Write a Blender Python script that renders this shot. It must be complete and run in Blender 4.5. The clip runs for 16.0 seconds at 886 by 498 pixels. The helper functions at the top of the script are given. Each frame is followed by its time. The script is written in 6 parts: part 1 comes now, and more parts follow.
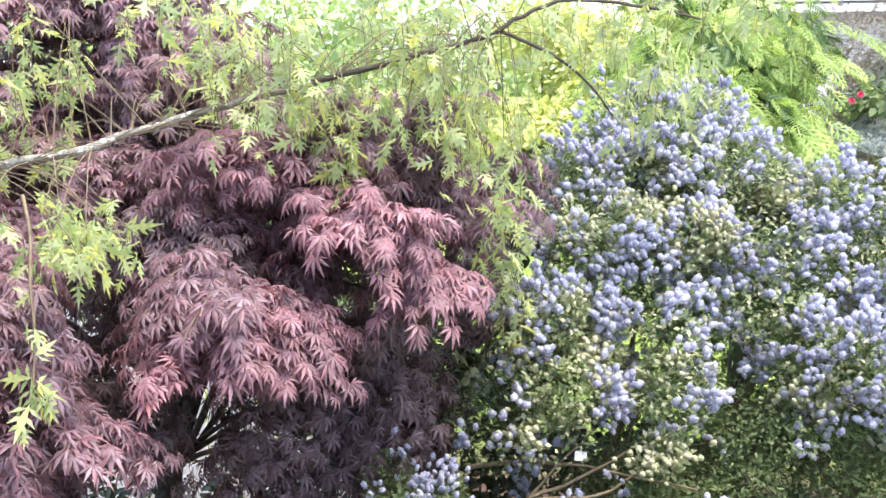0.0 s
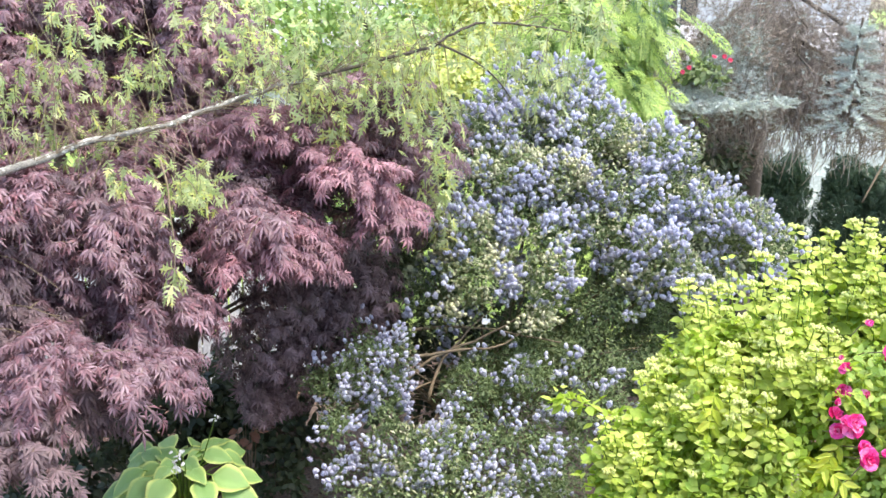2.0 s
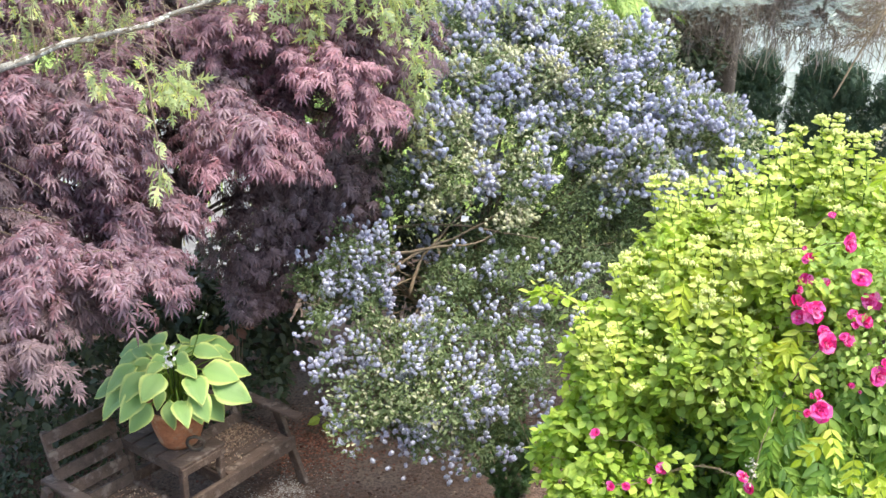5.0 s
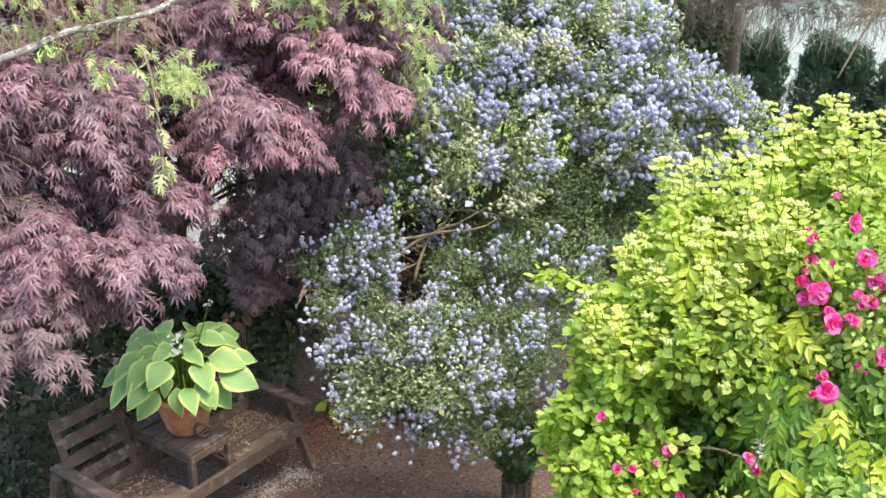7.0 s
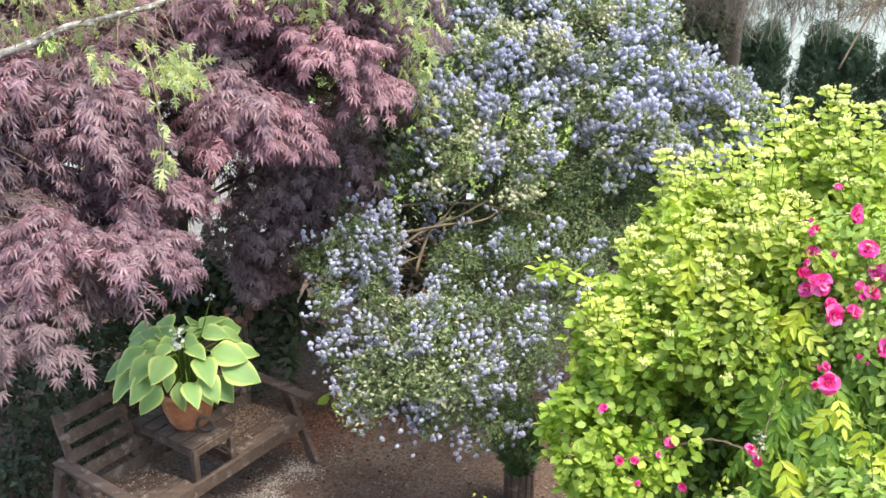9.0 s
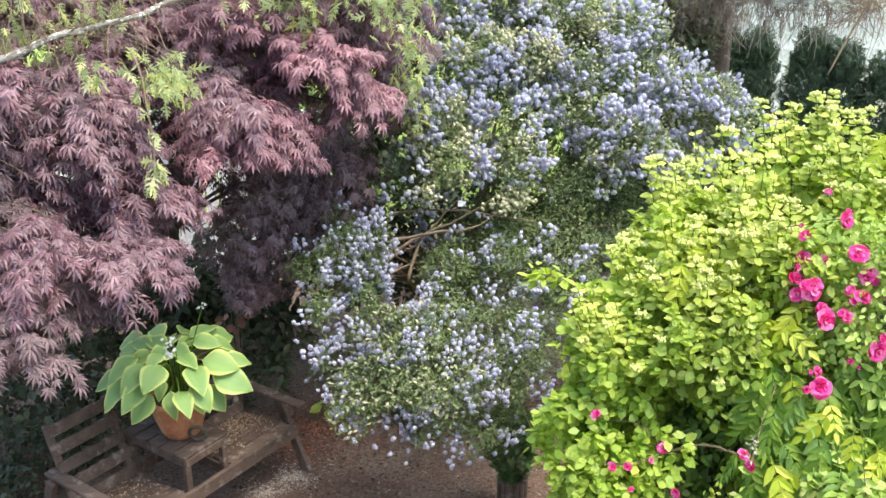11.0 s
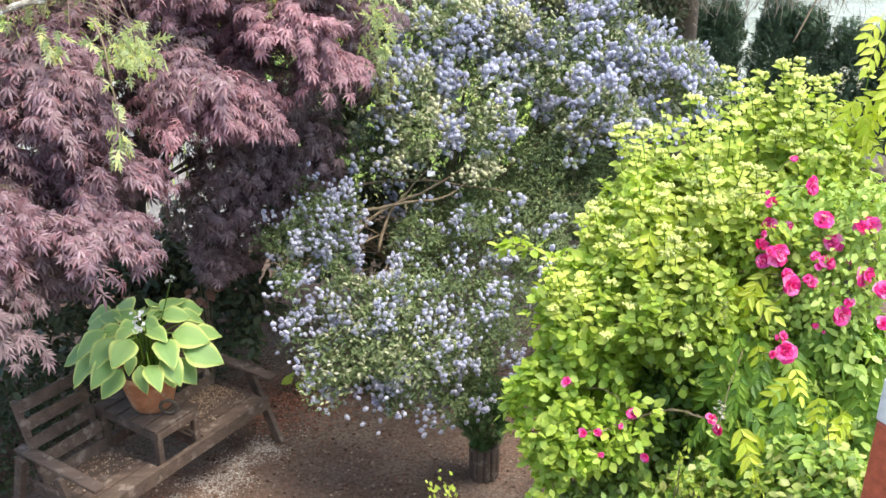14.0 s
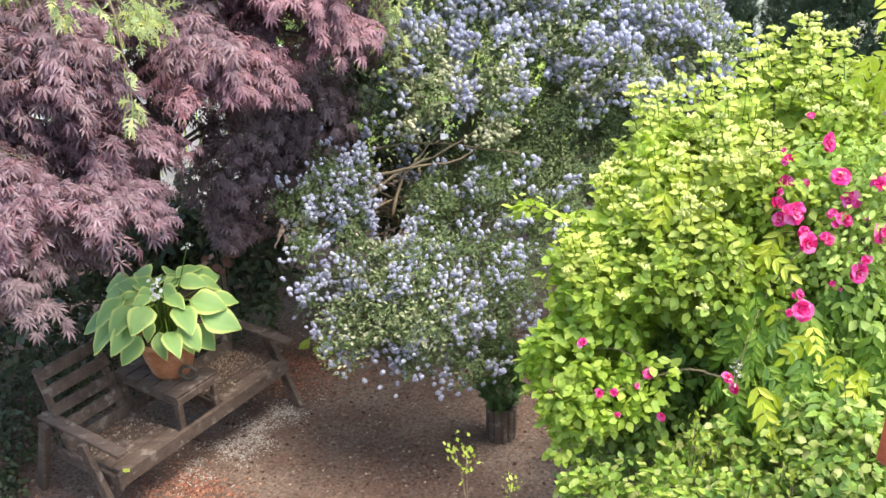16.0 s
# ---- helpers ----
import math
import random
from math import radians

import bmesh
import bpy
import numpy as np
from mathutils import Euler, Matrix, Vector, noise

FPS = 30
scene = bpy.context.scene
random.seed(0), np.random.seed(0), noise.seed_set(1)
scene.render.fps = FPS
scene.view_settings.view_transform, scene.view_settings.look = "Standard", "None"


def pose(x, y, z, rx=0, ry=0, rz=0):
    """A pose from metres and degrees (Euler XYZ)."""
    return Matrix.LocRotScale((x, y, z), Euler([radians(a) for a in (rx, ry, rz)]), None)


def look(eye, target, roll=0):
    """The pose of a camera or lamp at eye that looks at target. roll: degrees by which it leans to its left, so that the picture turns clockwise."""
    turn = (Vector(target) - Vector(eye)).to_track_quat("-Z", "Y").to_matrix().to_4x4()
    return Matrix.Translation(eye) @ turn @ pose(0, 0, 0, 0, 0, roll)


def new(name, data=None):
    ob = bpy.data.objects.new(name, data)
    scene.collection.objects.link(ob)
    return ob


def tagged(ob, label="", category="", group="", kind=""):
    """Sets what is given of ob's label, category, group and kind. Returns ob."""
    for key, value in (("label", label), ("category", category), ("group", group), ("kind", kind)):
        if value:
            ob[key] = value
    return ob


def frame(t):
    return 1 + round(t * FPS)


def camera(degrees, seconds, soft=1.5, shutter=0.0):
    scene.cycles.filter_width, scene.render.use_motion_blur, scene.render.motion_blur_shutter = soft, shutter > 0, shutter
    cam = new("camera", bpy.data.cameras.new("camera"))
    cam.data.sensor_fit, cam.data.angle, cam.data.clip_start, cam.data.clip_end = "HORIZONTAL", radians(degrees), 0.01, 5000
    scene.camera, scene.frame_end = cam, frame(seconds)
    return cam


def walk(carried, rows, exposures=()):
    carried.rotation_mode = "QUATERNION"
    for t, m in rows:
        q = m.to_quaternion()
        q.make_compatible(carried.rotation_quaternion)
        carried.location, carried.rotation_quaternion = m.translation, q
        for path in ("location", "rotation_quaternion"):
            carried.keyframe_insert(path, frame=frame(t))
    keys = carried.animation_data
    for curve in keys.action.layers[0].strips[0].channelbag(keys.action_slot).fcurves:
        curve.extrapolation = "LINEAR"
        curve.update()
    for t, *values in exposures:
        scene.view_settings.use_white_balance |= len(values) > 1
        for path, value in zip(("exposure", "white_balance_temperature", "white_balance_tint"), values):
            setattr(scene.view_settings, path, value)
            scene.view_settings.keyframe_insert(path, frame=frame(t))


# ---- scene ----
cam = camera(49.78, 16.0, soft=1.55)
# seconds, place, then yaw, pitch and lean to the left in degrees
PATH = [
    (0.0, 0.121, 2.223, 3.602, 7.55, -9.48, -0.48),
    (0.5, 0.113, 2.217, 3.617, 7.27, -10.36, -0.35),
    (1.0, 0.078, 1.596, 3.804, 4.57, -12.73, 0.16),
    (1.5, 0.175, 1.083, 3.820, 3.86, -13.10, 0.26),
    (2.0, 0.020, 0.134, 4.167, 1.25, -15.20, 1.17),
    (2.5, 0.000, 0.000, 4.200, 0.73, -15.92, 1.10),
    (3.0, 0.000, 0.000, 4.200, -0.19, -16.87, 1.41),
    (3.5, 0.000, 0.000, 4.200, -0.05, -17.93, 1.32),
    (4.0, 0.000, 0.000, 4.200, -0.38, -19.28, 1.24),
    (4.5, 0.000, 0.000, 4.200, -0.44, -20.42, 1.15),
    (7.0, 0.000, 0.000, 4.200, -0.09, -22.08, 0.32),
    (7.5, 0.000, 0.000, 4.200, -0.22, -22.21, 0.15),
    (8.0, 0.000, 0.000, 4.200, -0.21, -22.41, 0.13),
    (8.5, 0.000, 0.000, 4.200, -0.08, -22.53, -0.16),
    (9.0, 0.000, 0.000, 4.200, 0.00, -22.50, -0.00),
    (11.5, 0.000, 0.000, 4.200, -0.77, -21.80, -0.03),
    (12.0, 0.000, 0.000, 4.200, -1.66, -21.56, 0.68),
    (12.5, 0.000, 0.000, 4.200, -2.36, -21.80, 0.79),
    (13.0, 0.000, 0.000, 4.200, -2.88, -21.94, 0.98),
    (13.5, 0.000, 0.000, 4.200, -3.05, -22.55, 0.75),
    (14.0, 0.000, 0.000, 4.200, -2.48, -23.86, 0.02),
    (14.5, 0.000, 0.000, 4.200, -2.53, -24.39, -0.22),
    (15.0, 0.000, 0.000, 4.200, -2.28, -25.10, -0.56),
    (15.5, 0.000, 0.000, 4.200, -2.02, -25.46, -0.85),
    (16.0, 0.000, 0.000, 4.200, -1.49, -26.06, -1.26),
]
walk(cam, [(t, pose(x, y, z, 90 + pitch, 0, yaw) @ pose(0, 0, 0, 0, 0, lean)) for t, x, y, z, yaw, pitch, lean in PATH],
     exposures=((0.0, 2.39, 6950, 12), (1.5, 2.26, 6900, 11), (3.5, 2.22, 6950, 10), (7.0, 2.2, 7100, 8), (16.0, 2.15, 7200, 8)))

# ---- light: bright thin overcast with a weak high sun ----
SUN_ELEV, SUN_AZ = 70.0, 112.0
world = bpy.data.worlds.new("sky")
scene.world = world
world.use_nodes = True
wn, wl = world.node_tree.nodes, world.node_tree.links
sky = wn.new("ShaderNodeTexSky")
sky.sky_type, sky.sun_disc = "NISHITA", False
sky.sun_elevation, sky.sun_rotation = radians(SUN_ELEV), radians(SUN_AZ)
sky.air_density, sky.dust_density = 1.0, 1.8
wl.new(sky.outputs[0], wn["Background"].inputs[0])
wn["Background"].inputs[1].default_value = 0.15
sun = new("sun", bpy.data.lights.new("sun", "SUN"))
sun.data.energy, sun.data.angle, sun.data.color = 1.3, radians(36), (1.0, 0.95, 0.86)
sun_dir = Vector((math.sin(radians(SUN_AZ)) * math.cos(radians(SUN_ELEV)), math.cos(radians(SUN_AZ)) * math.cos(radians(SUN_ELEV)), math.sin(radians(SUN_ELEV))))
sun.matrix_world = look(sun_dir * 30, (0, 0, 0))


# ---- materials ----
def shader(name):
    m = bpy.data.materials.new(name)
    m.use_nodes = True
    nt = m.node_tree
    return m, nt.nodes, nt.links, nt.nodes["Principled BSDF"]


def ramp(nodes, stops):
    r = nodes.new("ShaderNodeValToRGB")
    r.color_ramp.elements[0].position, r.color_ramp.elements[0].color = stops[0][0], (*stops[0][1], 1)
    r.color_ramp.elements[1].position, r.color_ramp.elements[1].color = stops[-1][0], (*stops[-1][1], 1)
    for p, c in stops[1:-1]:
        e = r.color_ramp.elements.new(p)
        e.color = (*c, 1)
    return r


def mixed(nodes, links, a, b, fac, mode="MIX"):
    m = nodes.new("ShaderNodeMix")
    m.data_type, m.blend_type = "RGBA", mode
    for sock, v in ((m.inputs[6], a), (m.inputs[7], b), (m.inputs[0], fac)):
        if isinstance(v, (int, float)):
            sock.default_value = v
        elif isinstance(v, tuple):
            sock.default_value = (*v, 1)
        else:
            links.new(v, sock)
    return m.outputs[2]


def textured(nodes, links, scale, detail=4.0, rough=0.6, kind="ShaderNodeTexNoise", coord="Object", stretch=(1, 1, 1)):
    tc, mp, tx = nodes.new("ShaderNodeTexCoord"), nodes.new("ShaderNodeMapping"), nodes.new(kind)
    mp.inputs["Scale"].default_value = stretch
    links.new(tc.outputs[coord], mp.inputs[0])
    links.new(mp.outputs[0], tx.inputs["Vector"])
    tx.inputs["Scale"].default_value = scale
    if kind == "ShaderNodeTexNoise":
        tx.inputs["Detail"].default_value, tx.inputs["Roughness"].default_value = detail, rough
    return tx.outputs[0]


def bumped(nodes, links, bsdf, height, strength=0.4, distance=0.01):
    b = nodes.new("ShaderNodeBump")
    b.inputs["Strength"].default_value, b.inputs["Distance"].default_value = strength, distance
    links.new(height, b.inputs["Height"])
    links.new(b.outputs[0], bsdf.inputs["Normal"])


def leaf_material(name, colours, rough=0.5, through_light=0.35, tint=(1.0, 1.0, 0.6), gloss=0.5, patch=1.6, low=(0.72, 0.72, 0.74), high=(1.12, 1.12, 1.08)):
    """Leaves: a colour of its own for each leaf, broad patches over the crown, fine mottling, and light passing through the blade."""
    m, n, l, b = shader(name)
    geo, info = n.new("ShaderNodeNewGeometry"), n.new("ShaderNodeObjectInfo")
    add = n.new("ShaderNodeMath")
    add.operation = "ADD"
    l.new(geo.outputs["Random Per Island"], add.inputs[0])
    l.new(info.outputs["Random"], add.inputs[1])
    fract = n.new("ShaderNodeMath")
    fract.operation = "FRACT"
    l.new(add.outputs[0], fract.inputs[0])
    steps = [(i / (len(colours) - 1), c) for i, c in enumerate(colours)]
    r = ramp(n, steps)
    l.new(fract.outputs[0], r.inputs[0])
    broad = ramp(n, [(0.32, low), (0.68, high)])
    l.new(textured(n, l, patch, 3.0), broad.inputs[0])
    c = mixed(n, l, r.outputs[0], broad.outputs[0], 1.0, "MULTIPLY")
    fine = ramp(n, [(0.3, (0.82, 0.82, 0.82)), (0.7, (1.1, 1.1, 1.1))])
    l.new(textured(n, l, 70, 3.0), fine.inputs[0])
    c = mixed(n, l, c, fine.outputs[0], 1.0, "MULTIPLY")
    l.new(c, b.inputs["Base Color"])
    b.inputs["Roughness"].default_value = rough
    b.inputs["Specular IOR Level"].default_value = gloss
    tr, mx = n.new("ShaderNodeBsdfTranslucent"), n.new("ShaderNodeMixShader")
    l.new(mixed(n, l, c, tint, 1.0, "MULTIPLY"), tr.inputs[0])
    mx.inputs[0].default_value = through_light
    l.new(b.outputs[0], mx.inputs[1])
    l.new(tr.outputs[0], mx.inputs[2])
    l.new(mx.outputs[0], n["Material Output"].inputs[0])
    return m


def rough_material(name, dark, light, scale, rough=0.85, bump=0.5, distance=0.01, stretch=(1, 1, 1), spots=None):
    m, n, l, b = shader(name)
    big = textured(n, l, scale, 6.0, 0.65, stretch=stretch)
    small = textured(n, l, scale * 7, 5.0, 0.7, stretch=stretch)
    r = ramp(n, [(0.3, dark), (0.72, light)])
    l.new(big, r.inputs[0])
    shade = ramp(n, [(0.25, (0.6, 0.6, 0.6)), (0.75, (1.25, 1.25, 1.25))])
    l.new(small, shade.inputs[0])
    c = mixed(n, l, r.outputs[0], shade.outputs[0], 1.0, "MULTIPLY")
    if spots:
        where = ramp(n, [(0.56, (0, 0, 0)), (0.66, (1, 1, 1))])
        l.new(textured(n, l, scale * 2.3, 3.0), where.inputs[0])
        c = mixed(n, l, c, spots, where.outputs[0])
    info = n.new("ShaderNodeObjectInfo")
    vary = ramp(n, [(0.0, (0.82, 0.82, 0.82)), (1.0, (1.14, 1.12, 1.1))])
    l.new(info.outputs["Random"], vary.inputs[0])
    c = mixed(n, l, c, vary.outputs[0], 1.0, "MULTIPLY")
    l.new(c, b.inputs["Base Color"])
    b.inputs["Roughness"].default_value = rough
    bumped(n, l, b, small, bump, distance)
    return m


# the pale lilac tone stands for sky sheen on the maple leaves
M_MAPLE = leaf_material("maple_leaf", [(0.155, 0.09, 0.103), (0.235, 0.141, 0.163), (0.35, 0.243, 0.277), (0.187, 0.106, 0.12), (0.3, 0.143, 0.163)], 0.5, 0.34, (1.0, 0.68, 0.66), 0.55, 2.2, (0.62, 0.62, 0.66), (1.2, 1.16, 1.2))
M_MAPLE_RED = leaf_material("red_maple_leaf", [(0.19, 0.1, 0.117), (0.3, 0.165, 0.192), (0.41, 0.255, 0.295), (0.33, 0.15, 0.172)], 0.5, 0.36, (1.0, 0.6, 0.6), 0.5, 2.2, (0.68, 0.66, 0.68), (1.16, 1.1, 1.12))
# duller, darker maple leaf: shade of the lower left and inside put into colour
M_MAPLE_SHADED = leaf_material("shaded_maple_leaf", [(0.13, 0.09, 0.1), (0.19, 0.132, 0.148), (0.26, 0.182, 0.205)], 0.55, 0.34, (1.0, 0.75, 0.65), 0.4, 2.2)
M_CEAN = leaf_material("ceanothus_leaf", [(0.085, 0.13, 0.056), (0.14, 0.2, 0.085), (0.23, 0.29, 0.13)], 0.55, 0.36, (1.0, 1.0, 0.75), gloss=0.3)
M_CEAN_NEW = leaf_material("ceanothus_new_leaf", [(0.2, 0.28, 0.11), (0.31, 0.38, 0.19), (0.45, 0.47, 0.29), (0.56, 0.54, 0.4)], 0.55, 0.35, (1.0, 1.0, 0.8), gloss=0.3)
M_BLOOM = leaf_material("ceanothus_blossom", [(0.42, 0.43, 0.6), (0.57, 0.59, 0.74), (0.74, 0.76, 0.84), (0.51, 0.5, 0.66), (0.8, 0.81, 0.85)], 0.85, 0.42, (0.95, 0.95, 1.0), 0.15)
M_FADED = leaf_material("faded_blossom", [(0.52, 0.55, 0.3), (0.66, 0.66, 0.44), (0.6, 0.55, 0.42)], 0.8, 0.15, (1, 1, 0.9), 0.2)
M_GOLD = leaf_material("golden_leaf", [(0.34, 0.49, 0.07), (0.46, 0.61, 0.1), (0.57, 0.68, 0.16), (0.4, 0.55, 0.08)], 0.5, 0.5, (1.0, 1.0, 0.55))
# greener copy of the golden leaf; the lower crown's shading is in its colour
M_GOLDLOW = leaf_material("shaded_golden_leaf", [(0.27, 0.43, 0.06), (0.4, 0.56, 0.09), (0.54, 0.67, 0.13)], 0.5, 0.46, (1.0, 1.0, 0.55))
M_PINNATE = leaf_material("wisteria_leaf", [(0.11, 0.23, 0.04), (0.19, 0.34, 0.055), (0.3, 0.45, 0.07)], 0.5, 0.4)
M_YELLOW = leaf_material("young_yellow_leaf", [(0.44, 0.56, 0.08), (0.55, 0.64, 0.13), (0.49, 0.6, 0.095)], 0.5, 0.42, (1.0, 1.0, 0.55))
M_ROSELEAF = leaf_material("rose_leaf", [(0.28, 0.43, 0.09), (0.4, 0.57, 0.13), (0.52, 0.67, 0.18)], 0.5, 0.4)
M_ROSE = leaf_material("rose_petal", [(0.72, 0.014, 0.16), (0.83, 0.04, 0.3), (0.86, 0.12, 0.44), (0.9, 0.36, 0.6)], 0.6, 0.35, (1.0, 0.6, 0.85), 0.3, 12)
M_CREAM = leaf_material("cream_flower", [(0.66, 0.74, 0.2), (0.76, 0.8, 0.34)], 0.8, 0.3)
M_BIRCH = leaf_material("birch_leaf", [(0.42, 0.54, 0.26), (0.56, 0.66, 0.35), (0.68, 0.75, 0.46), (0.76, 0.77, 0.25)], 0.5, 0.58, (1.0, 1.0, 0.75))
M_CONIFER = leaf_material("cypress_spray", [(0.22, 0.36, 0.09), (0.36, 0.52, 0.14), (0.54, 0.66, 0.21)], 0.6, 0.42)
# dark green of the dwarf conifer; on the cypress it paints the inner shade
M_CONIFER_DARK = leaf_material("shaded_cypress_spray", [(0.04, 0.1, 0.03), (0.08, 0.16, 0.04)], 0.6, 0.2)
M_SPRUCE = leaf_material("spruce_needle", [(0.28, 0.37, 0.37), (0.46, 0.54, 0.53), (0.66, 0.71, 0.69), (0.55, 0.58, 0.56)], 0.6, 0.2)
M_SPRUCE_OLD = leaf_material("bare_spruce_twig", [(0.15, 0.12, 0.098), (0.32, 0.265, 0.225), (0.5, 0.43, 0.37)], 0.8, 0.1)
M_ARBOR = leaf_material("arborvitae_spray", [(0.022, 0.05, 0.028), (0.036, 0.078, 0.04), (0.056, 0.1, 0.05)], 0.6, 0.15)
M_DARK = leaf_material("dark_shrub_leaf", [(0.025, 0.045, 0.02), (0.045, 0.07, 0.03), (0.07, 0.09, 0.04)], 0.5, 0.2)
M_BANK = leaf_material("bank_leaf", [(0.5, 0.6, 0.2), (0.66, 0.72, 0.27), (0.78, 0.76, 0.34)], 0.6, 0.4, patch=0.6)
M_FARTREE = leaf_material("far_tree_leaf", [(0.27, 0.4, 0.17), (0.4, 0.54, 0.23), (0.56, 0.66, 0.3)], 0.6, 0.35)
M_LOW = leaf_material("low_shrub_leaf", [(0.14, 0.27, 0.045), (0.25, 0.4, 0.065), (0.36, 0.5, 0.09), (0.45, 0.48, 0.18)], 0.5, 0.35)
M_RED = leaf_material("red_flower", [(0.7, 0.03, 0.09), (0.8, 0.1, 0.2)], 0.6, 0.2, (1, 0.6, 0.6))
M_BARK = rough_material("bark", (0.05, 0.04, 0.032), (0.14, 0.115, 0.09), 9, 0.9, 0.8, 0.01)
M_BIRCHBARK = rough_material("birch_bark", (0.12, 0.115, 0.1), (0.36, 0.35, 0.31), 14, 0.85, 0.8, 0.008, spots=(0.62, 0.64, 0.57))
M_TWIG = rough_material("twig", (0.13, 0.1, 0.06), (0.26, 0.2, 0.13), 20, 0.85, 0.5, 0.004)
M_WOOD = rough_material("weathered_wood", (0.055, 0.036, 0.027), (0.14, 0.096, 0.074), 5, 0.8, 0.7, 0.006, stretch=(0.35, 3, 3), spots=(0.19, 0.15, 0.125))
M_TERRA = rough_material("terracotta", (0.34, 0.13, 0.06), (0.5, 0.22, 0.11), 6, 0.8, 0.3, 0.004, spots=(0.42, 0.25, 0.16))
M_SOIL = rough_material("soil", (0.03, 0.022, 0.016), (0.08, 0.06, 0.045), 30, 0.95, 0.9, 0.01)
M_CHIP = leaf_material("bark_chip", [(0.055, 0.032, 0.024), (0.12, 0.065, 0.045), (0.19, 0.11, 0.08), (0.15, 0.115, 0.092), (0.25, 0.19, 0.15)], 0.9, 0.0, (1, 1, 1), 0.2)
M_LITTER = leaf_material("dry_litter", [(0.25, 0.15, 0.11), (0.4, 0.28, 0.2), (0.5, 0.4, 0.3)], 0.9, 0.0, (1, 1, 1), 0.2)
M_GRAVEL = leaf_material("pale_gravel", [(0.2, 0.165, 0.145), (0.35, 0.31, 0.28), (0.5, 0.46, 0.42)], 0.9, 0.0, (1, 1, 1), 0.2)
# darker copy of the rose leaf, with the shade low down in its colour
M_ROSESHADE = leaf_material("shaded_rose_leaf", [(0.09, 0.18, 0.04), (0.15, 0.27, 0.06), (0.24, 0.38, 0.08)], 0.45, 0.25)
M_PETAL = leaf_material("white_petal", [(0.72, 0.74, 0.74), (0.82, 0.82, 0.84)], 0.6, 0.4, (1, 1, 1), 0.3)
M_RUSSET = leaf_material("russet_leaf", [(0.22, 0.1, 0.06), (0.36, 0.18, 0.12), (0.45, 0.28, 0.2)], 0.7, 0.2, (1, 0.7, 0.5), 0.3)
M_SPIKE = leaf_material("faded_spike", [(0.36, 0.34, 0.27), (0.5, 0.46, 0.4)], 0.8, 0.2, (1, 1, 1), 0.2)
M_YOUNG = leaf_material("new_wisteria_leaf", [(0.5, 0.64, 0.06), (0.62, 0.72, 0.1), (0.68, 0.74, 0.12)], 0.5, 0.5, (1.0, 1.0, 0.5))
M_REDCHIP = leaf_material("red_bark_chip", [(0.12, 0.045, 0.03), (0.24, 0.1, 0.068), (0.34, 0.17, 0.12)], 0.9, 0.0, (1, 1, 1), 0.2)
M_WHITE = rough_material("white_paint", (0.7, 0.7, 0.7), (0.82, 0.82, 0.82), 3, 0.6, 0.15, 0.003)
M_REDPAINT = rough_material("red_paint", (0.42, 0.085, 0.045), (0.52, 0.12, 0.06), 4, 0.55, 0.2, 0.003)
M_ROOF = rough_material("pale_shingle", (0.28, 0.28, 0.29), (0.44, 0.44, 0.45), 3, 0.9, 0.4, 0.01)
M_SIDING = rough_material("pale_siding", (0.6, 0.6, 0.6), (0.74, 0.74, 0.73), 1.2, 0.8, 0.2, 0.004)
M_GLASS, gn_, gl_, gb_ = shader("window_glass")
gb_.inputs["Base Color"].default_value = (0.05, 0.06, 0.07, 1)
gb_.inputs["Roughness"].default_value, gb_.inputs["Specular IOR Level"].default_value = 0.08, 0.8


def ground_material():
    m, n, l, b = shader("mulched_ground")
    a, c2 = textured(n, l, 1.1, 5.0), textured(n, l, 38, 6.0, 0.75)
    r = ramp(n, [(0.3, (0.1, 0.055, 0.04)), (0.48, (0.125, 0.08, 0.06)), (0.68, (0.19, 0.142, 0.114))])
    l.new(a, r.inputs[0])
    s = ramp(n, [(0.35, (0.35, 0.33, 0.32)), (0.65, (1.5, 1.46, 1.42))])
    l.new(c2, s.inputs[0])
    mulch = mixed(n, l, r.outputs[0], s.outputs[0], 1.0, "MULTIPLY")
    g = ramp(n, [(0.3, (0.12, 0.2, 0.04)), (0.7, (0.3, 0.4, 0.08))])
    l.new(textured(n, l, 6, 5.0), g.inputs[0])
    tc, sep = n.new("ShaderNodeTexCoord"), n.new("ShaderNodeSeparateXYZ")
    l.new(tc.outputs["Object"], sep.inputs[0])
    edge = n.new("ShaderNodeMapRange")
    edge.inputs[1].default_value, edge.inputs[2].default_value = 10.5, 12.0
    l.new(sep.outputs["Y"], edge.inputs[0])
    l.new(mixed(n, l, mulch, g.outputs[0], edge.outputs[0]), b.inputs["Base Color"])
    b.inputs["Roughness"].default_value = 0.95
    bumped(n, l, b, c2, 0.9, 0.02)
    return m


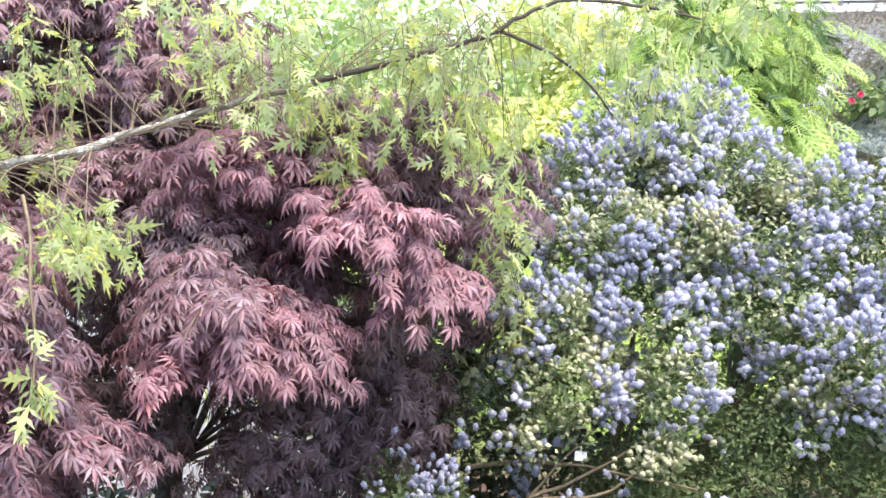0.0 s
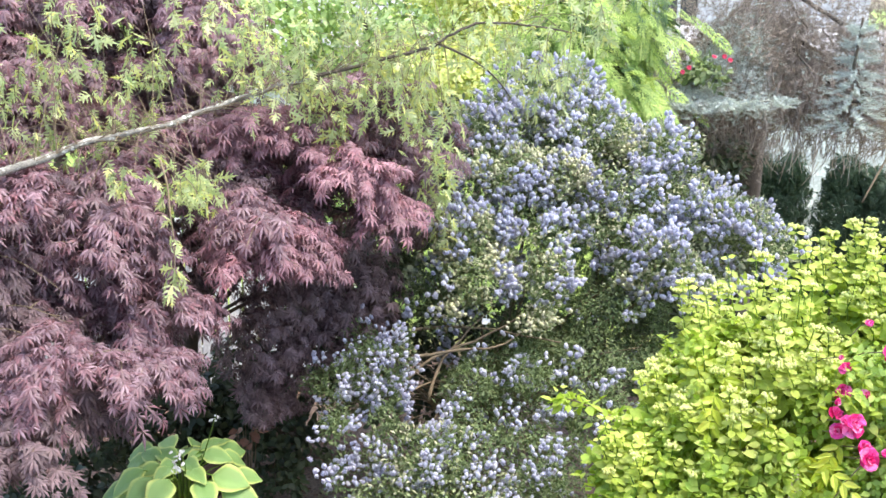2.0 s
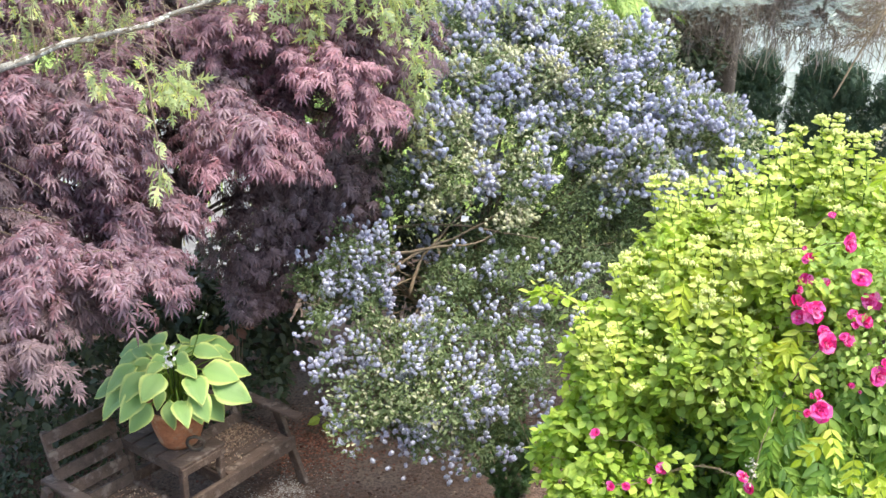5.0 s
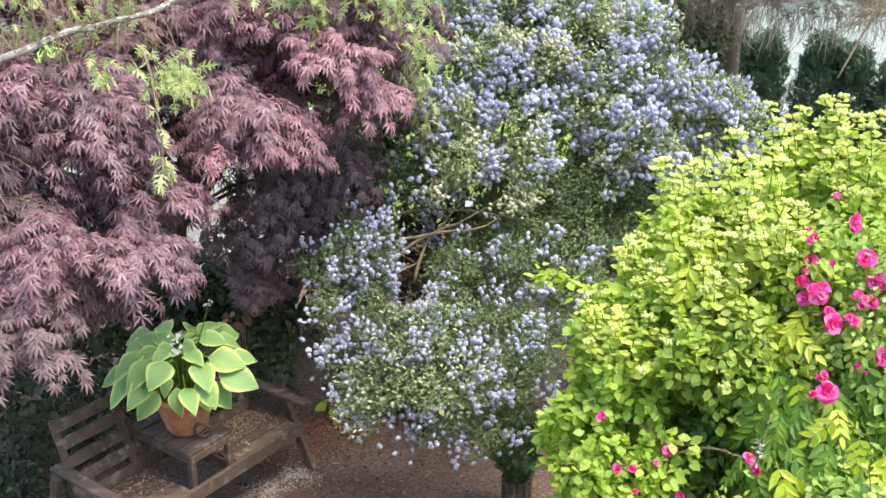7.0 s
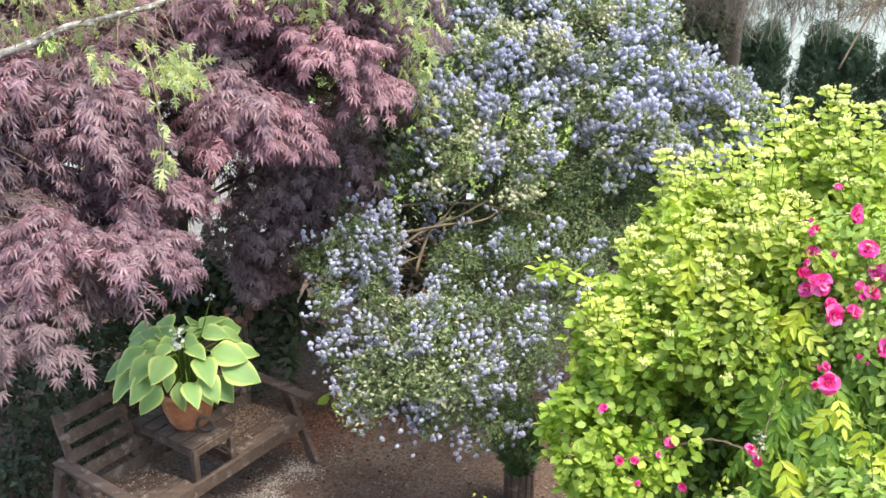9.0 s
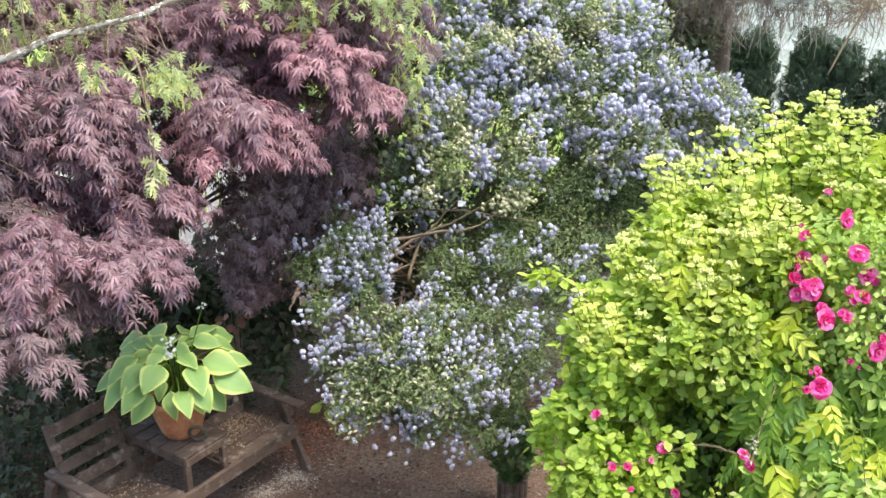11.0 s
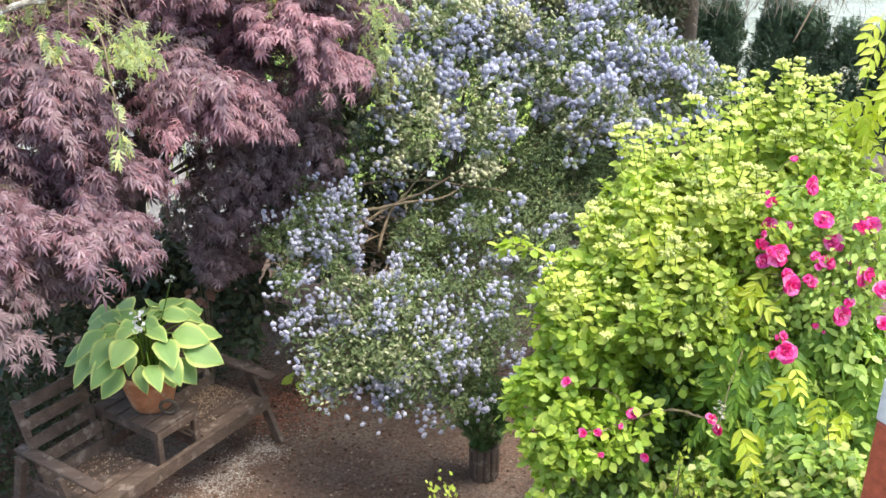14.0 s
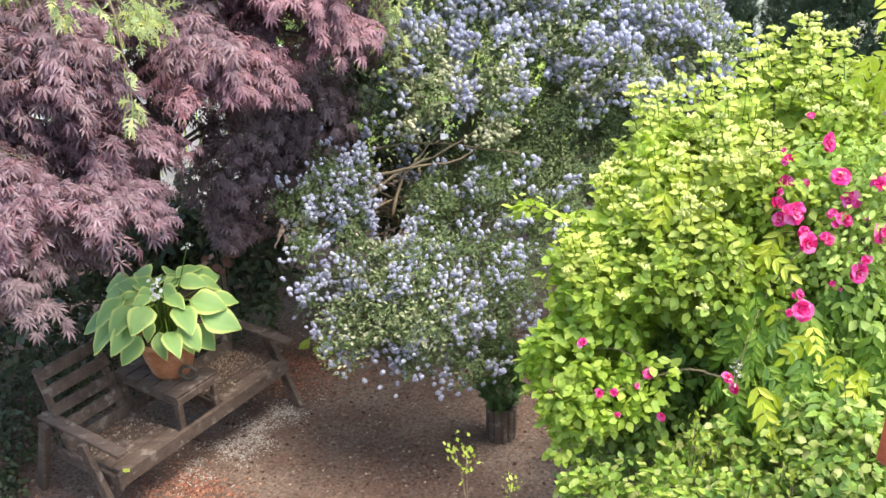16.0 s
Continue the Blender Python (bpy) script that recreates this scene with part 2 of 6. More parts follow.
def hosta_material():
    """Blue-green blade with a yellow-green margin, by the blade's own width and length."""
    m, n, l, b = shader("hosta_leaf")
    uv, sep = n.new("ShaderNodeUVMap"), n.new("ShaderNodeSeparateXYZ")
    l.new(uv.outputs[0], sep.inputs[0])
    nz = textured(n, l, 26, 3.0)
    add = n.new("ShaderNodeMath")
    add.operation, add.inputs[1].default_value = "MULTIPLY_ADD", 0.22
    l.new(nz, add.inputs[0])
    l.new(sep.outputs["X"], add.inputs[2])
    r = ramp(n, [(0.0, (0.21, 0.37, 0.125)), (0.76, (0.25, 0.41, 0.14)), (0.88, (0.38, 0.51, 0.15)), (0.96, (0.5, 0.6, 0.2))])
    l.new(add.outputs[0], r.inputs[0])
    vein = n.new("ShaderNodeTexWave")
    vein.inputs["Scale"].default_value, vein.inputs["Distortion"].default_value = 5.0, 0.6
    mp = n.new("ShaderNodeMapping")
    mp.inputs["Scale"].default_value = (1.0, 0.05, 1.0)
    l.new(uv.outputs[0], mp.inputs[0])
    l.new(mp.outputs[0], vein.inputs["Vector"])
    info = n.new("ShaderNodeObjectInfo")
    v = ramp(n, [(0, (0.85, 0.88, 0.85)), (1, (1.12, 1.1, 1.0))])
    l.new(info.outputs["Random"], v.inputs[0])
    c = mixed(n, l, r.outputs[0], v.outputs[0], 1.0, "MULTIPLY")
    l.new(c, b.inputs["Base Color"])
    b.inputs["Roughness"].default_value = 0.45
    bumped(n, l, b, vein.outputs[1], 0.35, 0.004)
    tr, mx = n.new("ShaderNodeBsdfTranslucent"), n.new("ShaderNodeMixShader")
    l.new(c, tr.inputs[0])
    mx.inputs[0].default_value = 0.25
    l.new(b.outputs[0], mx.inputs[1])
    l.new(tr.outputs[0], mx.inputs[2])
    l.new(mx.outputs[0], n["Material Output"].inputs[0])
    return m


M_GROUND, M_HOSTA = ground_material(), hosta_material()
rng = np.random.default_rng(7)


# ---- builders ----
def thing(name, base, label, category, group="", kind=""):
    ob = new(name)
    ob.location = base
    ob.empty_display_size = 0.1
    return tagged(ob, label, category, group, kind)


def origin(ob):
    """The place of a thing or part whose ancestors are only moved, never turned."""
    v = Vector(ob.location)
    while ob.parent:
        ob = ob.parent
        v += ob.location
    return v


def put(name, mesh, material, parent, label=""):
    """A mesh in world coordinates as one part under parent."""
    if parent is not None:
        mesh.transform(Matrix.Translation(-origin(parent)))
    mesh.materials.append(material)
    ob = new(name, mesh)
    ob.parent = parent
    return tagged(ob, label)


def part(name, bm, material, parent, label="", smooth=False):
    me = bpy.data.meshes.new(name)
    bm.normal_update()
    bm.to_mesh(me)
    bm.free()
    if smooth:
        me.polygons.foreach_set("use_smooth", np.ones(len(me.polygons), bool))
    return put(name, me, material, parent, label)


def box(bm, m, sx, sy, sz, bevel=0.004):
    """A bevelled bar of that size, centred on the pose m."""
    g = bmesh.ops.create_cube(bm, size=1, matrix=m @ Matrix.Diagonal((sx, sy, sz, 1)))
    edges = list({e for v in g["verts"] for e in v.link_edges})
    if bevel:
        bmesh.ops.bevel(bm, geom=edges, offset=bevel, segments=1, affect="EDGES")
    return bm


def bar(a, b, w, h, up=(0, 0, 1), bevel=0.004):
    """A bar from a to b, w wide and h thick."""
    a, b = Vector(a), Vector(b)
    y = (b - a).normalized()
    x = y.cross(Vector(up)).normalized()
    z = x.cross(y)
    m = Matrix((x, y, z)).transposed().to_4x4()
    m.translation = (a + b) / 2
    return box(bmesh.new(), m, w, (b - a).length, h, bevel)


def tube_into(bm, pts, r0, r1, sides=7, wobble=0.0):
    pts = [Vector(p) for p in pts]
    rings = []
    for i, p in enumerate(pts):
        d = (pts[min(i + 1, len(pts) - 1)] - pts[max(i - 1, 0)]).normalized()
        x = d.orthogonal().normalized()
        if i and rings:
            ref = rings[-1][0].co - pts[i - 1]
            x = (ref - d * ref.dot(d)).normalized()
        y = d.cross(x)
        r = r0 + (r1 - r0) * i / (len(pts) - 1)
        rings.append([bm.verts.new(p + (x * math.cos(2 * math.pi * k / sides) + y * math.sin(2 * math.pi * k / sides)) * r * (1 + wobble * random.uniform(-1, 1)))
                      for k in range(sides)])
    for a, b in zip(rings, rings[1:]):
        for k in range(sides):
            bm.faces.new((a[k], a[(k + 1) % sides], b[(k + 1) % sides], b[k]))
    bm.faces.new(rings[0][::-1])
    bm.faces.new(rings[-1])


def curvy(points, steps=5, jitter=0.0):
    """Points on a smooth line through those given."""
    p = [Vector(q) for q in points]
    p = [p[0] * 2 - p[1]] + p + [p[-1] * 2 - p[-2]]
    out = []
    for i in range(1, len(p) - 2):
        for k in range(steps):
            t = k / steps
            a = 0.5 * ((2 * p[i]) + (p[i + 1] - p[i - 1]) * t + (2 * p[i - 1] - 5 * p[i] + 4 * p[i + 1] - p[i + 2]) * t * t
                       + (3 * p[i] - p[i - 1] - 3 * p[i + 1] + p[i + 2]) * t ** 3)
            out.append(a + Vector((random.uniform(-1, 1), random.uniform(-1, 1), random.uniform(-1, 1))) * jitter)
    return out + [p[-2]]


def limb(name, points, r0, r1, material, parent, label="", sides=7, steps=5, jitter=0.0, wobble=0.08):
    bm = bmesh.new()
    tube_into(bm, curvy(points, steps, jitter), r0, r1, sides, wobble)
    return part(name, bm, material, parent, label, smooth=True)


def twigs(name, lines, r, material, parent, label="", sides=4):
    """Many fine twigs as one part."""
    bm = bmesh.new()
    for pts in lines:
        tube_into(bm, pts, r, r * 0.45, sides)
    return tagged(part(name, bm, material, parent, label), kind="stuff")


def unit(v):
    return v / np.maximum(np.linalg.norm(v, axis=-1, keepdims=True), 1e-9)


def frames_of(axis, normal):
    a = unit(axis)
    b = unit(np.cross(a, normal))
    return np.stack([b, a, np.cross(b, a)], axis=-1)


def mesh_of(name, verts, faces):
    me = bpy.data.meshes.new(name)
    me.from_pydata([tuple(v) for v in verts], [], faces)
    return me


def scatter(name, shape, place, axis, normal, size, material, parent, label="", singles=0, single_name="leaf", smooth=False):
    """Copies of one small shape: the first ones as parts of their own that share a mesh, the rest joined in one part."""
    verts, faces = shape
    verts = np.array(verts, float)
    F = frames_of(axis, normal)
    base = np.array(origin(parent))
    if singles:
        me = mesh_of(single_name, verts, faces)
        me.materials.append(material)
        if smooth:
            me.polygons.foreach_set("use_smooth", np.ones(len(me.polygons), bool))
        for i in range(min(singles, len(place))):
            ob = new(single_name, me)
            ob.parent = parent
            m = Matrix.Identity(4)
            for r in range(3):
                for c in range(3):
                    m[r][c] = F[i, r, c] * size[i]
                m[r][3] = place[i, r] - base[r]
            ob.matrix_basis = m
        place, F, size = place[singles:], F[singles:], size[singles:]
    n, k = len(place), len(verts)
    if n == 0:
        return None
    V = np.einsum("nij,kj->nki", F, verts) * size[:, None, None] + place[:, None, :] - base
    counts = np.array([len(f) for f in faces])
    flat = np.concatenate([np.array(f) for f in faces])
    loops = (flat[None, :] + (np.arange(n) * k)[:, None]).ravel()
    sizes = np.tile(counts, n)
    me = bpy.data.meshes.new(name)
    me.vertices.add(n * k)
    me.vertices.foreach_set("co", V.ravel())
    me.loops.add(len(loops))
    me.loops.foreach_set("vertex_index", loops.astype(np.int32))
    me.polygons.add(len(sizes))
    me.polygons.foreach_set("loop_start", np.concatenate([[0], np.cumsum(sizes)[:-1]]).astype(np.int32))
    if smooth:
        me.polygons.foreach_set("use_smooth", np.ones(len(sizes), bool))
    me.update(calc_edges=True)
    me.validate()
    me.materials.append(material)
    ob = new(name, me)
    ob.parent = parent
    return tagged(ob, label, kind="stuff")


# ---- leaf shapes, one long along y ----
def palm_leaf(lobes=7, width=0.1, droop=0.34):
    V, F = [], []
    for i in range(lobes):
        u = (i - (lobes - 1) / 2) / ((lobes - 1) / 2)
        a, ln = radians(98) * u, 1 - 0.48 * abs(u) ** 1.6
        d, s = np.array([math.sin(a), math.cos(a), 0]), np.array([math.cos(a), -math.sin(a), 0])
        k = len(V)
        V += [d * 0.02, d * 0.5 * ln - s * width * ln + [0, 0, -0.04], d * ln + [0, 0, -droop * ln], d * 0.5 * ln + s * width * ln + [0, 0, -0.04], d * 0.5 * ln + [0, 0, 0.01]]
        F += [(k, k + 4, k + 1), (k + 1, k + 4, k + 2), (k, k + 3, k + 4), (k + 4, k + 3, k + 2)]
    return V, F


def ovate_leaf(w=0.28, fold=0.05, droop=0.12):
    V = [(0, 0, 0), (0, 0.35, -fold), (0, 0.7, -fold - droop * 0.4), (0, 1, -droop), (-w, 0.33, 0.02), (-w * 0.8, 0.68, -droop * 0.3), (w, 0.33, 0.02), (w * 0.8, 0.68, -droop * 0.3)]
    return V, [(0, 1, 4), (4, 1, 2, 5), (5, 2, 3), (0, 6, 1), (6, 7, 2, 1), (7, 3, 2)]


def small_leaf(w=0.26):
    return [(0, 0, 0), (-w, 0.5, 0.05), (0, 1, -0.05), (w, 0.5, 0.05), (0, 0.5, -0.03)], [(0, 4, 1), (1, 4, 2), (0, 3, 4), (4, 3, 2)]


def cut_leaf():
    """A birch leaf cut deep into narrow lobes."""
    V, F = [], []
    parts = [((0, 0.0), 0, 1.0, 0.1)] + [((0, y), s * a, ln, 0.055) for y, a, ln in ((0.12, 62, 0.42), (0.32, 52, 0.4), (0.52, 42, 0.3)) for s in (-1, 1)]
    for (bx, by), a, ln, w in parts:
        a = radians(a)
        d, s = np.array([math.sin(a), math.cos(a), 0]), np.array([math.cos(a), -math.sin(a), 0])
        o, k = np.array([bx, by, 0]), len(V)
        V += [o, o + d * ln * 0.45 - s * w + [0, 0, 0.03], o + d * ln + [0, 0, -0.1 * ln], o + d * ln * 0.45 + s * w + [0, 0, 0.03]]
        F += [(k, k + 3, k + 2, k + 1)]
    return V, F


def pinnate_leaf(pairs=5, w=0.07, ln=0.3, hang=0.4, spread_by=58):
    V, F = [(-0.008, 0, 0), (0.008, 0, 0), (0.004, 0.95, -0.16), (-0.004, 0.95, -0.16)], [(0, 1, 2, 3)]
    spots = [(0.16 + 0.74 * i / pairs, s * spread_by) for i in range(pairs) for s in (-1, 1)] + [(0.88, 0)]
    for i, (y, a) in enumerate(spots):
        a, g = radians(a), ln * (1 - 0.25 * y)
        d, s = np.array([math.sin(a), math.cos(a), -hang - 0.08 * (i % 3)]), np.array([math.cos(a), -math.sin(a), 0])
        o, k, up = np.array([0, y, -0.16 * y * y]), len(V), np.array([0, 0, 0.03])
        V += [o, o + d * g * 0.28 - s * w + up, o + d * g * 0.62 - s * w * 0.85 + up, o + d * g, o + d * g * 0.62 + s * w * 0.85 + up, o + d * g * 0.28 + s * w + up, o + d * g * 0.45]
        F += [(k, k + 6, k + 2, k + 1), (k + 6, k + 3, k + 2), (k, k + 5, k + 4, k + 6), (k + 6, k + 4, k + 3)]
    return V, F


def fan_spray(pairs=8, w=0.036):
    """A flat drooping spray of scale foliage."""
    V, F = [], []
    for i in range(pairs):
        y, ln = 0.06 + 0.78 * i / pairs, 0.42 * (1 - 0.65 * i / pairs)
        for s in (-1, 1):
            a = radians(s * 48)
            d, q = np.array([math.sin(a), math.cos(a), 0]), np.array([math.cos(a), -math.sin(a), 0])
            o, k = np.array([0, y, -0.3 * y * y]), len(V)
            V += [o, o + d * ln * 0.5 - q * w + [0, 0, 0.02], o + d * ln + [0, 0, -0.12], o + d * ln * 0.5 + q * w + [0, 0, 0.02]]
            F += [(k, k + 3, k + 2, k + 1)]
    k = len(V)
    V += [(0, 0, 0), (-0.04, 0.6, -0.1), (0, 1, -0.3), (0.04, 0.6, -0.1)]
    return V, F + [(k, k + 3, k + 2, k + 1)]


def fern_spray(pairs=6):
    """A flat frond: side branches that carry short lobes themselves, all thin and drooping at the tips."""
    V, F = [], []

    def blade(o, d, ln, w, sag):
        q = unit(np.cross(d, [0, 0, 1.0]))
        k = len(V)
        V.extend([o, o + d * ln * 0.45 - q * w, o + d * ln + [0, 0, -sag], o + d * ln * 0.45 + q * w])
        F.append((k, k + 3, k + 2, k + 1))

    blade(np.zeros(3), np.array([0, 1.0, -0.1]), 1.0, 0.03, 0.16)
    for i in range(pairs):
        g = i / pairs
        y, ln = 0.08 + 0.78 * g, 0.5 * (1 - 0.72 * g) * (0.7 + 0.3 * min(1, i / 2))
        for s in (-1, 1):
            a = radians(s * (56 - 14 * g))
            d, o = np.array([math.sin(a), math.cos(a), -0.1]), np.array([0, y, -0.1 * y - 0.16 * y * y])
            blade(o, d, ln, 0.03, 0.14 * ln)
            for u in (-1, 1):
                b = a + radians(u * 42)
                blade(o + d * ln * 0.45 + [0, 0, -0.0225 * ln], np.array([math.sin(b), math.cos(b), -0.12]), ln * 0.4, 0.02, 0.03)
    return V, F


def needle_shoot(n=15, ln=0.26):
    """A shoot with needles all round."""
    V, F = [], []
    for i in range(n):
        y, a = 0.02 + 0.85 * i / n, i * 2.4
        d = np.array([math.cos(a) * 0.85, 0.6, math.sin(a) * 0.85])
        s = np.array([-math.sin(a), 0, math.cos(a)]) * 0.028
        o, k = np.array([0, y, 0]), len(V)
        V += [o - s, o + s, o + d * ln]
        F += [(k, k + 1, k + 2)]
    k = len(V)
    V += [(-0.03, 0, 0), (0.03, 0, 0), (0, 1, 0), (0, 0, 0.03)]
    return V, F + [(k, k + 1, k + 2), (k, k + 2, k + 3)]


def blossom(seed=1, florets=34):
    """A rounded upright thimble packed with tiny florets."""
    r = random.Random(seed)
    bm = bmesh.new()
    bmesh.ops.create_icosphere(bm, subdivisions=1, radius=0.36)
    V = [np.array((v.co.x * 0.95, v.co.y * 1.45 + 0.5, v.co.z * 0.95)) for v in bm.verts]
    F = [tuple(v.index for v in f.verts) for f in bm.faces]
    bm.free()
    for i in range(florets):
        h, a = 1 - 2 * (i + 0.5) / florets, i * 2.39996
        q = math.sqrt(1 - h * h)
        taper = 1.0 - 0.3 * max(0.0, h)
        d = np.array([math.cos(a) * q * 0.86 * taper, h * 1.28, math.sin(a) * q * 0.86 * taper])
        o = d * 0.42 * r.uniform(0.92, 1.1) + np.array([0, 0.5, 0])
        n = unit(d + np.array([r.uniform(-1, 1), r.uniform(-1, 1), r.uniform(-1, 1)]) * 0.3)
        s = unit(np.cross(n, [0.3, 0.2, 0.9]))
        u, w, k = np.cross(n, s), r.uniform(0.1, 0.15), len(V)
        V += [o - s * w + n * 0.03, o + u * w, o + s * w + n * 0.03, o - u * w]
        F += [(k, k + 3, k + 2, k + 1)]
    return [tuple(v) for v in V], F


def rose_flower(seed=1):
    """A loose double rose: rings of cupped petals about y."""
    V, F = [], []
    r = random.Random(seed)
    for ring, (n, rad, lift, open_) in enumerate(((6, 0.5, 0.1, 0.95), (5, 0.38, 0.24, 0.6), (4, 0.24, 0.34, 0.35), (3, 0.12, 0.36, 0.15))):
        for i in range(n):
            a = 2 * math.pi * (i + 0.5 * ring) / n + r.uniform(-0.35, 0.35)
            rad, lift = rad * r.uniform(0.82, 1.15), lift + r.uniform(-0.07, 0.07)
            d, s = np.array([math.cos(a), 0, math.sin(a)]), np.array([-math.sin(a), 0, math.cos(a)])
            w, k = rad * 0.72 + 0.05, len(V)
            up = np.array([0, 1.0, 0])
            V += [d * 0.03, d * rad * 0.6 - s * w * 0.8 + up * (lift + 0.06), d * rad * 0.6 + up * lift * 0.7, d * rad * 0.6 + s * w * 0.8 + up * (lift + 0.06),
                  d * rad - s * w * 0.55 + up * (lift + r.uniform(-0.04, 0.06)), d * rad * 1.06 + up * (lift * 0.9), d * rad + s * w * 0.55 + up * (lift + r.uniform(-0.04, 0.06))]
            F += [(k, k + 2, k + 1), (k, k + 3, k + 2), (k + 1, k + 2, k + 5, k + 4), (k + 2, k + 3, k + 6, k + 5)]
    return V, F


FROND = fern_spray()
YOUNG_PINNATE = pinnate_leaf(3, 0.075, 0.44, 0.2, 40)
MAPLE_LEAF, OVATE, SMALL, CUT, PINNATE = palm_leaf(7, 0.112, 0.42), ovate_leaf(), small_leaf(), cut_leaf(), pinnate_leaf(4, 0.068, 0.42, 0.15, 42)
YOUNG_MAPLE = palm_leaf(5, 0.095, 0.6)
SPRAY, NEEDLES, BLOOM, ROSE = fan_spray(), needle_shoot(), blossom(1, 18), rose_flower()
NARROW = small_leaf(0.18)
SCALE_TUFT = fan_spray(3, 0.06)
ROUND = ovate_leaf(0.36, 0.04, 0.1)
BROAD = ovate_leaf(0.3, 0.05, 0.16)


def lumps(p, scale, seed):
    return np.array([noise.noise((a * scale + seed, b * scale, c * scale)) for a, b, c in p])


def shell(clumps, count, low=-0.5, inner=0.72, outer=1.05, gap=-2.0, grain=3.2, push=0.1):
    """Random places on the outside of clumps (x, y, z, rx, ry, rz), as many on each as its surface asks; with the outward directions."""
    C = np.array(clumps, float)
    area = (C[:, 3] * C[:, 5] + C[:, 4] * C[:, 5] + C[:, 3] * C[:, 4])
    tries = int(count * (1.0 if gap < -1 else 1.0 / max(0.25, 0.5 - gap)))
    which = rng.choice(len(C), tries, p=area / area.sum())
    d = unit(rng.normal(size=(tries * 12, 3)))
    d = d[d[:, 2] > low][:tries]
    c = C[which]
    k = rng.uniform(inner ** 3, outer ** 3, (tries, 1)) ** (1 / 3)
    p = c[:, :3] + d * c[:, 3:6] * k
    out = unit(d / c[:, 3:6])
    n = lumps(p, grain, 11.3)
    p = p + out * (n[:, None] * push * 1.6 + lumps(p, grain * 2.7, 4.1)[:, None] * push * 0.6)
    keep = n > gap
    return p[keep][:count], out[keep][:count], which[keep][:count]


def drooping(out, down=1.0, outward=0.8, jitter=0.5, flat=0.0):
    """Leaf directions that lie over the clump and hang, with the blades' upper sides outward."""
    n = len(out)
    a = out * [outward, outward, 0] + np.array([0, 0, -down]) * (0.35 + 0.65 * (1 - np.abs(out[:, 2:]))) + rng.normal(size=(n, 3)) * jitter
    up = out * (1 - flat) + np.array([0, 0, 0.6 + flat]) + rng.normal(size=(n, 3)) * (0.35 + 0.3 * flat)
    return a, up


def spread(clumps, frac):
    """The same clumps made smaller, to fill a crown's inside."""
    return [(x, y, z, rx * frac, ry * frac, rz * frac) for x, y, z, rx, ry, rz, *_ in clumps]


# ---- the ground ----
def ground():
    def line(lo, hi, fine_lo, fine_hi, step, far):
        a = np.arange(fine_lo, fine_hi + step / 2, step)
        return np.concatenate([np.linspace(lo, fine_lo, far)[:-1], a, np.linspace(fine_hi, hi, far)[1:]])
    xs, ys = line(-300, 300, -6, 6, 0.12, 14), line(-300, 400, -1, 11, 0.12, 14)
    X, Y = np.meshgrid(xs, ys)
    Z = np.zeros_like(X)
    for i in range(Z.shape[0]):
        for j in range(Z.shape[1]):
            x, y = X[i, j], Y[i, j]
            near = max(0.0, 1 - max(abs(x) - 5, abs(y - 5) - 6, 0) / 1.5)
            if near > 0:
                Z[i, j] = near * (0.035 * noise.noise((x * 0.7, y * 0.7, 0)) + 0.012 * noise.noise((x * 4, y * 4, 3)))
    V = np.stack([X, Y, Z], -1).reshape(-1, 3)
    w = len(xs)
    F = [(i * w + j, i * w + j + 1, (i + 1) * w + j + 1, (i + 1) * w + j) for i in range(len(ys) - 1) for j in range(w - 1)]
    me = mesh_of("ground", V, F)
    me.materials.append(M_GROUND)
    me.polygons.foreach_set("use_smooth", np.ones(len(F), bool))
    ob = new("ground", me)
    return tagged(ob, "brown mulch and gravel path running into grass", "ground", kind="structure")


ground()

# ---- red Japanese maple ----
MAPLE_HIGH = [
    (-1.89, 6.92, 3.56, 0.45, 0.50, 0.43),
    (-1.73, 6.50, 3.17, 0.44, 0.40, 0.24),
    (-0.70, 6.61, 3.33, 0.52, 0.50, 0.26),
    (-0.26, 6.80, 3.06, 0.20, 0.35, 0.37),
    (-1.15, 6.31, 3.18, 0.42, 0.40, 0.23),
    (-0.74, 6.13, 2.96, 0.30, 0.40, 0.24),
    (-0.52, 6.06, 2.75, 0.16, 0.22, 0.18),
    (-1.24, 5.92, 2.82, 0.29, 0.40, 0.22),
    (-1.21, 5.70, 2.59, 0.25, 0.35, 0.20),
    (-0.97, 5.72, 2.50, 0.13, 0.22, 0.21),
    (-1.70, 6.03, 2.90, 0.30, 0.40, 0.28),
    (-1.35, 6.50, 3.08, 0.30, 0.33, 0.14),
    (-0.87, 6.70, 3.26, 0.30, 0.33, 0.15),
    (-1.67, 6.20, 2.95, 0.22, 0.24, 0.13),
    (-1.17, 6.00, 2.74, 0.20, 0.22, 0.13),
    (-2.00, 6.40, 3.13, 0.30, 0.33, 0.14),
    (-0.57, 6.75, 3.04, 0.20, 0.22, 0.16),
    (-2.18, 5.50, 2.99, 0.30, 0.33, 0.12),
]
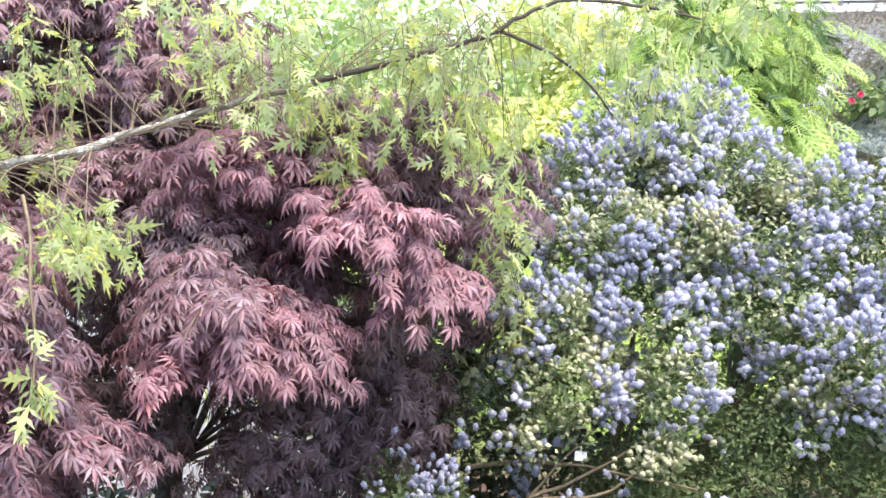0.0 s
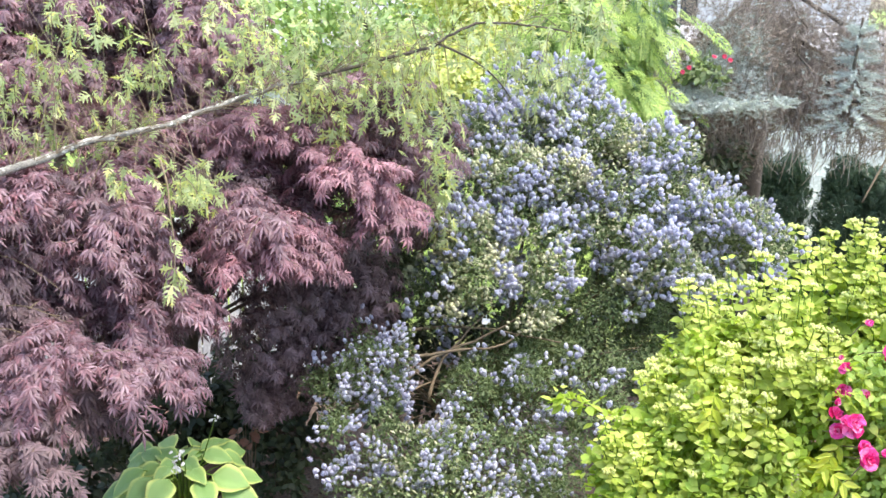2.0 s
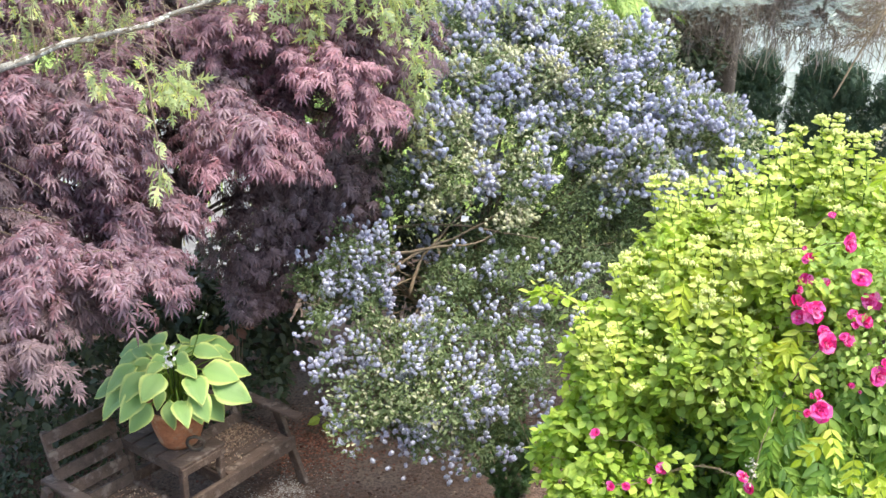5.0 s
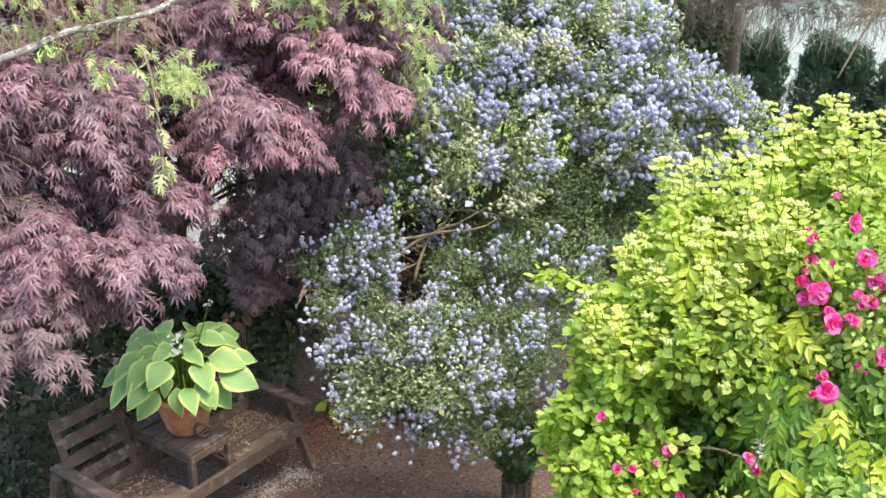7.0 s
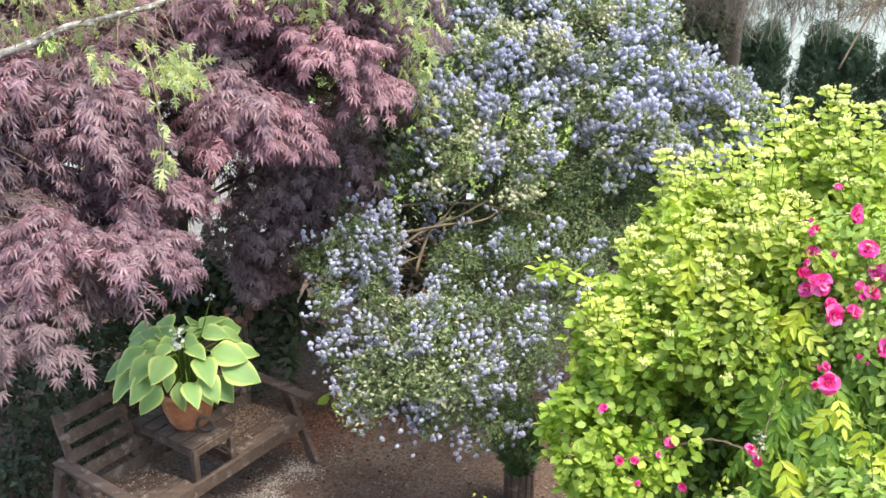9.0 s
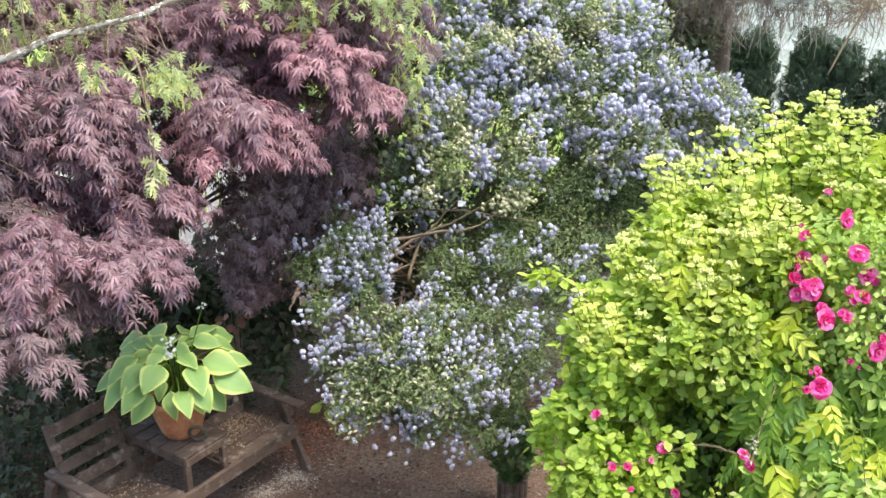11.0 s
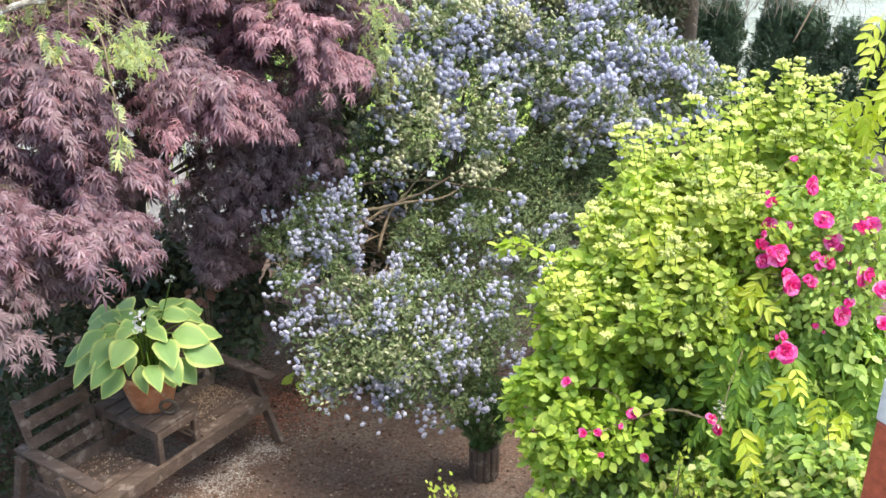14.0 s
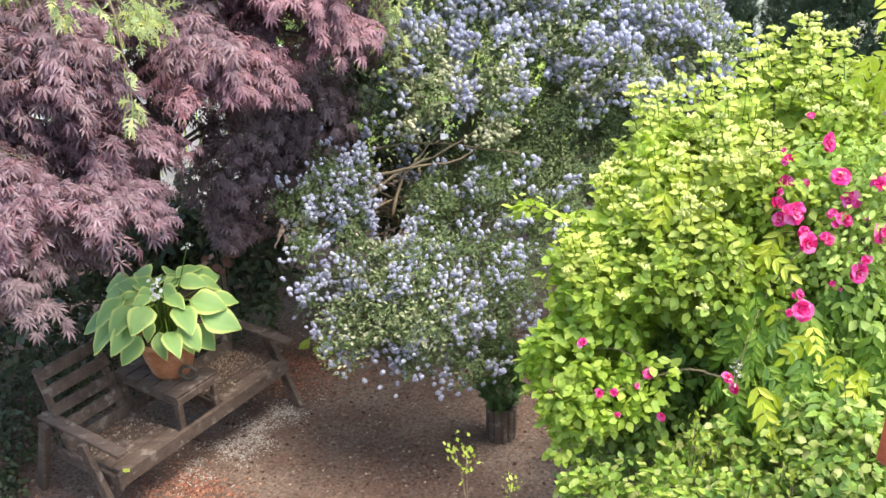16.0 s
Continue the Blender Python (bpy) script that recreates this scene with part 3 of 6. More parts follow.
MAPLE_LEFT = [
    (-2.24, 5.31, 2.95, 0.52, 0.40, 0.21),
    (-1.93, 5.20, 2.69, 0.24, 0.35, 0.17),
    (-2.39, 5.26, 2.58, 0.28, 0.40, 0.25),
    (-1.77, 5.29, 2.27, 0.35, 0.45, 0.26),
    (-1.99, 4.87, 2.14, 0.53, 0.50, 0.27),
    (-1.65, 5.06, 2.12, 0.16, 0.28, 0.19),
    (-2.21, 4.64, 1.85, 0.25, 0.35, 0.33),
    (-2.42, 5.02, 2.25, 0.24, 0.30, 0.28),
    (-2.80, 5.16, 2.53, 0.40, 0.50, 0.72),
    (-2.41, 6.60, 3.16, 0.38, 0.35, 0.21),
]
MAPLE_BACK = [
    (-2.71, 7.30, 2.46, 0.45, 0.25, 0.40),
    (-3.03, 7.60, 3.65, 0.50, 0.25, 0.40),
    (-2.66, 7.60, 3.42, 0.45, 0.25, 0.35),
    (-1.32, 6.30, 1.71, 0.31, 0.35, 0.31),
    (-0.77, 6.82, 2.02, 0.36, 0.40, 0.38),
    (-0.98, 6.60, 1.78, 0.25, 0.30, 0.29),
    (-1.82, 6.31, 2.08, 0.18, 0.30, 0.29),
    (-0.36, 7.00, 2.55, 0.19, 0.30, 0.30),
    (-1.29, 6.27, 1.38, 0.21, 0.30, 0.17),
    (-2.02, 5.99, 2.30, 0.31, 0.30, 0.23),
    (-1.08, 6.60, 2.13, 0.25, 0.30, 0.25),
    (-0.62, 6.93, 1.67, 0.22, 0.30, 0.26),
    (-1.29, 6.43, 2.05, 0.24, 0.25, 0.16),
    (-1.90, 6.40, 2.46, 0.24, 0.30, 0.20),
    (-0.91, 6.63, 2.50, 0.29, 0.30, 0.20),
    (-1.24, 6.75, 2.80, 0.37, 0.30, 0.17),
    (-2.85, 7.20, 3.16, 0.45, 0.30, 0.30),
    (-2.20, 7.20, 3.14, 0.40, 0.30, 0.30),
    (-0.98, 7.40, 3.02, 0.35, 0.30, 0.26),
    (-1.60, 7.40, 3.10, 0.40, 0.30, 0.30),
]
MAPLE_TOP = [
    (-2.87, 6.71, 3.93, 0.48, 0.40, 0.24),
    (-2.39, 7.11, 4.00, 0.53, 0.45, 0.27),
    (-1.80, 6.96, 3.87, 0.30, 0.40, 0.26),
    (-2.65, 6.67, 3.63, 0.43, 0.35, 0.17),
    (-2.96, 6.31, 3.55, 0.33, 0.40, 0.25),
    (-2.81, 6.00, 3.23, 0.28, 0.35, 0.20),
    (-3.42, 6.32, 3.71, 0.43, 0.50, 0.38),
    (-2.39, 7.42, 4.36, 0.92, 0.50, 0.32),
]


def over_clumps(name, clumps, shape, count, size, material, parent, label="", singles=0, single_name="leaf", down=1.0, outward=0.8, jitter=0.45, low=-0.5, inner=0.72, outer=1.06, smooth=False, gap=-2.0, grain=3.2, push=0.1, flat=0.0):
    p, out, _ = shell(clumps, count, low, inner, outer, gap, grain, push)
    a, up = drooping(out, down, outward, jitter, flat)
    s = rng.uniform(size[0], size[1], len(p))
    return scatter(name, shape, p, a, up, s, material, parent, label, singles, single_name, smooth)


def limbs_to(clumps, base, start_z, r, material, parent, name="limb", bend=0.25):
    """A limb from the foot or trunk into each clump."""
    for c in clumps:
        tip = Vector(c[:3])
        s = Vector((base[0], base[1], base[2] + start_z)) + Vector((random.uniform(-0.05, 0.05), random.uniform(-0.05, 0.05), 0))
        mid = s.lerp(tip, 0.5) + Vector((random.uniform(-1, 1) * 0.12, random.uniform(-1, 1) * 0.12, bend * (tip - s).length * random.uniform(0.3, 1)))
        limb(name, [s, mid, tip], r, r * 0.25, material, parent, steps=4, sides=6)


def maple():
    base = Vector((-2.1, 7.3, 0))
    t = thing("maple_tree", base, "purple-leaved Japanese maple with layered drooping crown", "tree")
    limb("trunk", [base - Vector((0, 0, 0.05)), base + Vector((0.08, 0, 0.6)), base + Vector((-0.05, -0.1, 1.2)), base + Vector((0.05, -0.2, 1.8))], 0.11, 0.07, M_BARK, t, sides=10)
    limbs_to(MAPLE_HIGH + MAPLE_LEFT + MAPLE_BACK[:6], base + Vector((0.02, -0.1, 0)), 1.5, 0.02, M_BARK, t, bend=0.25)
    red = MAPLE_HIGH[4:7] + MAPLE_HIGH[8:10] + MAPLE_HIGH[14:15]
    # shaded clumps at the lower left, given the darkened leaf colour
    old = MAPLE_LEFT[6:9] + MAPLE_HIGH[10:11]
    purple = [c for c in MAPLE_HIGH + MAPLE_LEFT + MAPLE_TOP if c not in red and c not in old]
    clumps = purple + red + old
    for group, count, mat, what in ((purple, 11000, M_MAPLE, "purple finely cut drooping leaves"), (red, 3000, M_MAPLE_RED, "wine-red finely cut drooping leaves"), (old, 2000, M_MAPLE_SHADED, "dull brown-purple leaves, darkened to stand for shade")):
        over_clumps("crown", spread(group, 0.94), MAPLE_LEAF, count, (0.045, 0.088), mat, t, what, singles=120, low=0.02, inner=0.84, down=0.95, outward=0.9, jitter=0.55, push=0.15, gap=-0.14, grain=2.8, outer=1.06)
    over_clumps("inner_crown", spread(clumps, 0.55) + MAPLE_BACK, MAPLE_LEAF, 12500, (0.06, 0.095), M_MAPLE_SHADED, t, "brownish inner leaves, darkened to stand for shade", low=-0.8, inner=0.5)
    # arching twigs that carry leaves in layers and hang at their tips
    p, out, which = shell(clumps, 2150, -0.05, 0.84, 1.02, -0.16, 2.8, 0.15)
    P, A, U, S, lines = [], [], [], [], []
    for i in range(len(p)):
        d = unit(out[i] * [1, 1, 0.15] + rng.normal(size=3) * [0.35, 0.35, 0.12])
        ln, sag = rng.uniform(0.14, 0.3), rng.uniform(0.06, 0.2)
        start = p[i] - d * ln * 0.35
        path = [start + d * ln * g + np.array([0, 0, 0.05 * g - sag * g * g]) for g in (0.0, 0.35, 0.7, 1.0)]
        if i % 4 == 0:
            lines.append([Vector(q) for q in path])
        side = unit(np.cross(d, [0, 0, 1.0]))
        for k in range(8):
            g = 0.3 + 0.7 * k / 7
            w = (-1) ** k * (0.7 - 0.45 * g)
            P.append(start + d * ln * g + np.array([0, 0, 0.05 * g - sag * g * g]) + rng.normal(size=3) * 0.01)
            A.append(d + side * w + np.array([0, 0, -0.15 - 0.9 * g * g]) + rng.normal(size=3) * 0.28)
            U.append(np.array([0, -0.25, 1.0]) + out[i] * 0.5 + rng.normal(size=3) * 0.25)
            S.append(rng.uniform(0.05, 0.092))
    P, A, U, S = np.array(P), np.array(A), np.array(U), np.array(S)
    half, dull = rng.random(len(P)) < 0.7, np.repeat(which >= len(purple) + len(red), 8)
    ruddy = np.repeat(which >= len(purple), 8) & ~dull
    for pick, shape, mat, what in ((half & ~ruddy & ~dull, MAPLE_LEAF, M_MAPLE, "layered drooping leaf sprays"), (~half & ~ruddy & ~dull, YOUNG_MAPLE, M_MAPLE, "young leaves with narrow lobes"),
                                   (dull, MAPLE_LEAF, M_MAPLE_SHADED, "layered dull purple leaf sprays, darkened to stand for shade"), (half & ruddy, MAPLE_LEAF, M_MAPLE_RED, "layered wine-red leaf sprays"), (~half & ruddy, YOUNG_MAPLE, M_MAPLE_RED, "young wine-red leaves with narrow lobes")):
        scatter("spray", shape, P[pick], A[pick], U[pick], S[pick], mat, t, what)
    for q, e in (((-2.55, 4.95, 2.78), (-2.05, 4.8, 2.62)), ((-2.5, 4.85, 2.5), (-2.0, 4.75, 2.46)), ((-2.45, 4.75, 2.42), (-2.1, 4.7, 2.32)), ((-2.3, 4.8, 2.3), (-1.95, 4.7, 2.18))):
        q, e = Vector(q), Vector(e)
        lines.append(curvy([q, q.lerp(e, 0.5) + Vector((0, 0, 0.05)), e], 4))
    twigs("twig_mass", lines, 0.0035, M_TWIG, t, "thin grey-brown twigs")


maple()

# ---- blue-flowering ceanothus ----
CEAN_TOP = [
    (0.68, 8.12, 3.32, 0.44, 0.50, 0.22, 1.00),
    (0.30, 7.82, 3.13, 0.35, 0.45, 0.21, 1.00),
    (0.99, 7.86, 3.09, 0.43, 0.50, 0.24, 1.00),
    (0.34, 7.46, 2.80, 0.38, 0.45, 0.25, 0.80),
    (0.96, 7.51, 2.79, 0.46, 0.50, 0.27, 1.00),
    (1.50, 7.76, 2.97, 0.28, 0.40, 0.21, 1.00),
    (1.63, 7.46, 2.62, 0.39, 0.45, 0.23, 1.00),
    (1.95, 7.25, 2.47, 0.34, 0.40, 0.18, 1.00),
    (2.23, 7.23, 2.30, 0.25, 0.35, 0.14, 1.00),
    (0.03, 6.98, 2.44, 0.28, 0.40, 0.21, 0.80),
    (0.48, 7.07, 2.46, 0.39, 0.45, 0.22, 0.90),
    (1.03, 7.22, 2.45, 0.38, 0.40, 0.22, 0.45),
    (1.40, 7.01, 2.27, 0.37, 0.40, 0.17, 1.00),
    (1.73, 6.90, 2.15, 0.26, 0.30, 0.13, 1.00),
    (0.16, 6.71, 2.20, 0.29, 0.35, 0.16, 0.80),
    (0.55, 6.68, 2.16, 0.19, 0.30, 0.13, 0.90),
]
CEAN_GREEN = [
    (1.53, 6.70, 1.55, 0.38, 0.35, 0.30, 0.08),
    (1.84, 6.90, 1.58, 0.34, 0.35, 0.30, 0.05),
    (1.11, 6.96, 1.95, 0.44, 0.40, 0.24, 0.05),
    (0.92, 6.65, 1.60, 0.47, 0.40, 0.21, 0.12),
    (0.64, 6.83, 1.71, 0.30, 0.35, 0.26, 0.03),
    (0.25, 6.67, 1.50, 0.34, 0.40, 0.19, 0.20),
    (-0.14, 6.83, 1.94, 0.26, 0.35, 0.26, 0.30),
    (0.89, 6.22, 1.34, 0.29, 0.35, 0.24, 0.30),
]
CEAN_LOW = [
    (-0.82, 6.02, 1.63, 0.18, 0.26, 0.11, 0.90),
    (-0.55, 6.12, 1.80, 0.23, 0.30, 0.16, 0.90),
    (-0.75, 5.74, 1.47, 0.13, 0.25, 0.18, 0.90),
    (-0.72, 5.52, 1.25, 0.10, 0.20, 0.15, 1.00),
    (-0.43, 5.92, 1.55, 0.21, 0.30, 0.14, 0.80),
    (0.15, 6.18, 1.61, 0.16, 0.30, 0.12, 0.60),
    (0.49, 6.18, 1.66, 0.18, 0.30, 0.14, 0.60),
    (0.26, 5.87, 1.41, 0.42, 0.40, 0.19, 0.50),
    (-0.21, 5.62, 1.36, 0.30, 0.36, 0.17, 0.80),
    (-0.26, 5.38, 1.14, 0.31, 0.36, 0.19, 0.80),
    (-0.43, 5.24, 1.00, 0.15, 0.24, 0.13, 0.80),
    (0.07, 5.26, 1.11, 0.29, 0.35, 0.23, 0.80),
    (0.28, 5.15, 0.94, 0.16, 0.28, 0.15, 0.80),
    (0.56, 5.66, 1.26, 0.27, 0.35, 0.19, 0.60),
    (0.51, 5.33, 1.07, 0.22, 0.30, 0.20, 0.70),
    (-0.12, 5.25, 0.91, 0.18, 0.30, 0.15, 0.80),
]
FADED = [
    (0.33, 6.69, 2.36, 0.12, 0.16, 0.07),
    (0.53, 6.66, 2.28, 0.14, 0.16, 0.07),
    (0.07, 6.50, 2.03, 0.09, 0.15, 0.10),
    (0.58, 6.45, 1.95, 0.08, 0.15, 0.10),
    (1.28, 6.73, 2.16, 0.10, 0.14, 0.06),
    (0.85, 7.18, 2.88, 0.16, 0.20, 0.08),
    (0.24, 7.17, 2.86, 0.13, 0.20, 0.09),
    (0.07, 6.78, 2.46, 0.14, 0.18, 0.09),
    (0.19, 6.57, 2.26, 0.12, 0.15, 0.07),
    (-0.09, 6.74, 2.31, 0.10, 0.16, 0.10),
    (0.50, 7.32, 2.93, 0.16, 0.20, 0.08),
    (1.21, 7.51, 3.01, 0.14, 0.20, 0.07),
]
BARE = ([(-0.36, 6.20, 1.56), (-0.17, 6.32, 1.70), (0.20, 6.43, 1.84), (0.46, 6.52, 1.98)],
        [(-0.33, 6.32, 1.70), (-0.05, 6.34, 1.75), (0.27, 6.35, 1.79), (0.48, 6.48, 1.87)],
        [(-0.19, 6.21, 1.43), (-0.13, 6.35, 1.63), (0.03, 6.47, 1.80), (0.26, 6.64, 2.00)],
        [(-0.33, 6.48, 1.84), (-0.05, 6.54, 1.86), (0.24, 6.49, 1.86), (0.72, 6.43, 1.80)])


def blooms_on(clumps, count, size=(0.03, 0.054)):
    """Blossoms in loose sprays on the outer and upper side of the clumps."""
    C = np.array(clumps)
    w = (C[:, 3] * C[:, 5] + C[:, 3] * C[:, 4]) * C[:, 6]
    groups = count // 4
    which = rng.choice(len(C), groups, p=w / w.sum())
    d = unit(rng.normal(size=(groups, 3)) + np.array([0, -0.6, 0.3]))
    c = C[which]
    centre, out = c[:, :3] + d * c[:, 3:6] * rng.uniform(0.95, 1.08, (groups, 1)), unit(d / c[:, 3:6])
    n = lumps(centre, 3.2, 11.3)
    centre = centre + out * n[:, None] * 0.17
    wish = lumps(centre, 4.5, 30.0) + 0.5 * n > -0.08
    P, A = [], []
    for q, o in zip(centre[wish], out[wish]):
        way = unit(o * [0.6, 0.6, 0.2] + rng.normal(size=3) * 0.5 + np.array([0, 0, 0.25]))
        for _ in range(rng.integers(4, 11)):
            P.append(q + way * rng.uniform(-0.05, 0.11) + rng.normal(size=3) * 0.026)
            A.append(o * 0.5 + way * 0.5 + np.array([0, -0.1, 0.5]) + rng.normal(size=3) * 0.45)
    P, A = np.array(P), np.array(A)
    order = rng.permutation(len(P))
    P, A = P[order], A[order]
    return P, A, rng.normal(size=P.shape), rng.uniform(size[0], size[1], len(P))


def ceanothus():
    base = Vector((0.1, 7.4, 0))
    t = thing("ceanothus_shrub", base, "tall ceanothus shrub covered in pale blue blossoms", "shrub")
    allc = CEAN_TOP + CEAN_GREEN + CEAN_LOW
    six = [c[:6] for c in allc]
    limb("trunk", [base, base + Vector((0.05, -0.05, 0.35)), base + Vector((0.0, -0.1, 0.75))], 0.075, 0.055, M_BARK, t, sides=9)
    foot = base + Vector((0, -0.1, 0))
    limbs_to([c[:6] for c in CEAN_TOP[::2] + CEAN_GREEN], foot, 0.6, 0.02, M_TWIG, t, bend=0.12)
    limbs_to([c[:6] for c in CEAN_LOW[::2]], foot, 0.55, 0.015, M_TWIG, t, bend=0.3)
    over_clumps("crown", six, NARROW, 72000, (0.02, 0.042), M_CEAN, t, "small glossy dark green leaves", down=0.1, outward=0.9, jitter=0.8, inner=0.68, outer=1.1, gap=-0.22)
    over_clumps("inner_crown", spread(six, 0.75), SMALL, 22000, (0.03, 0.05), M_CEAN, t, "shaded inner leaves", down=0.1, jitter=0.9, low=-0.9, inner=0.3)
    over_clumps("young_leaf_mass", [c[:6] for c in CEAN_TOP], SMALL, 11000, (0.024, 0.045), M_CEAN_NEW, t, "light green young leaves", down=-0.4, jitter=0.6, low=-0.1, inner=1.0, outer=1.12)
    over_clumps("lower_young_leaf_mass", [c[:6] for c in CEAN_LOW[8:12]], SMALL, 1800, (0.024, 0.04), M_CEAN_NEW, t, "light green young leaves", down=-0.4, jitter=0.6, low=-0.1, inner=1.0, outer=1.12)
    over_clumps("pale_shoot_mass", FADED, SMALL, 5600, (0.028, 0.046), M_CEAN_NEW, t, "pale yellow-green shoots", down=-0.5, jitter=0.5, low=-0.6, inner=0.4)
    P, A, U, S = blooms_on(CEAN_TOP + CEAN_GREEN, 2600, (0.028, 0.05))
    scatter("leaf_tuft_mass", SMALL, P, A, U, S, M_CEAN_NEW, t, "cream-green tufts of young leaves")
    P, A, U, S = blooms_on(CEAN_TOP + CEAN_GREEN, 4900, (0.034, 0.058))
    scatter("blossom_mass", BLOOM, P, A, U, S, M_BLOOM, t, "pale blue thimble-shaped blossoms", singles=160, single_name="blossom")
    P, A, U, S = blooms_on(CEAN_LOW, 2100, (0.026, 0.044))
    scatter("lower_blossom_mass", BLOOM, P, A, U, S, M_BLOOM, t, "pale blue thimble-shaped blossoms", singles=140, single_name="blossom")
    P, A, U, S = blooms_on([(*c, 1) for c in FADED], 1200, (0.026, 0.042))
    scatter("faded_blossom_mass", BLOOM, P, A, U, S, M_FADED, t, "faded cream-coloured blossoms")
    for line_ in BARE:
        limb("bare_branch", line_, 0.014, 0.005, M_TWIG, t, "pale brown bare branch", sides=6, steps=4, jitter=0.006)
    # bare twigs in the open middle
    lines = []
    for _ in range(70):
        s = foot + Vector((random.uniform(-0.1, 0.1), random.uniform(-0.2, 0), random.uniform(0.6, 1.0)))
        c = random.choice(CEAN_GREEN + CEAN_LOW)
        e = Vector(c[:3]) + Vector((random.uniform(-1, 1) * c[3], random.uniform(-1, 0.5) * c[4], random.uniform(-1, 1) * c[5]))
        lines.append(curvy([s, s.lerp(e, 0.5) + Vector((random.uniform(-0.1, 0.1), random.uniform(-0.1, 0.1), random.uniform(0, 0.2))), e], 3))
    twigs("twig_mass", lines, 0.006, M_TWIG, t, "thin bare brown twigs")


ceanothus()

def plant_tag():
    c = Vector((0.191, 6.366, 1.964))
    t = thing("plant_tag", c, "small white plastic tag hanging among the ceanothus branches", "plant tag")
    bm = bmesh.new()
    box(bm, Matrix.Translation(c) @ pose(0, 0, 0, -12, 6, 8), 0.055, 0.006, 0.042, 0.002)
    part("plate", bm, M_WHITE, t)
    part("tie", bar(c + Vector((0, 0, 0.02)), c + Vector((0.004, 0.01, 0.045)), 0.004, 0.004, (0, 1, 0), 0), M_WHITE, t, "thin white tie")


plant_tag()

# ---- golden-leaved shrub ----
GOLD = [
    (1.86, 4.72, 2.67, 0.15, 0.32, 0.08),
    (1.51, 4.58, 2.53, 0.18, 0.32, 0.08),
    (2.03, 4.55, 2.71, 0.23, 0.33, 0.12),
    (1.23, 4.61, 2.39, 0.09, 0.22, 0.07),
    (1.30, 4.40, 2.35, 0.25, 0.36, 0.13),
    (1.54, 4.35, 2.40, 0.26, 0.36, 0.16),
    (2.05, 4.53, 2.53, 0.25, 0.33, 0.16),
    (1.07, 4.38, 2.15, 0.15, 0.30, 0.12),
    (1.29, 4.15, 2.17, 0.26, 0.36, 0.17),
    (1.91, 4.48, 2.24, 0.25, 0.30, 0.22),
]
GOLD_LOW = [
    (0.86, 4.26, 1.93, 0.12, 0.26, 0.11),
    (1.06, 4.14, 1.90, 0.24, 0.35, 0.17),
    (1.27, 4.04, 2.05, 0.20, 0.30, 0.11),
    (1.48, 4.07, 2.12, 0.20, 0.30, 0.14),
    (0.68, 4.16, 1.71, 0.07, 0.20, 0.09),
    (0.71, 3.98, 1.53, 0.13, 0.26, 0.13),
    (0.94, 4.00, 1.63, 0.17, 0.30, 0.16),
    (0.74, 3.82, 1.39, 0.13, 0.26, 0.13),
    (1.30, 4.13, 1.91, 0.19, 0.30, 0.14),
]
SPRIG = [
    (0.93, 4.46, 2.15),
    (0.76, 4.50, 2.15),
    (0.61, 4.54, 2.20),
    (0.52, 4.56, 2.21),
]
GOLD_FOOT = [(1.75, 5.0, 0.75, 0.45, 0.35, 0.5), (1.35, 5.15, 0.6, 0.3, 0.25, 0.4), (2.2, 4.9, 0.8, 0.4, 0.35, 0.5), (1.7, 4.75, 1.3, 0.45, 0.3, 0.4)]


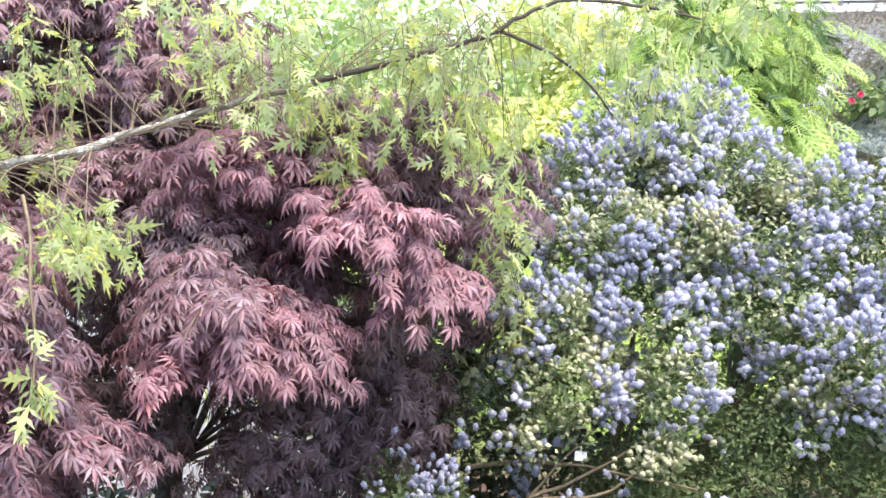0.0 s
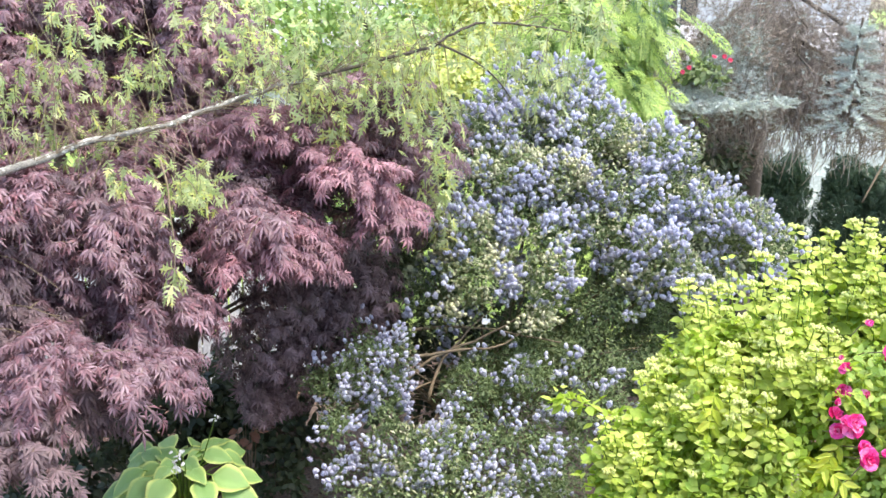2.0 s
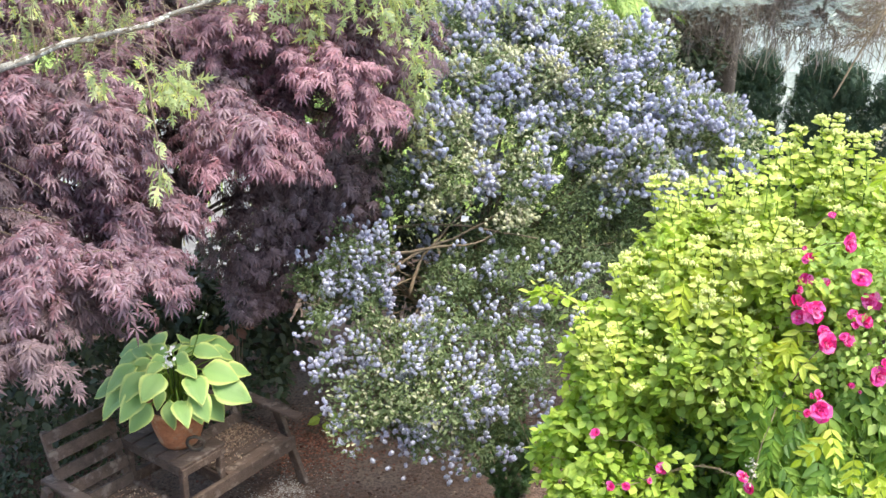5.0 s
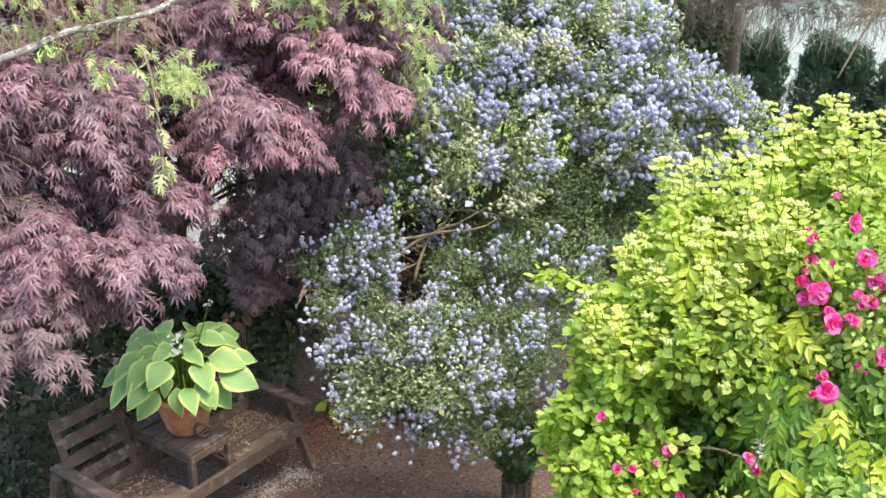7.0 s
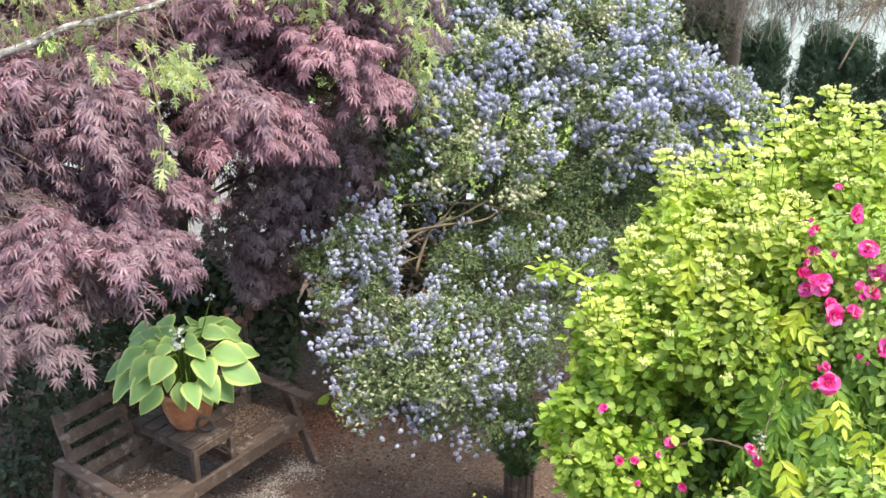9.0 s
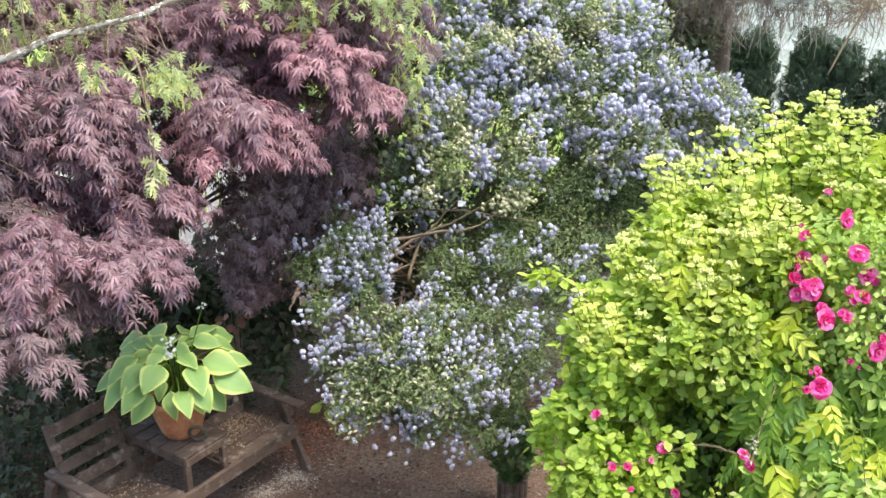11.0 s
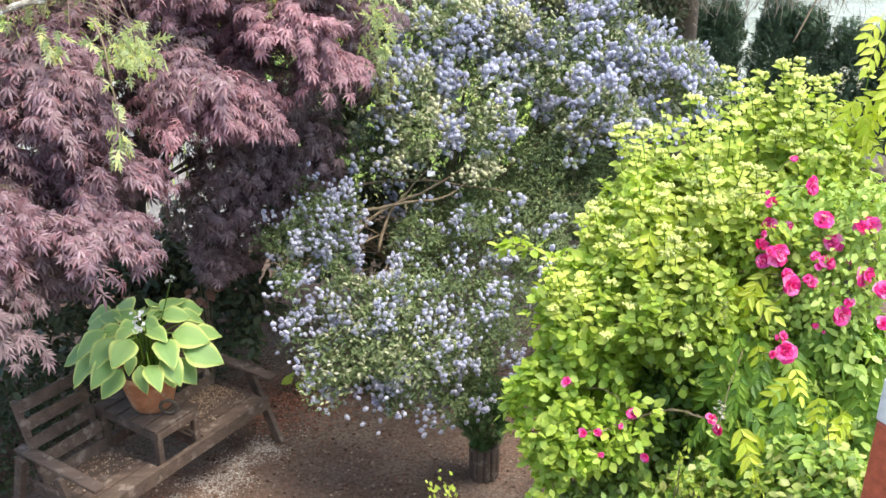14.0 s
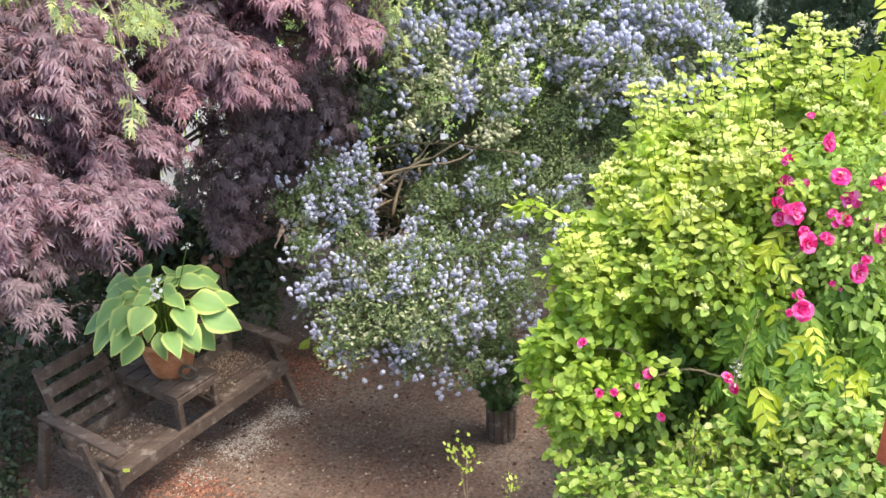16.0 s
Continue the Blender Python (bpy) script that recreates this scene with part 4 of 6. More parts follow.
def golden_shrub():
    base = Vector((1.75, 4.75, 0))
    t = thing("golden_shrub", base, "bright yellow-green leafy shrub with flat cream flower heads", "shrub")
    limbs_to(GOLD + GOLD_LOW, base, 0.0, 0.022, M_TWIG, t, "stem", 0.1)
    for group, count in ((GOLD[4:], 12000), (GOLD[:4], 700)):
        over_clumps("crown", group, BROAD, count, (0.03, 0.058), M_GOLD, t, "yellow-green oval leaves", singles=90, down=0.25, outward=0.9, jitter=0.6, inner=0.72, outer=1.18, gap=0.0, grain=4.4, push=0.19, flat=0.55)
    over_clumps("lower_crown", GOLD_LOW, ROUND, 7200, (0.036, 0.068), M_GOLDLOW, t, "rounded leaves, greener than the top to stand for shade", singles=110, down=0.3, outward=0.9, jitter=0.75, inner=0.6, outer=1.2, gap=-0.04, grain=5.5, push=0.16, flat=0.5)
    over_clumps("inner_crown", spread(GOLD + GOLD_LOW, 0.72) + GOLD_FOOT, OVATE, 6500, (0.07, 0.12), M_GOLDLOW, t, "shaded inner leaves", down=0.4, jitter=0.8, low=-0.9, inner=0.3)
    # upright shoots with leaf pairs and a flat flower head on top
    P, A, U, S, heads, HA, lines = [], [], [], [], [], [], []
    for c in GOLD + GOLD_LOW[:2]:
        for _ in range(20 if c in GOLD[:4] else 36):
            a, r = random.uniform(0, 6.28), math.sqrt(random.uniform(0.02, 1.0))
            s = np.array([c[0] + math.cos(a) * r * c[3], c[1] + math.sin(a) * r * c[4], c[2] + c[5] * (math.sqrt(max(0.0, 1 - r * r)) * 0.9 + 0.05)])
            h = random.uniform(0.12, 0.36) * (1.0 if c in GOLD[:4] else 0.6)
            e = s + np.array([random.uniform(-0.08, 0.04), random.uniform(-0.09, 0.05), h])
            lines.append([Vector(s), Vector((s + e) / 2) + Vector((0.006, 0, 0)), Vector(e)])
            if random.random() < (0.65 if c in GOLD else 0.15):
                heads.append(e)
            for k in range(5):
                q = s + (e - s) * (0.2 + 0.75 * k / 4)
                for side in (0, math.pi):
                    b = k * 1.57 + side + random.uniform(-0.3, 0.3)
                    P.append(q)
                    A.append([math.cos(b), math.sin(b), random.uniform(-0.2, 0.5)])
                    U.append([random.uniform(-0.4, 0.4), -0.7 + random.uniform(-0.3, 0.3), 1])
                    S.append(random.uniform(0.042, 0.075) * (1.1 - 0.1 * k))
    for ln in lines:
        bm = bmesh.new()
        tube_into(bm, ln, 0.0035, 0.002, 5)
        part("shoot", bm, M_PINNATE, t)
    scatter("shoot_leaf_mass", OVATE, np.array(P), np.array(A, float), np.array(U, float), np.array(S), M_YELLOW, t, "lemon-green leaf pairs on upright shoots")
    p2, out, _ = shell(GOLD[3:] + GOLD_LOW[:3], 60, 0.0, 1.05, 1.12)
    H = np.concatenate([np.array(heads), p2])
    disc = rng.normal(size=(len(H), 24, 3)) * [0.016, 0.016, 0.003] + [0, 0, 0.006]
    P = (H[:, None, :] + disc).reshape(-1, 3)
    scatter("flower_head_mass", blossom(3, 0), P, rng.normal(size=P.shape) * 0.3 + [0, 0, 1], rng.normal(size=P.shape), rng.uniform(0.016, 0.023, len(P)), M_CREAM, t, "flat cream-yellow flower heads")
    # a long sprig reaching out to the side
    limb("sprig", SPRIG, 0.006, 0.003, M_TWIG, t, steps=4, sides=5)
    pts = np.array([tuple(v) for v in curvy(SPRIG, 8)])
    pts = np.repeat(pts, 3, axis=0) + rng.normal(size=(len(pts) * 3, 3)) * 0.02
    scatter("sprig_leaf_mass", OVATE, pts, rng.normal(size=pts.shape) + [-0.4, 0, 0], rng.normal(size=pts.shape) * 0.4 + [0, 0, 1], rng.uniform(0.05, 0.085, len(pts)), M_GOLD, t, "yellow leaves along the sprig")


golden_shrub()

# ---- climbing rose ----
ROSES = [
    (1.79, 3.90, 2.75, 0.10),
    (1.67, 3.97, 2.64, 0.08),
    (1.65, 3.94, 2.55, 0.07),
    (1.72, 3.89, 2.56, 0.06),
    (1.84, 3.82, 2.61, 0.10),
    (1.60, 3.87, 2.47, 0.10),
    (1.64, 3.79, 2.47, 0.11),
    (1.68, 3.74, 2.39, 0.09),
    (1.68, 3.70, 2.36, 0.11),
    (1.77, 3.69, 2.37, 0.09),
    (1.88, 3.77, 2.53, 0.09),
    (1.84, 3.72, 2.45, 0.10),
    (1.87, 3.58, 2.27, 0.10),
    (1.65, 3.62, 2.15, 0.07),
    (1.65, 3.57, 2.10, 0.10),
    (1.79, 3.61, 2.20, 0.04),
    (1.61, 3.84, 2.41, 0.08),
    (0.75, 3.81, 1.82, 0.07),
    (1.02, 3.62, 1.76, 0.06),
    (1.32, 3.46, 1.83, 0.07),
    (1.35, 3.43, 1.80, 0.06),
    (0.79, 3.61, 1.67, 0.06),
    (0.86, 3.60, 1.68, 0.04),
    (0.96, 3.60, 1.71, 0.04),
    (1.05, 3.46, 1.64, 0.05),
    (0.86, 3.50, 1.63, 0.04),
    (1.96, 3.62, 2.44, 0.10),
    (2.02, 3.73, 2.62, 0.11),
    (2.03, 3.56, 2.39, 0.10),
    (2.02, 3.50, 2.26, 0.09),
]
ROSE_CLUMPS = [
    (1.84, 4.02, 2.47, 0.22, 0.18, 0.21),
    (1.90, 3.82, 2.23, 0.22, 0.20, 0.22),
    (2.07, 3.89, 2.42, 0.22, 0.25, 0.34),
    (1.72, 3.93, 2.17, 0.17, 0.20, 0.17),
    (0.92, 3.93, 1.42, 0.17, 0.20, 0.08),
    (1.45, 4.03, 1.62, 0.15, 0.20, 0.09),
]


def rose_bush():
    base = Vector((2.05, 4.35, 0))
    t = thing("rose_bush", base, "rambling rose with open magenta-pink flowers", "rose bush")
    limbs_to(ROSE_CLUMPS, base, 0.0, 0.012, M_TWIG, t, "cane", 0.15)
    over_clumps("crown", ROSE_CLUMPS, OVATE, 5600, (0.026, 0.052), M_ROSELEAF, t, "small mid-green rose leaves", singles=60, down=0.4, jitter=0.7, inner=0.4, outer=1.1, push=0.05)
    # darkened leaves fill the shaded hollow under the golden shrub
    over_clumps("older_leaf_mass", [(1.25, 4.0, 1.35, 0.4, 0.3, 0.3), (1.5, 3.95, 1.2, 0.4, 0.3, 0.35), (1.1, 3.9, 1.05, 0.4, 0.3, 0.35), (1.75, 3.9, 1.5, 0.35, 0.3, 0.3), (1.35, 4.05, 1.65, 0.25, 0.25, 0.16)], OVATE, 5200, (0.04, 0.075), M_ROSESHADE, t, "dark green leaves low in the bush, darkened to stand for shade", down=0.4, jitter=0.8, low=-0.9, inner=0.35, flat=0.3)
    kinds = [mesh_of("flower", *rose_flower(k)) for k in (1, 5, 8, 13)]
    for me in kinds:
        me.materials.append(M_ROSE)
    lines = []
    more = [(x + random.gauss(0, 0.07), y - 0.01, z + random.gauss(0, 0.06), w * random.uniform(0.35, 0.75)) for x, y, z, w in ROSES[:17] + ROSES[26:] if random.random() < 0.8]
    for i, (x, y, z, w) in enumerate(ROSES + more):
        f = new("flower", kinds[i % 4])
        f.parent = t
        d = unit(np.array([random.uniform(-0.9, 0.7), -0.8, random.uniform(0.0, 1.1)]))
        F = frames_of(d[None], rng.normal(size=(1, 3)))[0]
        m = Matrix.Identity(4)
        for r in range(3):
            for c in range(3):
                m[r][c] = F[r, c] * w * 0.8
            m[r][3] = (x, y, z)[r] - base[r]
        f.matrix_basis = m
        e = Vector((x, y, z))
        back = e + Vector((random.uniform(-0.1, 0.1), 0.25, -0.15))
        lines.append([e, e.lerp(back, 0.5) + Vector((0, 0, 0.02)), back])
    for a, b in ((8, 20), (21, 19), (17, 18), (22, 19)):
        p, q = Vector(ROSES[a][:3]), Vector(ROSES[b][:3])
        lines.append(curvy([p, p.lerp(q, 0.3) + Vector((0, 0.12, -0.05)), p.lerp(q, 0.7) + Vector((0, 0.08, 0.02)), q], 5, 0.004))
    for ln in lines:
        bm = bmesh.new()
        tube_into(bm, ln, 0.0028, 0.0016, 5)
        part("flower_stem", bm, M_TWIG, t)


rose_bush()

# ---- pinnate-leaved climber beside the rose ----
WISTERIA = [
    (1.67, 3.83, 1.93, 0.22, 0.30, 0.17),
    (1.77, 3.66, 1.85, 0.19, 0.30, 0.22),
    (1.53, 3.94, 2.04, 0.20, 0.30, 0.14),
    (1.65, 3.53, 1.67, 0.25, 0.30, 0.17),
    (1.97, 3.74, 1.92, 0.20, 0.35, 0.26),
    (1.93, 3.50, 1.73, 0.19, 0.30, 0.19),
]
YOUNG = [
    (2.13, 4.30, 3.01),
    (2.24, 4.30, 2.99),
    (2.29, 4.35, 3.10),
    (2.18, 4.25, 2.92),
    (1.51, 3.80, 2.34),
    (1.57, 3.80, 2.37),
    (1.43, 3.35, 1.94),
    (1.68, 3.30, 2.07),
    (1.82, 3.30, 1.98),
    (1.43, 3.90, 2.34),
    (1.53, 3.84, 2.30),
    (1.20, 4.10, 2.50),
    (1.18, 4.24, 2.55),
    (1.35, 4.05, 2.48),
    (1.80, 3.39, 1.94),
    (1.75, 3.35, 1.86),
    (1.52, 3.52, 1.85),
    (1.66, 3.57, 2.02),
    (1.52, 3.70, 2.14),
    (2.25, 4.39, 3.38),
    (2.23, 4.37, 3.25),
    (2.29, 4.32, 3.18),
    (2.25, 4.32, 3.09),
    (2.31, 4.27, 3.02),
]


def wisteria():
    base = Vector((2.25, 4.0, 0))
    t = thing("wisteria_shrub", base, "green shrub with long hanging pinnate leaves", "shrub")
    limbs_to(WISTERIA, base, 0.0, 0.016, M_TWIG, t, "stem", 0.15)
    over_clumps("crown", WISTERIA, PINNATE, 1000, (0.16, 0.27), M_PINNATE, t, "hanging leaves of many pointed leaflets", singles=90, down=2.2, outward=0.55, jitter=0.4, inner=0.4, outer=1.1)
    over_clumps("inner_crown", spread(WISTERIA, 0.8), OVATE, 2600, (0.05, 0.08), M_ROSELEAF, t, "shaded inner leaves", down=0.5, jitter=0.8, inner=0.3)
    limb("long_shoot", [base, (2.9, 4.6, 1.6), YOUNG[-1], YOUNG[-3], YOUNG[-5]], 0.02, 0.005, M_TWIG, t, steps=5, sides=6)
    P = np.repeat(np.array(YOUNG), 2, axis=0) + rng.normal(size=(len(YOUNG) * 2, 3)) * 0.03
    A = rng.normal(size=P.shape) * 0.4 + [0, -0.3, -0.9]
    scatter("young_leaf_mass", YOUNG_PINNATE, P, A, np.tile([0.0, -0.8, 0.5], (len(P), 1)), rng.uniform(0.16, 0.24, len(P)), M_YOUNG, t, "", singles=30, single_name="young_leaf")
    # faded flower spikes
    for x, y, z in ((1.42, 3.75, 2.27), (1.31, 3.35, 2.00), (2.14, 4.50, 3.13), (2.23, 4.50, 3.14)):
        P = np.array([(x + random.gauss(0, 0.012), y + random.gauss(0, 0.012), z - 0.12 * k / 40) for k in range(40)])
        scatter("faded_spike", SMALL, P, rng.normal(size=P.shape), rng.normal(size=P.shape), rng.uniform(0.012, 0.022, len(P)), M_SPIKE, t, "pale faded flower spike")


wisteria()

# ---- low shrub in front ----
LOW = [
    (1.08, 3.20, 1.38, 0.26, 0.32, 0.08),
    (1.36, 3.14, 1.51, 0.24, 0.33, 0.11),
    (1.64, 3.03, 1.62, 0.25, 0.33, 0.13),
    (1.86, 3.09, 1.68, 0.14, 0.28, 0.12),
    (0.77, 3.23, 1.31, 0.17, 0.28, 0.05),
    (1.44, 2.90, 1.53, 0.50, 0.30, 0.10),
    (1.39, 3.42, 1.46, 0.08, 0.20, 0.07),
]
LOW_SPRIG = [
    (0.18, 3.23, 1.36),
    (0.17, 3.29, 1.44),
    (0.14, 3.34, 1.49),
    (0.12, 3.39, 1.56),
    (0.17, 3.39, 1.56),
    (0.35, 3.25, 1.40),
    (0.36, 3.28, 1.45),
    (0.46, 3.28, 1.46),
    (1.13, 3.27, 1.65),
    (1.17, 3.32, 1.73),
    (1.24, 3.21, 1.63),
]


def low_shrub():
    base = Vector((1.55, 3.35, 0))
    t = thing("low_shrub", base, "light green small-leaved shrub with tan seed stalks", "shrub")
    limbs_to(LOW, base, 0.0, 0.012, M_TWIG, t, "stem", 0.1)
    over_clumps("crown", LOW, ROUND, 7500, (0.03, 0.055), M_LOW, t, "small light green leaves", singles=60, down=0.2, jitter=0.8, inner=0.4, outer=1.15, gap=-0.1, grain=6.0, push=0.12)
    lines, tips = [], []
    for k in range(26):
        c = random.choice(LOW[:5])
        s = Vector(c[:3]) + Vector((random.uniform(-1, 1) * c[3], random.uniform(-1, 0.3) * c[4], c[5] * 0.7))
        e = s + Vector((random.uniform(-0.06, 0.06), random.uniform(-0.05, 0.05), random.uniform(0.1, 0.22)))
        lines.append([s, s.lerp(e, 0.5), e])
        tips.append(e)
    for i, j in ((0, 3), (1, 4), (5, 6), (8, 9)):
        a, b = Vector(LOW_SPRIG[i]), Vector(LOW_SPRIG[j])
        lines.append([a + Vector((0, 0, -0.15)), a.lerp(b, 0.5), b])
        tips += [a.lerp(b, 0.6), a.lerp(b, 0.8), b]
    twigs("stalk_mass", lines, 0.0035, M_TWIG, t, "thin tan stalks")
    P = np.repeat(np.array([tuple(v) for v in tips]), 9, axis=0)
    P = P + rng.normal(size=P.shape) * [0.02, 0.02, 0.03]
    scatter("stalk_leaf_mass", SMALL, P, rng.normal(size=P.shape) * 0.6 + [0, 0, 0.9], rng.normal(size=P.shape), rng.uniform(0.02, 0.035, len(P)), M_YELLOW, t, "tiny yellow-green leaves on the stalks")


low_shrub()

# ---- weeping birch that hangs into the view ----
BIRCH_LIMB = [
    (-3.02, 4.09, 3.10),
    (-2.71, 4.55, 3.16),
    (-2.39, 5.08, 3.20),
    (-2.03, 5.36, 3.32),
    (-1.76, 5.52, 3.37),
    (-1.54, 5.70, 3.44),
    (-1.29, 5.87, 3.53),
    (-0.92, 6.05, 3.63),
    (-0.54, 6.16, 3.73),
    (-0.21, 6.23, 3.82),
    (-0.08, 6.29, 3.90),
    (0.13, 6.39, 3.97),
    (0.47, 6.58, 3.94),
    (0.72, 6.76, 3.90),
]
BIRCH_SIDE = [
    (-0.17, 6.25, 3.84),
    (-0.01, 6.29, 3.77),
    (0.11, 6.33, 3.70),
    (0.22, 6.42, 3.60),
    (0.31, 6.55, 3.48),
]
BIRCH_NEAR = [
    (-1.61, 5.01, 3.23, 0.32, 0.20, 0.06),
    (-1.39, 5.06, 3.18, 0.14, 0.15, 0.06),
    (-1.50, 5.03, 3.17, 0.19, 0.15, 0.07),
    (-2.30, 5.48, 3.36, 0.32, 0.30, 0.14),
    (-2.07, 5.69, 3.47, 0.22, 0.30, 0.18),
    (-2.23, 5.65, 3.70, 0.43, 0.30, 0.22),
    (-2.46, 5.55, 3.57, 0.22, 0.30, 0.22),
    (-2.00, 5.85, 3.69, 0.33, 0.30, 0.18),
    (-2.43, 5.59, 3.98, 0.47, 0.40, 0.29),
    (-1.92, 6.00, 4.01, 0.56, 0.40, 0.26),
    (-2.07, 5.22, 2.96, 0.07, 0.10, 0.05),
]
BIRCH_FAR = [
    (-1.08, 5.98, 3.65, 0.25, 0.30, 0.16),
    (-0.81, 6.02, 3.60, 0.20, 0.25, 0.11),
    (-0.68, 6.15, 3.80, 0.33, 0.30, 0.17),
    (-0.37, 6.22, 3.76, 0.26, 0.30, 0.18),
    (-0.17, 6.26, 3.52, 0.13, 0.22, 0.19),
    (-0.11, 6.27, 3.19, 0.08, 0.15, 0.17),
    (-0.33, 6.15, 3.52, 0.08, 0.15, 0.15),
    (-0.48, 6.10, 3.63, 0.16, 0.20, 0.13),
    (-0.97, 6.22, 3.96, 0.52, 0.40, 0.22),
    (-0.34, 6.39, 4.03, 0.53, 0.40, 0.23),
    (0.41, 6.68, 3.90, 0.28, 0.30, 0.20),
    (0.58, 6.86, 3.74, 0.24, 0.30, 0.18),
    (-0.77, 6.00, 3.39, 0.04, 0.08, 0.10),
    (0.64, 6.77, 4.05, 0.36, 0.30, 0.16),
    (-0.17, 6.45, 2.81, 0.09, 0.15, 0.16),
    (-1.32, 6.15, 3.78, 0.22, 0.30, 0.19),
]
HANG = [
    (-1.56, 4.98, 3.29),
    (-1.51, 4.92, 3.17),
    (-1.48, 4.85, 3.03),
    (-1.46, 4.82, 2.89),
    (-1.45, 4.77, 2.72),
]


def birch():
    base = Vector((-4.3, 3.7, 0))
    t = thing("birch_tree", base, "cut-leaved weeping birch with a lichened grey limb", "tree")
    limb("trunk", [base - Vector((0, 0, 0.05)), base + Vector((0.05, 0, 1.3)), base + Vector((0.2, 0.05, 2.6)), base + Vector((0.1, 0.1, 4.6)), base + Vector((0.2, 0, 6.5))], 0.15, 0.06, M_BIRCHBARK, t, sides=12)
    limb("limb", [base + Vector((0.18, 0.05, 2.55))] + BIRCH_LIMB[:8], 0.027, 0.012, M_BIRCHBARK, t, "grey limb spotted with pale lichen", sides=8, steps=5, jitter=0.008, wobble=0.2)
    limb("branch", BIRCH_LIMB[7:], 0.013, 0.005, M_BARK, t, "thin dark branch", sides=6, steps=4, jitter=0.006)
    limb("side_branch", BIRCH_SIDE, 0.009, 0.004, M_BARK, t, sides=6)
    limb("hanging_twig", HANG, 0.006, 0.003, M_TWIG, t, sides=5)
    lines, P, A = [], [], []
    # an unseen weeping crown overhead, added to shade the maple's lower left
    for x, y, z, r in ((-4.1, 3.7, 6.2, 0.8), (-3.3, 3.9, 5.6, 0.7), (-2.7, 4.2, 5.5, 0.6), (-3.0, 4.7, 5.4, 0.6), (-4.6, 4.5, 5.5, 0.8), (-3.8, 3.0, 5.5, 0.8), (-2.3, 4.5, 5.3, 0.45)):
        limb("limb", [base + Vector((0.15, 0.06, 4.4)), (base.x + 0.4 * (x - base.x), base.y + 0.4 * (y - base.y), z - 0.1), (x, y, z)], 0.03, 0.008, M_BIRCHBARK, t, sides=6)
        for _ in range(int(70 * r)):
            q = Vector((x + random.gauss(0, 0.5) * r, y + random.gauss(0, 0.5) * r, z + random.gauss(0, 0.22)))
            e = q + Vector((random.uniform(-0.06, 0.06), random.uniform(-0.06, 0.06), -random.uniform(0.2, 0.5)))
            lines.append([q, q.lerp(e, 0.5), e])
            for k in range(9):
                P.append(np.array(q.lerp(e, k / 8)) + rng.normal(size=3) * 0.03)
                A.append(rng.normal(size=3) * 0.5 + [0, 0, -0.8])
    starts = [Vector(v) for v in curvy(BIRCH_LIMB[2:], 4)]
    for c in BIRCH_NEAR + BIRCH_FAR:
        n = int(3 + 18 * c[3]) if c in BIRCH_NEAR else int(5 + 25 * c[3])
        for _ in range(n):
            s = Vector((c[0] + random.uniform(-1, 1) * c[3], c[1] + random.uniform(-1, 1) * c[4], c[2] + random.uniform(-0.6, 1) * c[5]))
            ln = random.uniform(0.1, 0.36) * min(1.0, 0.25 + c[5] * 5)
            mid = s + Vector((random.uniform(-0.05, 0.05), random.uniform(-0.05, 0.05), -ln * 0.35))
            e = mid + Vector((random.uniform(-0.03, 0.03), random.uniform(-0.03, 0.03), -ln * 0.65))
            lines.append([s, mid, e])
            for k in range(6):
                q = np.array(s.lerp(mid, k / 3) if k < 3 else mid.lerp(e, (k - 2) / 3))
                P.append(q + rng.normal(size=3) * 0.012)
                A.append(rng.normal(size=3) * 0.5 + [0, 0, -0.8])
        close = sorted(starts, key=lambda v: (v - Vector(c[:3])).length)[:7]
        for _ in range(4):
            near = random.choice(close)
            e = Vector(c[:3]) + Vector((random.uniform(-1, 1) * c[3], random.uniform(-1, 1) * c[4], random.uniform(-1, 1) * c[5]))
            lines.append(curvy([near, near.lerp(e, 0.5) + Vector((0, 0, 0.06)), e], 4))
    # bare grey twigs along the limb
    for _ in range(120):
        s = random.choice(starts[:30])
        e = s + Vector((random.uniform(-0.3, 0.45), random.uniform(-0.1, 0.2), random.uniform(-0.06, 0.22)))
        lines.append(curvy([s, s.lerp(e, 0.5) + Vector((0, 0, 0.04)), e], 3))
    twigs("twig_mass", lines, 0.0028, M_TWIG, t, "fine hanging twigs")
    for p in curvy(HANG[2:], 3):
        P.append(np.array(p) + rng.normal(size=3) * 0.015)
        A.append(rng.normal(size=3) * 0.5 + [0, 0, -0.6])
    for _ in range(11):
        P.append(np.array(HANG[-1]) + rng.normal(size=3) * [0.02, 0.02, 0.045])
        A.append(rng.normal(size=3) * 0.4 + [0, 0, -0.9])
    P, A = np.array(P), np.array(A)
    order = rng.permutation(len(P))
    P, A = P[order], A[order]
    scatter("crown", CUT, P, A, rng.normal(size=P.shape) + [0, -0.5, 0.4], rng.uniform(0.065, 0.135, len(P)), M_BIRCH, t, "deeply cut yellow-green hanging leaves", singles=160)


birch()

# ---- wooden double seat with a table between ----
SEAT_O, SEAT_U, SEAT_N = Vector((-1.61, 5.17, 0)), Vector((0.58, 0.815, 0)), Vector((0.815, -0.58, 0))


def on_seat(a, b, z):
    return SEAT_O + SEAT_U * a + SEAT_N * b + Vector((0, 0, z))


